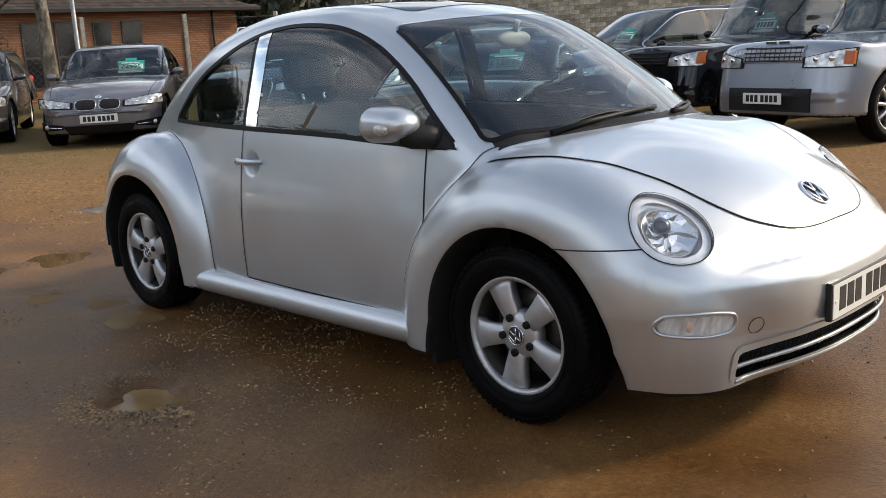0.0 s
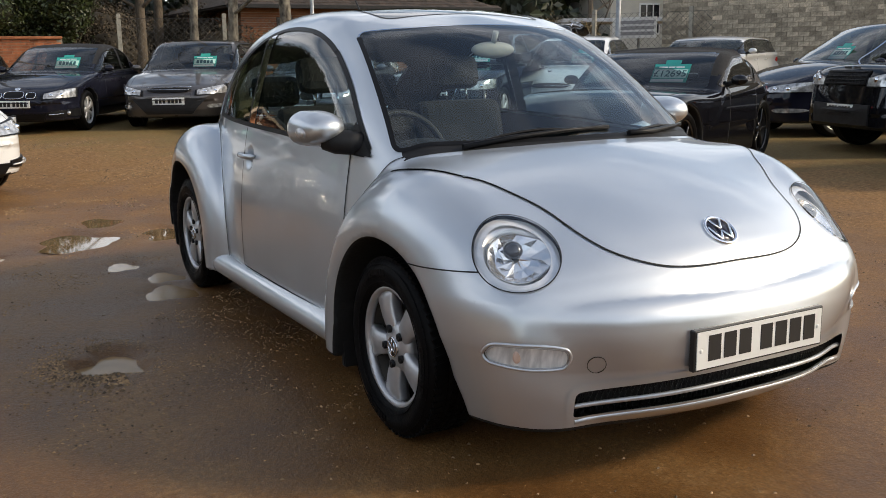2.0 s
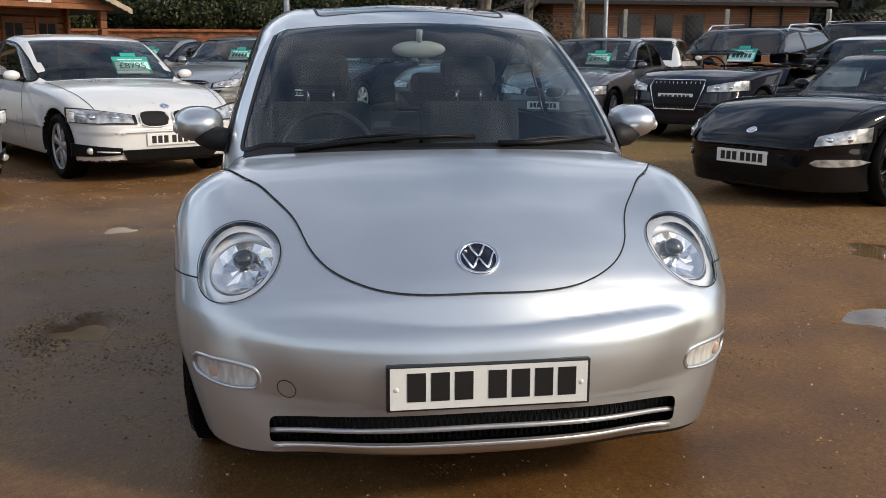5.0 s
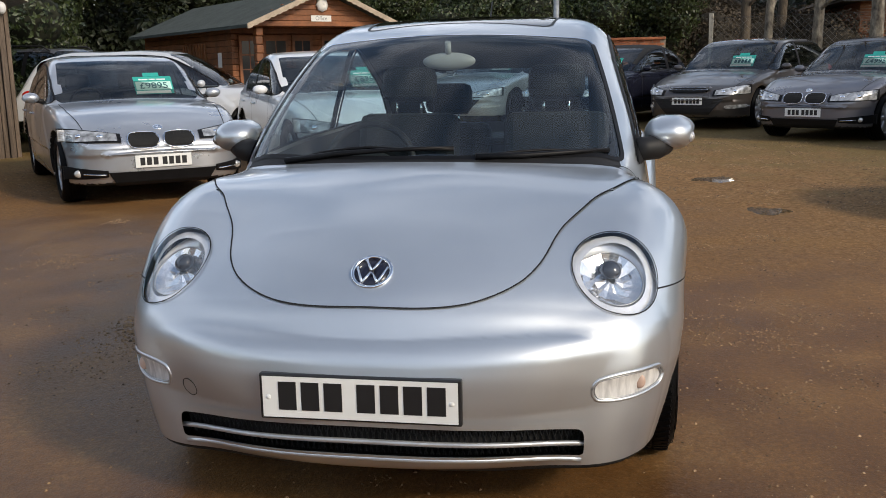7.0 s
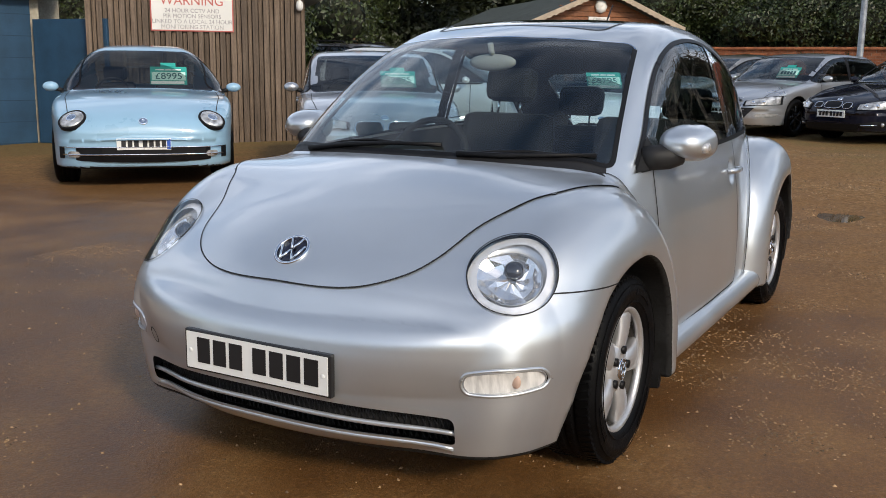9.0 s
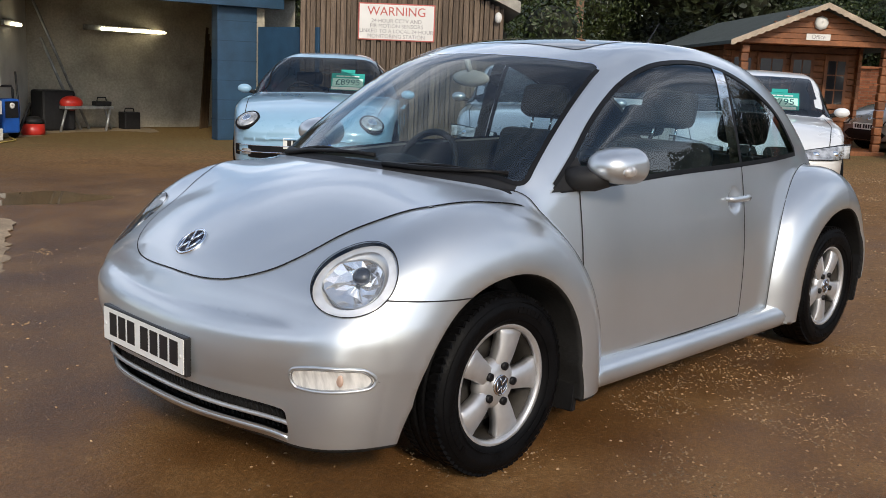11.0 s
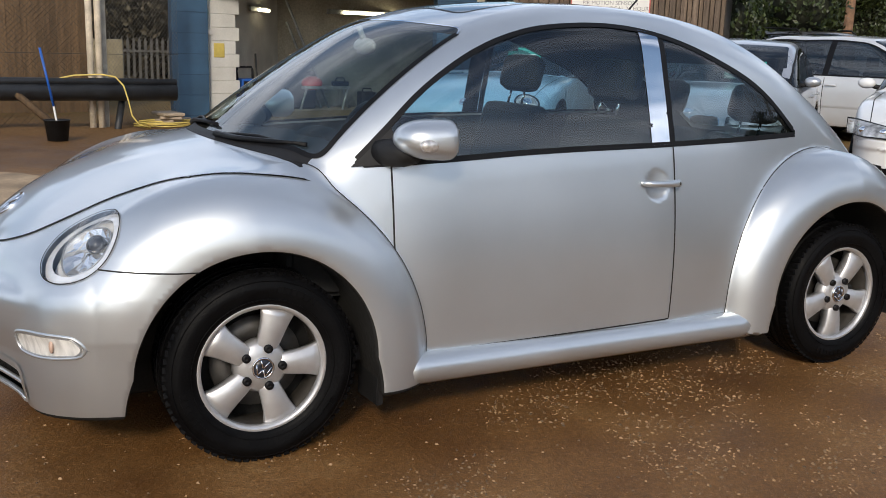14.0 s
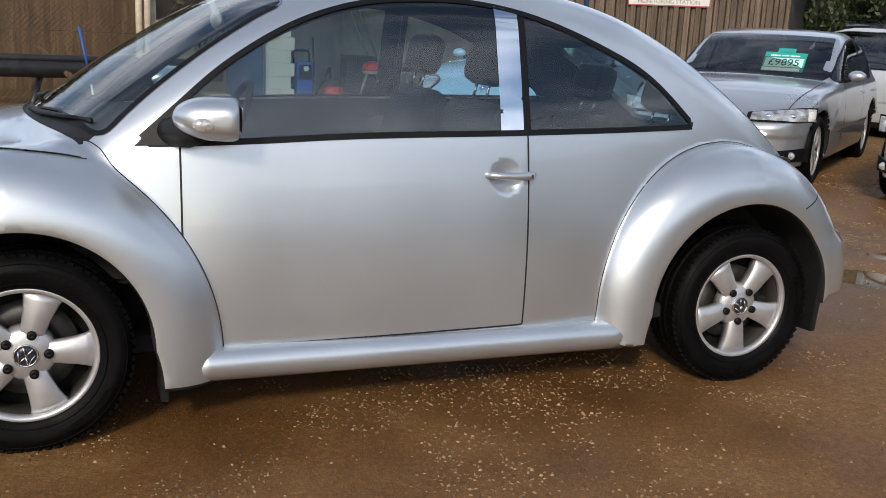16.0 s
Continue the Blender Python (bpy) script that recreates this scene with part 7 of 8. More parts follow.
        tube(bm, fronts([(yy, zz) for yy, zz in ((-0.30, nz - 0.40), (0.30, nz - 0.40), (0.40, nz - 0.10), (0.38, nz - 0.02), (-0.38, nz - 0.02), (-0.40, nz - 0.10))], 0.016), 0.011, 6, True)
        part("grille_surround", bm, CHROME, g)
        for i in range(11):
            bm = bmesh.new()
            yy = -0.33 + 0.66 * i / 10
            tube(bm, [front(yy * 0.85, nz - 0.38, 0.018), front(yy, nz - 0.04, 0.018)], 0.006, 4)
            part("grille_slat", bm, CHROME, g)
        badge_z = None
    elif face == "beetle":
        g = patch("lower_grille", -0.80, 0.80, 0.275, 0.425, SEAL, 0.010, label="black lower grille strip", shape=lambda u, v: (u, v - 0.25 * (2 * u - 1) ** 2 * (1 - v) * -1))
        bm = bmesh.new()
        tube(bm, fronts([(yy, 0.352) for yy in np.linspace(-0.76, 0.76, 25)], 0.016), 0.007, 6)
        tube(bm, fronts([(yy, 0.425) for yy in np.linspace(-0.76, 0.76, 25)], 0.014), 0.005, 6)
        part("grille_trim", bm, CHROME, g)
        badge_z = nz - 0.06
    else:
        badge_z = nz - 0.02
    if face in ("kidney", "three"):
        patch("lower_grille", -0.50, 0.50, 0.215, 0.335, SEAL, 0.010, label="black lower intake", shape=lambda u, v: (0.5 + (u - 0.5) * (0.86 + 0.14 * v), v))
        for s in (1, -1):
            duct = patch("air_duct", s * 0.50, s * (W / 2 - 0.07), 0.26, 0.385, SEAL, 0.010, shape=lambda u, v: (u, 0.5 + (v - 0.5) * (0.45 + 0.55 * u)))
            q = front(s * 0.73, 0.325, 0.008)
            bm = bmesh.new()
            tube(bm, fronts([(s * yy, 0.318 + 0.03 * (yy - 0.5)) for yy in (0.52, 0.58, 0.64, 0.69)], 0.016), 0.008, 6)
            part("duct_strip", bm, CHROME if paint is not WHITE_PAINT else paint, duct)
            bm = bmesh.new()
            ball(bm, q, (0.02, 0.045, 0.035), 12, 8)
            part("fog_lamp", bm, HEAD_HOUSE, duct, "round fog lamp")
    if face in ("bar", "plain", "beetle"):
        for s in (1, -1):
            y0, y1, z0, z1 = (0.60, 0.72, 0.33, 0.385) if face == "beetle" else (0.60, W / 2 - 0.09, 0.36, 0.42)
            patch("fog_lamp", s * y0, s * y1, z0, z1, HEAD_HOUSE, 0.010, shape=oval)
    if face == "plain":
        patch("lower_grille", -0.50, 0.50, 0.24, 0.44, SEAL, 0.010, label="black front intake", shape=oval)
    if badge_z:
        q = front(0, badge_z)
        nn = Vector(facing(form, np.array([tuple(q)]))[0])
        mm = Matrix.Translation(q) @ nn.to_track_quat("Y", "Z").to_matrix().to_4x4()
        bm = bmesh.new()
        lathe(bm, [(0.001, 0.010), (0.034, 0.008), (0.046, 0.004), (0.046, -0.01), (0.001, -0.01)], 24, mm)
        part("badge", bm, CHROME, car, "small round badge")
    q = front(0, S["plate_z"])
    plate_on(car, q + Vector((0.015, 0, 0)), 0, blue)
    # wheels
    alloy = alloy or ALLOY
    for wx in (xa, xr):
        for s in (1, -1):
            wheel("wheel", car, Matrix.Translation((wx, s * (W / 2 - 0.160), S["r"])) @ pose(0, 0, 0, 0, 11 * s + 20 * wx, 0 if s > 0 else 180) , S["r"], 0.225, S["r"] * S.get("rimk", 0.70), S["spokes"], alloy, S.get("spoke_w", 0.42), detail=False)
    # mirrors, handles, rear lamps
    for s in (1, -1):
        mp = side_at(w0 - 0.42, S["belt"] + 0.04, s)
        bm = bmesh.new()
        ball(bm, mp + Vector((0.02, s * 0.115, 0.05)), (0.060, 0.088, 0.055), 16, 10)
        mir = part("door_mirror", bm, S.get("mirror", paint), car)
        bm = bmesh.new()
        tube(bm, [mp - Vector((0, s * 0.03, 0)), mp + Vector((0.01, s * 0.08, 0.03))], 0.025, 8)
        part("mirror_arm", bm, BLACK_PLASTIC, mir)
        for hx in ((w1 - 0.50,) if g1 > -1.0 else (w1 - 0.50, w1 - 1.35)):
            bm = bmesh.new()
            tube(bm, [side_at(hx + d, S["belt"] - 0.10, s, o) for d, o in ((0.09, 0.0), (0.07, 0.02), (-0.07, 0.02), (-0.09, 0.0))], 0.012, 6)
            part("door_handle", bm, paint, car)
        bm = bmesh.new()
        q = side_at(-xf + 0.22, S["tail"] - 0.10, s)
        ball(bm, q + Vector((-0.04, -s * 0.04, 0)), (0.14, 0.07, 0.08), 14, 8)
        part("tail_lamp", bm, RED_LENS, car)
        if S["rails"]:
            bm = bmesh.new()
            tube(bm, [(xx, s * W * 0.34, float(roof(np.array([xx + 0.02]))[0]) + o - 0.05) for xx, o in ((w1 - 0.15, 0.0), (w1 - 0.3, 0.075), (w1 - 1.0, 0.085), (r1 + 0.2, 0.08), (r1 - 0.1, 0.02))], 0.016, 6)
            part("roof_rail", bm, S.get("rail_mat", CHROME), car, "roof rail")
    # inside
    bm = bmesh.new()
    box(bm, w0 - 0.62, w0 + 0.05, -W / 2 + 0.14, W / 2 - 0.14, 0.45, S["cowl"] - 0.06, 0.03)
    part("dashboard", bm, SHADOW_GREY, car)
    bm = bmesh.new()
    box(bm, g1, w0, -W / 2 + 0.16, W / 2 - 0.16, 0.30, 0.42)
    part("cabin_floor", bm, SHADOW_GREY, car)
    for sx, lift in ((w1 - 0.55, 0.0), (w1 - 1.35, -0.02)):
        for s in (1, -1):
            bm = bmesh.new()
            box(bm, sx - 0.1, sx + 0.04, s * 0.36 - 0.23, s * 0.36 + 0.23, 0.4, min(H - 0.42, 1.02), 0.04)
            box(bm, sx - 0.12, sx - 0.02, s * 0.36 - 0.13, s * 0.36 + 0.13, min(H - 0.42, 1.02) + 0.03, min(H - 0.20, 1.22), 0.04)
            part("car_seat", bm, SHADOW_GREY, car)
    bm = bmesh.new()
    tube(bm, [(w0 - 0.72 + 0.07 * math.sin(t2), -0.36 + 0.18 * math.cos(t2), S["cowl"] - 0.06 + 0.16 * math.sin(t2)) for t2 in np.linspace(0, 2 * math.pi, 20)[:-1]], 0.014, 6, True)
    part("steering_wheel", bm, BLACK_PLASTIC, car)
    if price is not None:
        lean_m = math.degrees(math.atan2(w0 - w1, H - S["cowl"]))
        cm = car.matrix_basis @ Matrix.Translation((w0 - 0.17, price_y, S["cowl"] + 0.03)) @ pose(0, 0, 0, 0, 0, 90) @ pose(0, 0, 0, -lean_m * 0.72, 0, 0)
        price_board(cm, price)
    return car


WHITE_PAINT = car_paint("white_paint", (0.78, 0.78, 0.77), 0.0, 0.3)
SILVER_GREY = car_paint("light_silver_paint", (0.50, 0.515, 0.54), 0.7, 0.30)
SKY_BLUE = car_paint("pale_blue_paint", (0.30, 0.50, 0.66), 0.0, 0.3)
BROWN_GREY = car_paint("brown_grey_paint", (0.075, 0.066, 0.062), 0.4, 0.3)
STEEL_GREY = car_paint("steel_grey_paint", (0.16, 0.16, 0.18), 0.5, 0.3)
BLUE_GREY = car_paint("blue_silver_paint", (0.31, 0.325, 0.37), 0.6, 0.3)
NAVY = car_paint("navy_paint", (0.010, 0.011, 0.020), 0.1, 0.3)
BLACK_PAINT = car_paint("black_paint", (0.006, 0.006, 0.008), 0.0, 0.25)
LIGHT_SILVER = car_paint("bright_silver_paint", (0.66, 0.67, 0.68), 0.2, 0.32)
for dark_paint in (BLACK_PAINT, NAVY):
    dark_paint.node_tree.nodes["Principled BSDF"].inputs["Coat Weight"].default_value = 0.85
    dark_paint.node_tree.nodes["Principled BSDF"].inputs["Specular IOR Level"].default_value = 0.0
GREEN_DARK = car_paint("dark_green_paint", (0.03, 0.05, 0.05), 0.2, 0.3)
PALE_GREY = car_paint("pale_gold_grey_paint", (0.33, 0.32, 0.31), 0.5, 0.3)
BLACK_CLOTH = mat("black_roof_cloth", (0.012, 0.012, 0.013), 0.9, vary=0.2, scale=30, bump=0.2, bump_scale=200)
BLACK_ALLOY = mat("black_alloy", (0.02, 0.02, 0.022), 0.25, 0.5, vary=0.1, coat=0.6)

SALOON = dict(L=4.62, W=1.81, H=1.43, base=2.81, over=0.78, n=4.0, nose_z=0.71, hood=0.84, plate_z=0.42, lamp=(0.575, 0.70, 0.38, 0.86), sweep=0.30)
ESTATE = dict(L=4.80, W=1.88, H=1.48, base=2.85, over=0.93, face="bar", estate=True, roof1=-1.7, glass1=-2.25, deck=1.0, tail=0.98, nose_z=0.70, ws0=0.98, ws1=0.10)
SUV = dict(L=4.8, W=1.95, H=1.80, base=2.75, over=0.85, face="suv", estate=True, roof1=-1.85, glass1=-2.28, deck=1.12, tail=1.08, nose_z=1.04, hood=1.08, belt=1.10, cowl=1.15, ws0=0.72, ws1=0.15,
           r=0.38, n=6.0, clear=0.30, tw=0.20, lamp=(0.82, 0.99, 0.44, 0.86), sweep=0.0, plate_z=0.62, orange=True, spokes=9, spoke_w=0.3)

parked_car("white four-door saloon car with price card", WHITE_PAINT, (-5.35, -1.70), 31, SALOON, "£8795", True)
parked_car("silver four-door saloon car parked by the boarded wall", SILVER_GREY, (-4.12, -3.58), 38, dict(SALOON, lamp=(0.61, 0.715, 0.40, 0.86), sweep=0.2), "£9895")
parked_car("pale blue rounded two-door car by the workshop", SKY_BLUE, (-2.80, -5.62), 46, dict(L=4.28, W=1.93, H=1.48, tw=0.50, round=0.20, base=2.54, over=0.86, face="beetle", nose_z=0.74, hood=0.86, cowl=0.99, ws0=0.72, ws1=0.10, roof1=-0.7, glass1=-1.75, deck=0.95, tail=0.85, n=3.8,
           lamp=(0.565, 0.82, 0.57, 0.79), r=0.335, plate_z=0.455, rimk=0.68), "£8995", True)
parked_car("brown-grey estate car with price card", BROWN_GREY, (-12.1, 1.80), -28, ESTATE, "")
parked_car("steel grey four-door saloon car with price card", STEEL_GREY, (-10.0, 3.25), -36, dict(SALOON, L=4.84, W=1.85, H=1.46, base=2.89), "£4995")
parked_car("dark blue convertible car with black fabric roof", NAVY, (-12.6, -0.50), -30, dict(L=4.63, W=1.76, H=1.42, base=2.675, over=0.97, face="three", roofpaint=BLACK_CLOTH, glass1=-1.35, nose_z=0.68), "")
parked_car("silver hatchback car by the brick wall", SILVER_GREY, (-12.9, -2.35), -20, dict(L=4.70, W=1.81, H=1.44, base=2.76, over=1.02, face="bar", estate=True, roof1=-1.1, glass1=-2.0, deck=1.0, tail=0.95, nose_z=0.68, ws0=0.95), "", alloy=BLACK_ALLOY)
parked_car("pale grey coupe parked by the brick wall", PALE_GREY, (-14.6, -4.35), -25, dict(L=4.6, W=1.80, H=1.40, base=2.72, over=0.83, face="plain", nose_z=0.64, sweep=0.3), "")
parked_car("dark green saloon car behind other cars", GREEN_DARK, (-17.2, -5.2), -40, dict(SALOON, face="plain"), "", detail=False)
parked_car("black two-seat sports car with folded-up fabric roof", BLACK_PAINT, (-3.32, 3.28), -64, dict(L=4.25, W=1.85, H=1.31, base=2.55, over=0.92, face="plain", roofpaint=BLACK_CLOTH, nose_z=0.64, hood=0.80, belt=0.86, cowl=0.90, ws0=0.38, ws1=-0.28, roof1=-0.72, glass1=-1.35,
           deck=0.93, tail=0.88, n=3.2, clear=0.14, r=0.345, rimk=0.76, spokes=5, spoke_w=0.2, lamp=(0.52, 0.64, 0.62, 0.85), sweep=0.9, plate_z=0.40), "£12695", alloy=BLACK_ALLOY)
parked_car("dark navy people carrier with sloping nose", NAVY, (-6.4, 9.0), -104, dict(L=4.77, W=1.88, H=1.66, base=2.85, over=0.95, face="bar", estate=True, roof1=-1.7, glass1=-2.28, deck=1.08, tail=1.05, nose_z=0.76, hood=0.90, belt=0.98, cowl=1.08, ws0=1.22, ws1=0.22, sweep=0.6, trim=CHROME), "")
parked_car("black off-road car with mesh grille", BLACK_PAINT, (-3.95, 8.02), -108, dict(SUV, plate_z=0.54), "")
parked_car("silver boxy off-road car with black lower bumper", BLUE_GREY, (-1.60, 6.80), -106, dict(SUV, H=1.88, L=4.83, base=2.885, nose_z=1.08, plate_z=0.50, slat=DARK_METAL, grille_mat=BLUE_GREY), "")
parked_car("black estate car with tall framed grille and roof rails", NAVY, (-8.5, 4.75), -48, dict(ESTATE, L=4.63, W=1.88, H=1.62, base=2.81, face="shield", nose_z=0.86, hood=0.96, belt=1.0, cowl=1.06, lamp=(0.70, 0.83, 0.45, 0.84), r=0.36, rails=True, plate_z=0.62, clear=0.24), "")
parked_car("white hatchback car behind the sports car", WHITE_PAINT, (-9.2, 7.4), -50, dict(L=3.9, W=1.70, H=1.50, base=2.45, over=0.80, face="bar", estate=True, roof1=-1.4, glass1=-1.85, ws0=0.85, nose_z=0.72, hood=0.88, cowl=1.0), "", detail=False)
parked_car("black off-road car by the wire fence", BLACK_PAINT, (-13.2, 9.4), -50, dict(SUV, rails=True), None, detail=False)
parked_car("pale silver hatchback car", LIGHT_SILVER, (-10.2, 11.0), -62, dict(SUV, H=1.5), None, detail=False)
parked_car("silver estate car behind the saloon cars", LIGHT_SILVER, (-10.66, -4.03), 100, dict(ESTATE, L=4.5, base=2.65, H=1.52, hood=0.92, nose_z=0.76), None)
parked_car("dark estate car with roof rails by the hedge", STEEL_GREY, (-12.1, -6.9), 84, dict(ESTATE, H=1.66, rails=True, rail_mat=BLACK_PLASTIC), None, detail=False)
parked_car("white hatchback car behind the birch tree", WHITE_PAINT, (-19.5, 9.0), 150, dict(L=3.9, W=1.70, H=1.46, base=2.45, over=0.80, face="bar", estate=True, roof1=-1.4, glass1=-1.85, ws0=0.85), None, detail=False)


# ---------- trees, hedges and poles
BARK = mat("birch_bark", (0.30, 0.26, 0.20), 0.9, dark=(0.045, 0.035, 0.026), scale=7, fine=0.6, bump=0.4, bump_scale=25, stretch=(1, 1, 0.5))
BARK_DARK = mat("dark_bark", (0.11, 0.085, 0.06), 0.95, vary=0.4, scale=9, fine=0.5, bump=0.4, bump_scale=25, stretch=(1, 1, 0.4))
LEAF_IVY = mat("ivy_leaf", (0.038, 0.049, 0.013), 0.45, vary=0.35, scale=3, random_by=0.6, dark=(0.028, 0.045, 0.012))
LEAF_DARK = mat("evergreen_leaf", (0.029, 0.037, 0.014), 0.55, vary=0.35, scale=1.5, random_by=0.5, dark=(0.016, 0.024, 0.010))


def branches(bm, base, way, length, radius, depth, r, sides=6, spread=0.7):
    """A limb that bends, thins and forks."""
    pts, rads, p, d = [Vector(base)], [radius], Vector(base), Vector(way).normalized()
    n = 5
    for k in range(n):
        d = (d + Vector((r.uniform(-1, 1), r.uniform(-1, 1), r.uniform(-0.3, 0.6))) * 0.16).normalized()
        p = p + d * length / n
        pts.append(p.copy())
        rads.append(radius * (1 - 0.62 * (k + 1) / n))
    tube(bm, pts, rads, sides, False, False)
    if depth:
        for k in range(3 if depth > 1 else 4):
            i = r.randint(2, n)
            q = (d + Vector((r.uniform(-1, 1), r.uniform(-1, 1), r.uniform(-0.2, 0.8))) * spread).normalized()
            branches(bm, pts[i], q, length * r.uniform(0.45, 0.7), rads[i] * 0.7, depth - 1, r, max(3, sides - 1), spread)


def bare_tree(at, tall, thick, seed, bark, label):
    r = random.Random(seed)
    tree = thing("tree", Matrix.Translation((at[0], at[1], float(ground_z(*at)) - 0.05)), label, "tree", "bare trees")
    bm = bmesh.new()
    pts, p = [], Vector((0, 0, 0))
    lean = Vector((r.uniform(-0.06, 0.06), r.uniform(-0.06, 0.06), 1))
    n = 9
    for k in range(n + 1):
        pts.append(p.copy())
        p = p + (lean + Vector((r.uniform(-0.05, 0.05), r.uniform(-0.05, 0.05), 0))) * tall * 0.75 / n
    tube(bm, pts, [thick * (1.25 if k == 0 else 1 - 0.55 * k / n) for k in range(n + 1)], 12, False, False)
    part("trunk", bm, bark, tree, "mottled bare trunk")
    bm = bmesh.new()
    for k in range(9):
        i = r.randint(3, n)
        a = r.uniform(0, 6.28)
        branches(bm, pts[i], (math.cos(a), math.sin(a), r.uniform(0.1, 0.9)), tall * r.uniform(0.22, 0.4), thick * 0.33, 3, r)
    part("crown", bm, bark, tree, "bare winter limbs and twigs")
    return tree


bare_tree((-18.0, 6.15), 8.5, 0.17, 3, BARK, "bare birch tree with pale mottled bark")
bare_tree((-17.8, 3.76), 8.0, 0.11, 5, BARK, "slim bare birch tree")
bare_tree((-18.6, 4.98), 8.5, 0.14, 8, BARK, "bare leaning birch tree")
bare_tree((-24.5, 4.2), 10, 0.16, 11, BARK_DARK, "dark bare tree behind the fence")
bare_tree((-30.0, 6.0), 11, 0.18, 14, BARK_DARK, "dark bare tree behind the fence")
bare_tree((-30.0, 2.0), 10, 0.18, 15, BARK_DARK, "dark bare tree behind the fence")
bare_tree((-21.0, 17.6), 7, 0.12, 21, BARK_DARK, "dark bare tree by the wire fence")


def foliage(name, blobs, count, size, material, label, category, seed, flat=0.0, twigs=0):
    """Many small leaves over the skin of uneven lumps; blobs: centre and radii."""
    r = np.random.RandomState(seed)
    vs, fs = [], []
    area = np.array([b[3] * b[4] + b[4] * b[5] + b[3] * b[5] for b in blobs])
    which = r.choice(len(blobs), count, p=area / area.sum())
    b = np.array(blobs)[which]
    d = r.normal(size=(count, 3))
    d /= np.linalg.norm(d, axis=1, keepdims=True)
    lump = 1 + 0.16 * np.sin(7 * d[:, 0] + b[:, 0]) * np.sin(6 * d[:, 1] + b[:, 1]) + 0.10 * np.sin(13 * d[:, 2] + 9 * d[:, 0])
    c = b[:, :3] + d * b[:, 3:6] * (lump * (1 - 0.35 * r.uniform(size=count) ** 2.2))[:, None]
    n = d + r.normal(size=(count, 3)) * 0.55
    n /= np.linalg.norm(n, axis=1, keepdims=True)
    u = np.cross(n, r.normal(size=(count, 3)))
    u /= np.linalg.norm(u, axis=1, keepdims=True) + 1e-9
    v = np.cross(n, u)
    s = size * r.uniform(0.6, 1.3, size=(count, 1))
    quad = np.stack([c - v * s, c + u * s * 0.6 + n * s * 0.12, c + v * s * 1.1, c - u * s * 0.6 + n * s * 0.12], 1)
    f = np.arange(count * 4).reshape(-1, 4)
    ob = raw(name, quad.reshape(-1, 3), f, material, None, smooth=False)
    return tagged(ob, label, category, kind="stuff")


def lumps(x0, x1, y0, y1, z0, z1, n, size, seed):
    r = random.Random(seed)
    return [(r.uniform(x0, x1), r.uniform(y0, y1), r.uniform(z0, z1), size * r.uniform(0.7, 1.3), size * r.uniform(0.7, 1.3), size * r.uniform(0.6, 1.1)) for _ in range(n)]


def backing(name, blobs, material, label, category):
    """Balls inside a hedge, coloured dark as its inner shade, so that no sky shows through its lower part."""
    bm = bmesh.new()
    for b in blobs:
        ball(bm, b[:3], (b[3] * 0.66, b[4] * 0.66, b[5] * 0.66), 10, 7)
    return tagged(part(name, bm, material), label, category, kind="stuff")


# near-black colour standing for the shade deep among leaves
SHADE_CORE = mat("hedge_shade", (0.020, 0.022, 0.010), 0.95, vary=0.4, scale=3)
ivy = lumps(-25.6, -24.4, -10, 2.5, 2.2, 3.4, 44, 0.85, 1) + lumps(-27.5, -25.5, -12, 2, 1.8, 3.2, 30, 1.3, 2)
backing("hedge_inside", ivy, SHADE_CORE, "shaded inside of the ivy hedge", "hedge")
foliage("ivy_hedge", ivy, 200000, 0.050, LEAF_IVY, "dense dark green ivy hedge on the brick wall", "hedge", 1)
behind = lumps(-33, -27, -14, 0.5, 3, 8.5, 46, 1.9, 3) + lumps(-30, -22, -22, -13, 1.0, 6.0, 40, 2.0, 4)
backing("wood_inside", behind, SHADE_CORE, "shaded inside of the wood", "wood")
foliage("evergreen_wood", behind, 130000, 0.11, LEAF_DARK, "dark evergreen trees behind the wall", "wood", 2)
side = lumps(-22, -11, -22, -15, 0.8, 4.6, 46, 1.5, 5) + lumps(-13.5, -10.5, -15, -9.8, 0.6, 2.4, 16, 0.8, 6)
backing("side_hedge_inside", side, SHADE_CORE, "shaded inside of the hedge", "hedge")
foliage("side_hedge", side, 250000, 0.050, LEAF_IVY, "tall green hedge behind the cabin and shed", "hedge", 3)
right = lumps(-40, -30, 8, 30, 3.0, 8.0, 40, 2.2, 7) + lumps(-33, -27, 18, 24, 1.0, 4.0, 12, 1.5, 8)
backing("far_wood_inside", right, SHADE_CORE, "shaded inside of far trees", "wood")
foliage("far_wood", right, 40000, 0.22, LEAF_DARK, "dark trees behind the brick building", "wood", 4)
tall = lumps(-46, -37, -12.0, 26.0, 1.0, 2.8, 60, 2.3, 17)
backing("tall_wood_inside", tall, SHADE_CORE, "shaded inside of the tall trees", "wood")
foliage("tall_wood", tall, 80000, 0.20, LEAF_DARK, "tall dark trees far behind the yard", "wood", 9)
shrub = lumps(-21.0, -17.8, 13.6, 16.0, 0.8, 2.0, 10, 0.7, 9)
foliage("wild_shrub", shrub, 14000, 0.04, mat("dry_leaf", (0.15, 0.11, 0.055), 0.7, random_by=0.4), "brown winter shrub by the wire fence", "shrub", 5)
far_scrub = lumps(-34, -26, -0.5, 8.0, 0.8, 2.2, 26, 1.2, 10) + lumps(-36, -30, -2.0, 8.5, 1.0, 2.7, 26, 1.6, 16)
# scrub core: shade between the twigs put in as a dark colour
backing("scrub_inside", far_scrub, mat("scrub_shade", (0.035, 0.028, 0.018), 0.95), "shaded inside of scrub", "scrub")
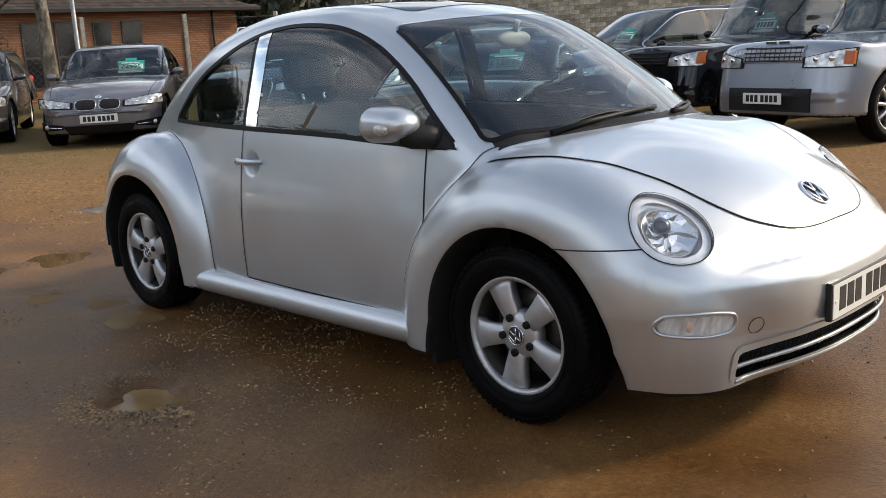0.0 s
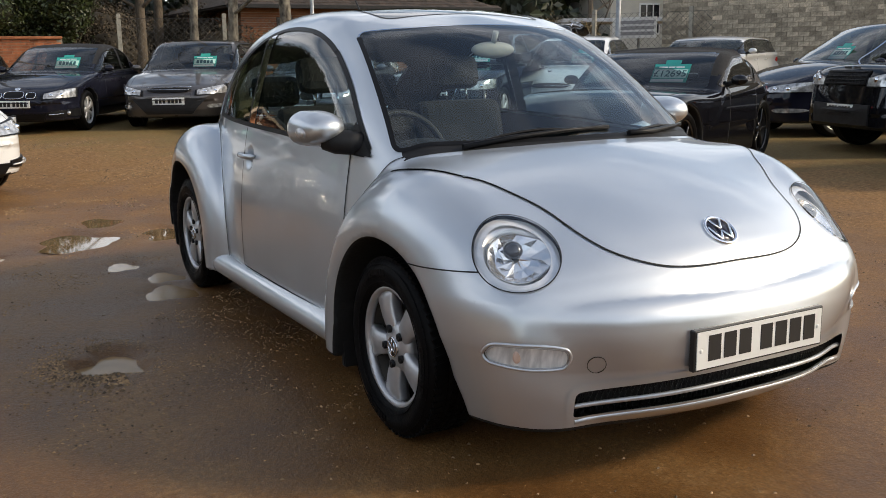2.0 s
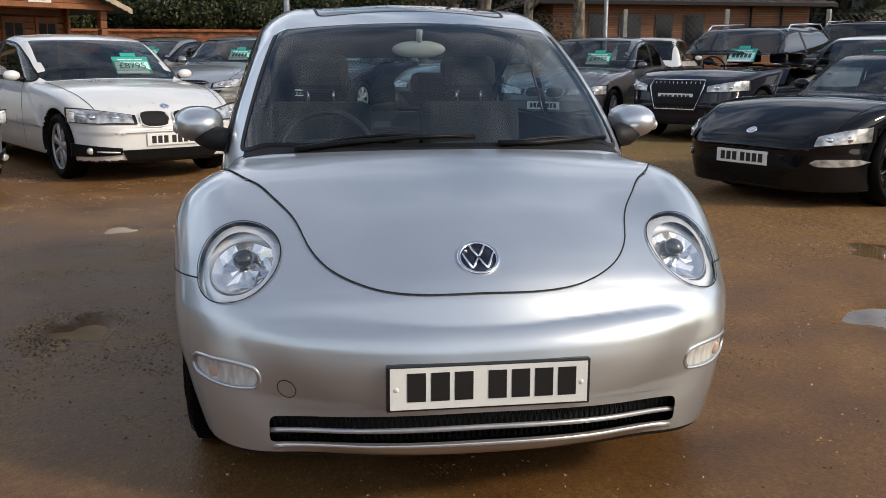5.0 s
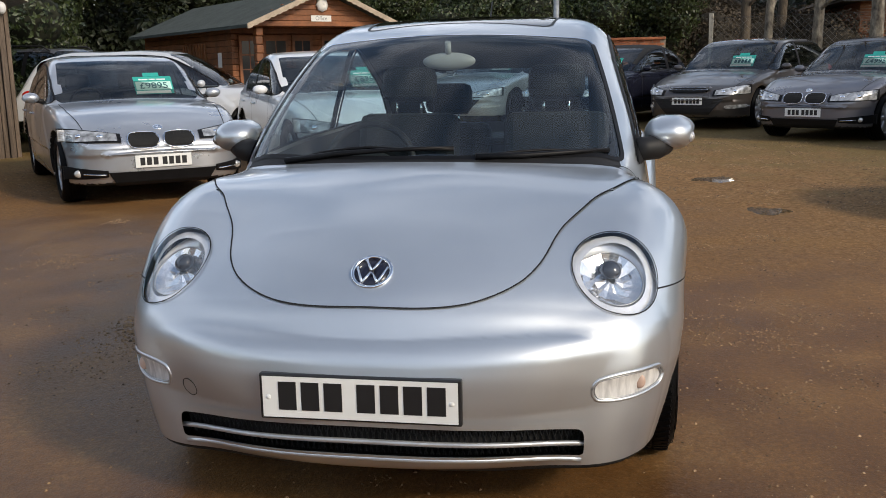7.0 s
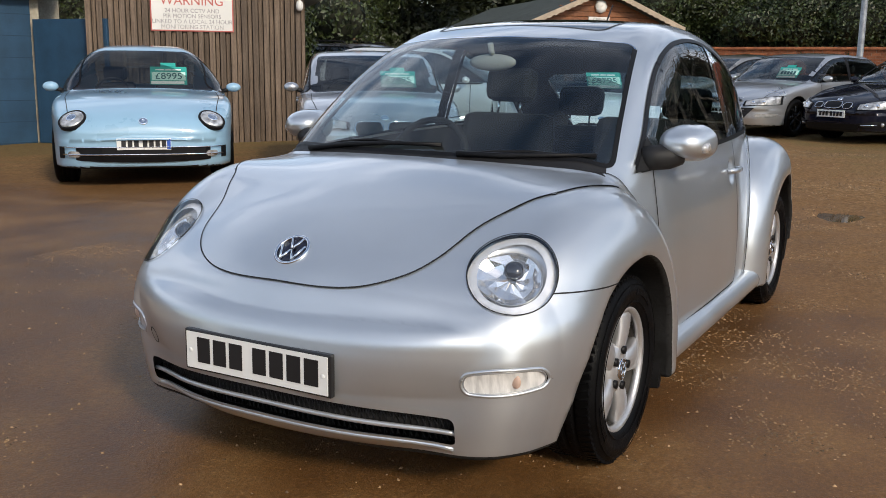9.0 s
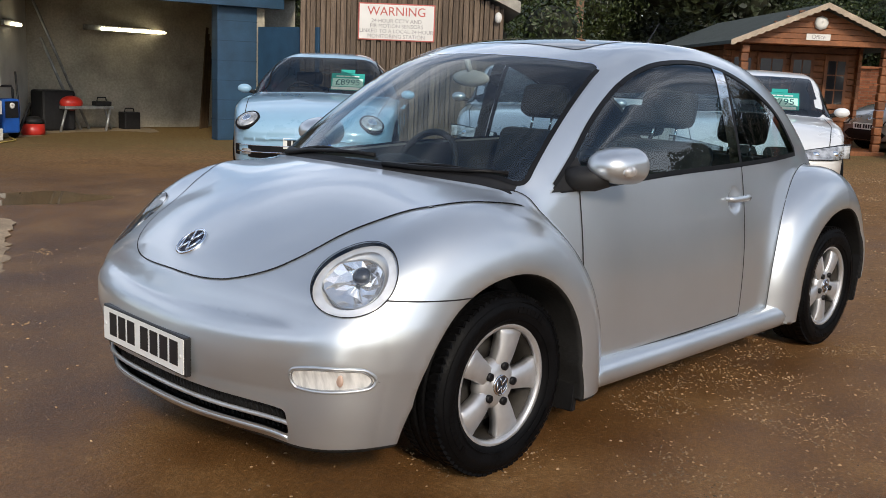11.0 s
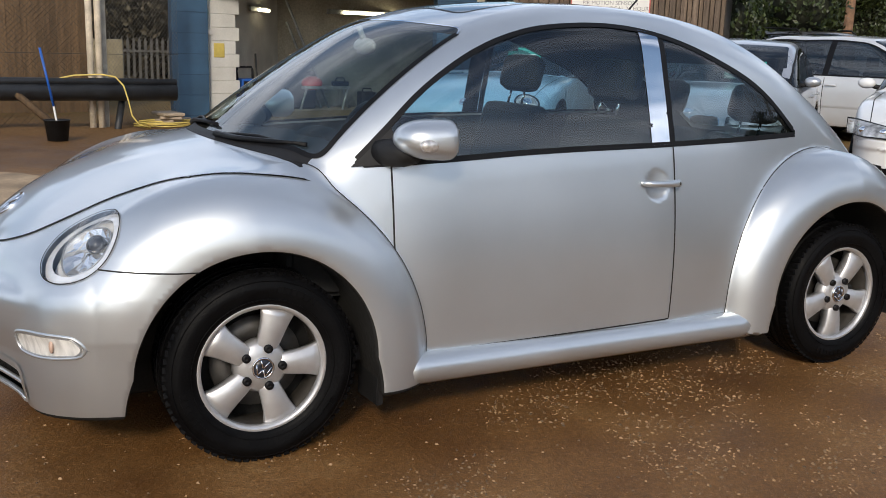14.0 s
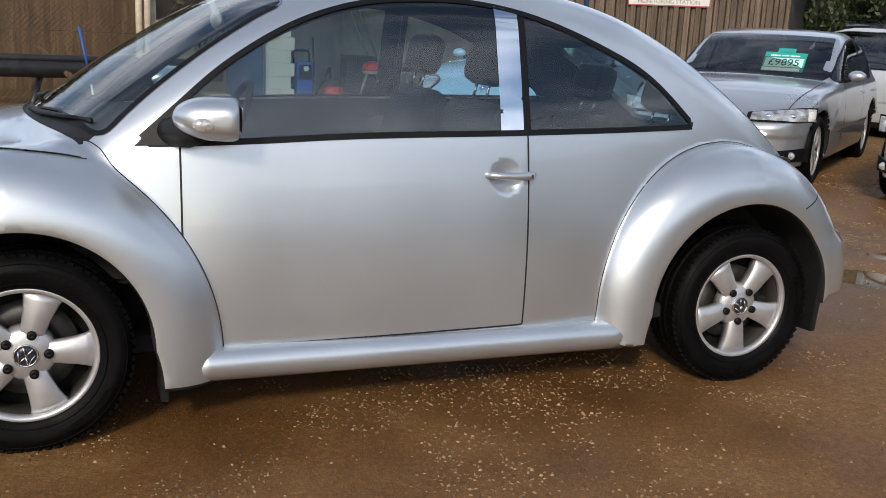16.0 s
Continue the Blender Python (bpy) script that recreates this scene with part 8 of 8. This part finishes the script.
foliage("winter_scrub", far_scrub, 170000, 0.05, mat("scrub_leaf", (0.060, 0.044, 0.026), 0.8, random_by=0.5), "brown leafless scrub behind the fence", "scrub", 6)
beyond = lumps(-12, 14, -34, -27, 1.0, 6.5, 60, 2.2, 12)
beyond += lumps(-12, 5, -32, -28, 0.5, 8.0, 60, 1.9, 13)
# core of the far trees, darkened in colour to read as shade
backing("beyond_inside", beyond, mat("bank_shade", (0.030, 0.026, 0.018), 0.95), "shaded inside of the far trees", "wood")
foliage("beyond_fence_scrub", beyond, 130000, 0.10, mat("far_scrub_leaf", (0.060, 0.050, 0.030), 0.8, random_by=0.5), "brown winter trees beyond the fences", "wood", 7)
# trees out of view, added so that the cars reflect something dark low down
ring = lumps(24, 30, -26, 20, 0.3, 3.4, 60, 2.2, 14)
backing("unseen_trees_inside", ring, SHADE_CORE, "shaded inside of the unseen trees round the yard", "wood")
foliage("yard_end_trees", ring, 50000, 0.22, LEAF_DARK, "unseen dark trees added for reflections in the cars", "wood", 8)


def street_pole(at, tall, radius, material, label, head=True):
    pole = thing("lamp_post" if head else "pole", Matrix.Translation((at[0], at[1], float(ground_z(*at)) - 0.1)), label, "pole", "yard poles")
    bm = bmesh.new()
    tube(bm, [(0, 0, 0), (0, 0, 0.9), (0, 0, 0.92), (0, 0, tall)], [radius * 1.4, radius * 1.4, radius, radius * 0.8], 12)
    part("post", bm, material, pole)
    if head:
        bm = bmesh.new()
        box(bm, -0.1, 0.45, -0.09, 0.09, tall - 0.02, tall + 0.08, 0.02)
        part("lamp_head", bm, STEEL, pole)
    return pole


street_pole((-16.9, -0.65), 6.0, 0.065, STEEL, "grey steel lamp post by the brick wall")
street_pole((-17.8, 6.72), 6.0, 0.05, STEEL, "thin grey steel pole by the birch tree")
street_pole((-15.6, 14.2), 6.0, 0.07, STEEL, "grey steel pole by the wire fence")
street_pole((-16.5, -12.55), 7.0, 0.11, mat("creosote_pole", (0.20, 0.11, 0.06), 0.8, vary=0.3, fine=0.4), "brown wooden telegraph pole", False)
for at, words in (((-16.6, 15.6), 0), ((-14.6, 16.2), 1)):
    board = thing("yard_sign", Matrix.Translation((at[0], at[1], 1.95)) @ pose(0, 0, 0, 0, 0, 205), "small white and black sign on the fence", "sign", "yard signs")
    bm = bmesh.new()
    box(bm, -0.65, 0.65, -0.02, 0.0, -0.28, 0.28, 0.005)
    part("sign_board", bm, SIGN_WHITE, board)
    for k in range(3):
        bm = bmesh.new()
        box(bm, -0.58, 0.30 if words else 0.55, 0.0, 0.006, 0.10 - 0.15 * k, 0.19 - 0.15 * k)
        part("writing_bar", bm, SIGN_INK, board)

# ---------- things in and by the workshop
BLUE_PLASTIC = mat("blue_plastic", (0.015, 0.10, 0.42), 0.4, vary=0.1)
RED_PLASTIC = mat("red_plastic", (0.50, 0.03, 0.02), 0.35, vary=0.1)
YELLOW = mat("yellow_hose", (0.62, 0.47, 0.12), 0.5, vary=0.15, scale=12)


def pressure_washer(m):
    w = thing("pressure_washer", m, "blue pressure washer with black handle by the pier", "pressure washer")
    bm = bmesh.new()
    box(bm, -0.17, 0.17, -0.14, 0.14, 0.10, 0.66, 0.03)
    part("casing", bm, BLUE_PLASTIC, w)
    bm = bmesh.new()
    box(bm, -0.13, 0.13, 0.14, 0.155, 0.35, 0.62, 0.01)
    part("front_panel", bm, BLACK_PLASTIC, w)
    bm = bmesh.new()
    lathe(bm, [(0.001, 0.0), (0.045, 0.0), (0.05, -0.02), (0.001, -0.02)], 20, Matrix.Translation((0.0, 0.172, 0.55)))
    part("gauge", bm, SIGN_WHITE, w)
    bm = bmesh.new()
    tube(bm, [(-0.16, 0, 0.62), (-0.17, -0.02, 0.80), (-0.15, -0.02, 0.86), (0.15, -0.02, 0.86), (0.17, -0.02, 0.80), (0.16, 0, 0.62)], 0.022, 8)
    part("carry_handle", bm, BLACK_PLASTIC, w)
    for s in (-1, 1):
        bm = bmesh.new()
        lathe(bm, [(0.02, -0.03), (0.11, -0.03), (0.11, 0.03), (0.02, 0.03)], 24, Matrix.Translation((s * 0.19, -0.05, 0.11)) @ pose(0, 0, 0, 0, 0, 90))
        part("wheel", bm, RUBBER, w)
    bm = bmesh.new()
    tube(bm, [(-0.2, 0.05, 0.1), (-0.25, 0.02, 0.5), (-0.24, -0.02, 1.1)], 0.018, 6)
    part("lance", bm, BLACK_PLASTIC, w)


GZ = -0.10
pressure_washer(Matrix.Translation((-2.60, -13.55, GZ)) @ pose(0, 0, 0, 0, 0, 20))


def round_vacuum(m):
    v = thing("vacuum_cleaner", m, "round red and black vacuum cleaner on the floor", "vacuum cleaner")
    bm = bmesh.new()
    lathe(bm, [(0.001, 0.0), (0.19, 0.0), (0.20, 0.05), (0.19, 0.20), (0.001, 0.20)], 28, pose(0, 0, 0, 90, 0, 0))
    part("drum", bm, RED_PLASTIC, v)
    bm = bmesh.new()
    lathe(bm, [(0.001, 0.20), (0.195, 0.20), (0.18, 0.27), (0.10, 0.32), (0.001, 0.33)], 28, pose(0, 0, 0, 90, 0, 0))
    part("lid", bm, BLACK_PLASTIC, v)
    bm = bmesh.new()
    tube(bm, [(0, -0.1, 0.30), (0.02, -0.05, 0.50), (0.06, 0.05, 0.55), (0.2, 0.15, 0.3), (0.35, 0.2, 0.03)], 0.025, 8)
    part("suction_hose", bm, BLACK_PLASTIC, v)


round_vacuum(Matrix.Translation((-3.34, -14.3, GZ)))
for at, turn, ln, lean in (((-4.55, -15.3), 10, 2.6, 0.85), ((-4.35, -15.2), 14, 1.7, 0.45)):
    lad = thing("ladder_pole", Matrix.Translation((at[0], at[1], GZ)) @ pose(0, 0, 0, 0, 0, turn), "long silver pole leaning on the wall", "pole", "leaning poles")
    bm = bmesh.new()
    tube(bm, [(-0.30, 0, 0), (lean, -0.1, ln)], 0.028, 8)
    part("shaft", bm, STEEL, lad)
bench = thing("work_bench", Matrix.Translation((-4.65, -15.05, GZ)) @ pose(0, 0, 0, 0, 0, 5), "folding work bench with red cloth and tools", "bench")
bm = bmesh.new()
box(bm, -0.50, 0.50, -0.15, 0.15, 0.41, 0.47, 0.01)
part("bench_top", bm, STEEL, bench)
for q in (((-0.45, -0.1), (-0.62, -0.18)), ((-0.45, 0.1), (-0.30, 0.18)), ((0.45, -0.1), (0.32, -0.18)), ((0.45, 0.1), (0.62, 0.18))):
    bm = bmesh.new()
    tube(bm, [(*q[0], 0.42), (*q[1], 0.0)], 0.025, 6)
    part("leg", bm, STEEL, bench)
cloth = thing("red_cloth", Matrix.Translation((-4.36, -15.03, GZ + 0.47)), "red cloth heaped on the bench", "cloth")
bm = bmesh.new()
ball(bm, (0, 0, 0.05), (0.22, 0.16, 0.14), 14, 8)
part("cloth", bm, RED_PLASTIC, cloth)
for q, sz, lab in (((-4.98, -15.08, GZ + 0.47), (0.16, 0.10, 0.09), "black tool case on the bench"), ((-5.68, -15.35, GZ), (0.17, 0.14, 0.34), "small grey power unit on the floor")):
    bx = thing("tool_case", Matrix.Translation(q), lab, "tool case", "tool cases")
    bm = bmesh.new()
    box(bm, -sz[0], sz[0], -sz[1], sz[1], 0, sz[2], 0.02)
    part("case_body", bm, BLACK_PLASTIC, bx)
    bm = bmesh.new()
    tube(bm, [(-sz[0] * 0.6, 0, sz[2]), (-sz[0] * 0.5, 0, sz[2] + 0.07), (sz[0] * 0.5, 0, sz[2] + 0.07), (sz[0] * 0.6, 0, sz[2])], 0.012, 6)
    part("case_handle", bm, BLACK_PLASTIC, bx)
bin_ = thing("dark_bin", Matrix.Translation((-4.15, -15.35, GZ)), "dark plastic bin against the wall", "bin")
bm = bmesh.new()
box(bm, -0.32, 0.32, -0.28, 0.28, 0, 0.75, 0.05)
part("bin_body", bm, BLACK_PLASTIC, bin_)
for k in range(6):
    plank = thing("timber_plank", Matrix.Translation((-7.05 - 0.05 * k, -14.95 - 0.03 * k, GZ)) @ pose(0, 0, 0, 0, -7 - 1.2 * k, 25 + 4 * k), "thin brown timber plank leaning by the post", "plank", "leaning planks")
    bm = bmesh.new()
    box(bm, -0.035, 0.035, -0.012, 0.012, 0, 2.1 - 0.12 * k, 0.003)
    part("board", bm, WOOD_FENCE, plank)
# yellow hose and rags by the post
hose = thing("hose", Matrix.Translation((0, 0, 0)), "coiled yellow water hose on the ground", "hose")
bm = bmesh.new()
r = random.Random(2)
pts = [(0.80, -10.93, 0.63), (0.55, -10.85, 0.69), (0.20, -10.78, 0.71), (0.02, -10.72, 0.68), (-0.08, -10.66, 0.56), (-0.13, -10.62, 0.36), (-0.17, -10.6, 0.15), (-0.26, -10.58, 0.02), (-0.42, -10.62, -0.03)]
for k in range(26):
    a = k * 0.75
    pts.append((-0.75 + 0.42 * math.cos(a) + r.uniform(-0.08, 0.08), -11.05 + 0.26 * math.sin(a) + r.uniform(-0.05, 0.05), -0.035 + 0.003 * k))
pts += [(-1.3, -11.4, -0.04), (-1.9, -12.2, -0.06), (-2.5, -12.9, -0.07), (-2.55, -13.3, -0.05)]
tube(bm, pts, 0.012, 6)
part("hose_line", bm, YELLOW, hose)
rag = thing("rag_pile", Matrix.Translation((-0.85, -11.45, GZ)), "heap of brown boards and rags", "rags")
for k in range(5):
    bm = bmesh.new()
    box(bm, -0.28, 0.28, -0.16, 0.16, 0.05 * k, 0.05 * k + 0.045, 0.012, pose(0.05 * math.sin(k * 2), 0.04 * k, 0, 0, 0, 25 * k))
    part("rag", bm, WOOD_PALE, rag)
broom = thing("broom", Matrix.Translation((0.95, -9.12, float(ground_z(0.95, -9.12)))), "broom with blue handle standing in a black bucket", "broom")
bm = bmesh.new()
tube(bm, [(0.03, 0, 0.42), (0.15, -0.02, 1.12)], 0.015, 8)
part("handle", bm, BLUE_PLASTIC, broom, "blue handle")
bm = bmesh.new()
tube(bm, [(-0.02, 0, 0.03), (0.03, 0, 0.42)], 0.012, 8)
part("handle_end", bm, SIGN_WHITE, broom)
bucket = thing("bucket", Matrix.Translation((0.95, -9.12, float(ground_z(0.95, -9.12)))), "black plastic bucket by the guard rail", "bucket")
bm = bmesh.new()
lathe(bm, [(0.12, 0.0), (0.15, 0.25), (0.16, 0.25), (0.16, 0.26), (0.14, 0.26), (0.11, 0.02), (0.001, 0.02), (0.001, 0.0)], 24, pose(0, 0, 0, 90, 0, 0))
part("bucket_body", bm, BLACK_PLASTIC, bucket)
for q, sz, mt, lab in (((-1.98, -13.2, 1.05), (0.10, 0.05, 0.12), mat("box_yellow", (0.55, 0.42, 0.10), 0.5), "yellow switch box on the pier"), ((-1.75, -13.1, 1.35), (0.11, 0.04, 0.05), CONCRETE, "white cable box on the pier")):
    sb = thing("switch_box", Matrix.Translation(q) @ pose(0, 0, 0, 0, 0, 14), lab, "switch box")
    bm = bmesh.new()
    box(bm, -sz[0], sz[0], 0, sz[1] + 0.12, -sz[2], sz[2], 0.01)
    part("box_body", bm, mt, sb)

# ---------- loose stones on the yard
def waves(x, y, scale, seed, n=14):
    """Uneven cover of about unit spread, from plane waves in many directions."""
    r = np.random.RandomState(seed)
    out = np.zeros_like(x)
    for a, k, ph in zip(r.uniform(0, 6.28, n), r.uniform(0.6, 1.6, n) * scale, r.uniform(0, 6.28, n)):
        out += np.sin(k * (x * np.cos(a) + y * np.sin(a)) + ph)
    return out / math.sqrt(n / 2)


def stones(name, x, y, size, material, label, seed):
    """Low angular stones pressed into the ground at the given places."""
    r = np.random.RandomState(seed)
    base = np.array([(1, 0, 0), (0.1, 0.9, 0), (-0.9, 0.3, 0), (-0.5, -0.8, 0), (0.6, -0.7, 0), (0.3, 0.2, 0.75), (-0.3, -0.1, 0.65)])
    tri = np.array([(0, 1, 5), (1, 2, 6), (1, 6, 5), (2, 3, 6), (3, 4, 6), (4, 5, 6), (4, 0, 5)])
    n = len(x)
    s = size * (0.45 + 1.1 * r.uniform(size=n) ** 2.5)
    a = r.uniform(0, 6.28, n)
    ca, sa = np.cos(a)[:, None], np.sin(a)[:, None]
    bx, by, bz = base[:, 0][None], base[:, 1][None] * 0.72, base[:, 2][None]
    px = x[:, None] + s[:, None] * (bx * ca - by * sa)
    py = y[:, None] + s[:, None] * (bx * sa + by * ca)
    pz = yard_height(x, y)[:, None] - 0.001 + s[:, None] * bz * r.uniform(0.55, 1.1, n)[:, None]
    v = np.stack([px, py, pz], -1).reshape(-1, 3)
    f = (tri[None] + 7 * np.arange(n)[:, None, None]).reshape(-1, 3)
    tagged(raw(name, v, f, material, None, smooth=False), label, "gravel", kind="stuff")


def scattered(x0, x1, y0, y1, count, bare, seed):
    """Places in clusters, thin between them."""
    r = np.random.RandomState(seed)
    x, y = r.uniform(x0, x1, count), r.uniform(y0, y1, count)
    g = 0.75 * waves(x, y, 2.2, 31) + 0.75 * waves(x, y, 7.0, 32) + 0.45 * waves(x, y, 19.0, 33)
    keep = r.uniform(size=count) < np.clip(0.035 + 0.75 / (1 + np.exp(-4 * (g - bare))), 0, 1)
    return x[keep], y[keep]


PEBBLE = mat("pebble", (0.225, 0.140, 0.070), 0.7, vary=0.35, scale=3, random_by=0.75, fine=0.2)
near = scattered(-4.2, 4.4, -3.6, 4.2, 340000, 0.95, 3)
stones("gravel", *near, 0.0062, PEBBLE, "loose pale gravel stones on mud", 3)
back = scattered(-11.0, -4.2, -7.0, 7.0, 130000, 0.5, 4)
stones("back_gravel", *back, 0.0095, PEBBLE, "loose pale gravel before the parked cars", 4)
edge_r = np.random.RandomState(5)
turn, reach = edge_r.uniform(0, 6.283, 1500), 0.15 * (1.05 + 0.85 * np.abs(edge_r.normal(size=1500)) * 0.6)
stones("pothole_rim_stones", -0.05 + reach * np.cos(turn) * 1.30, -1.48 + reach * np.sin(turn) * 1.15, 0.009, PEBBLE, "coarse stones round the pothole", 5)
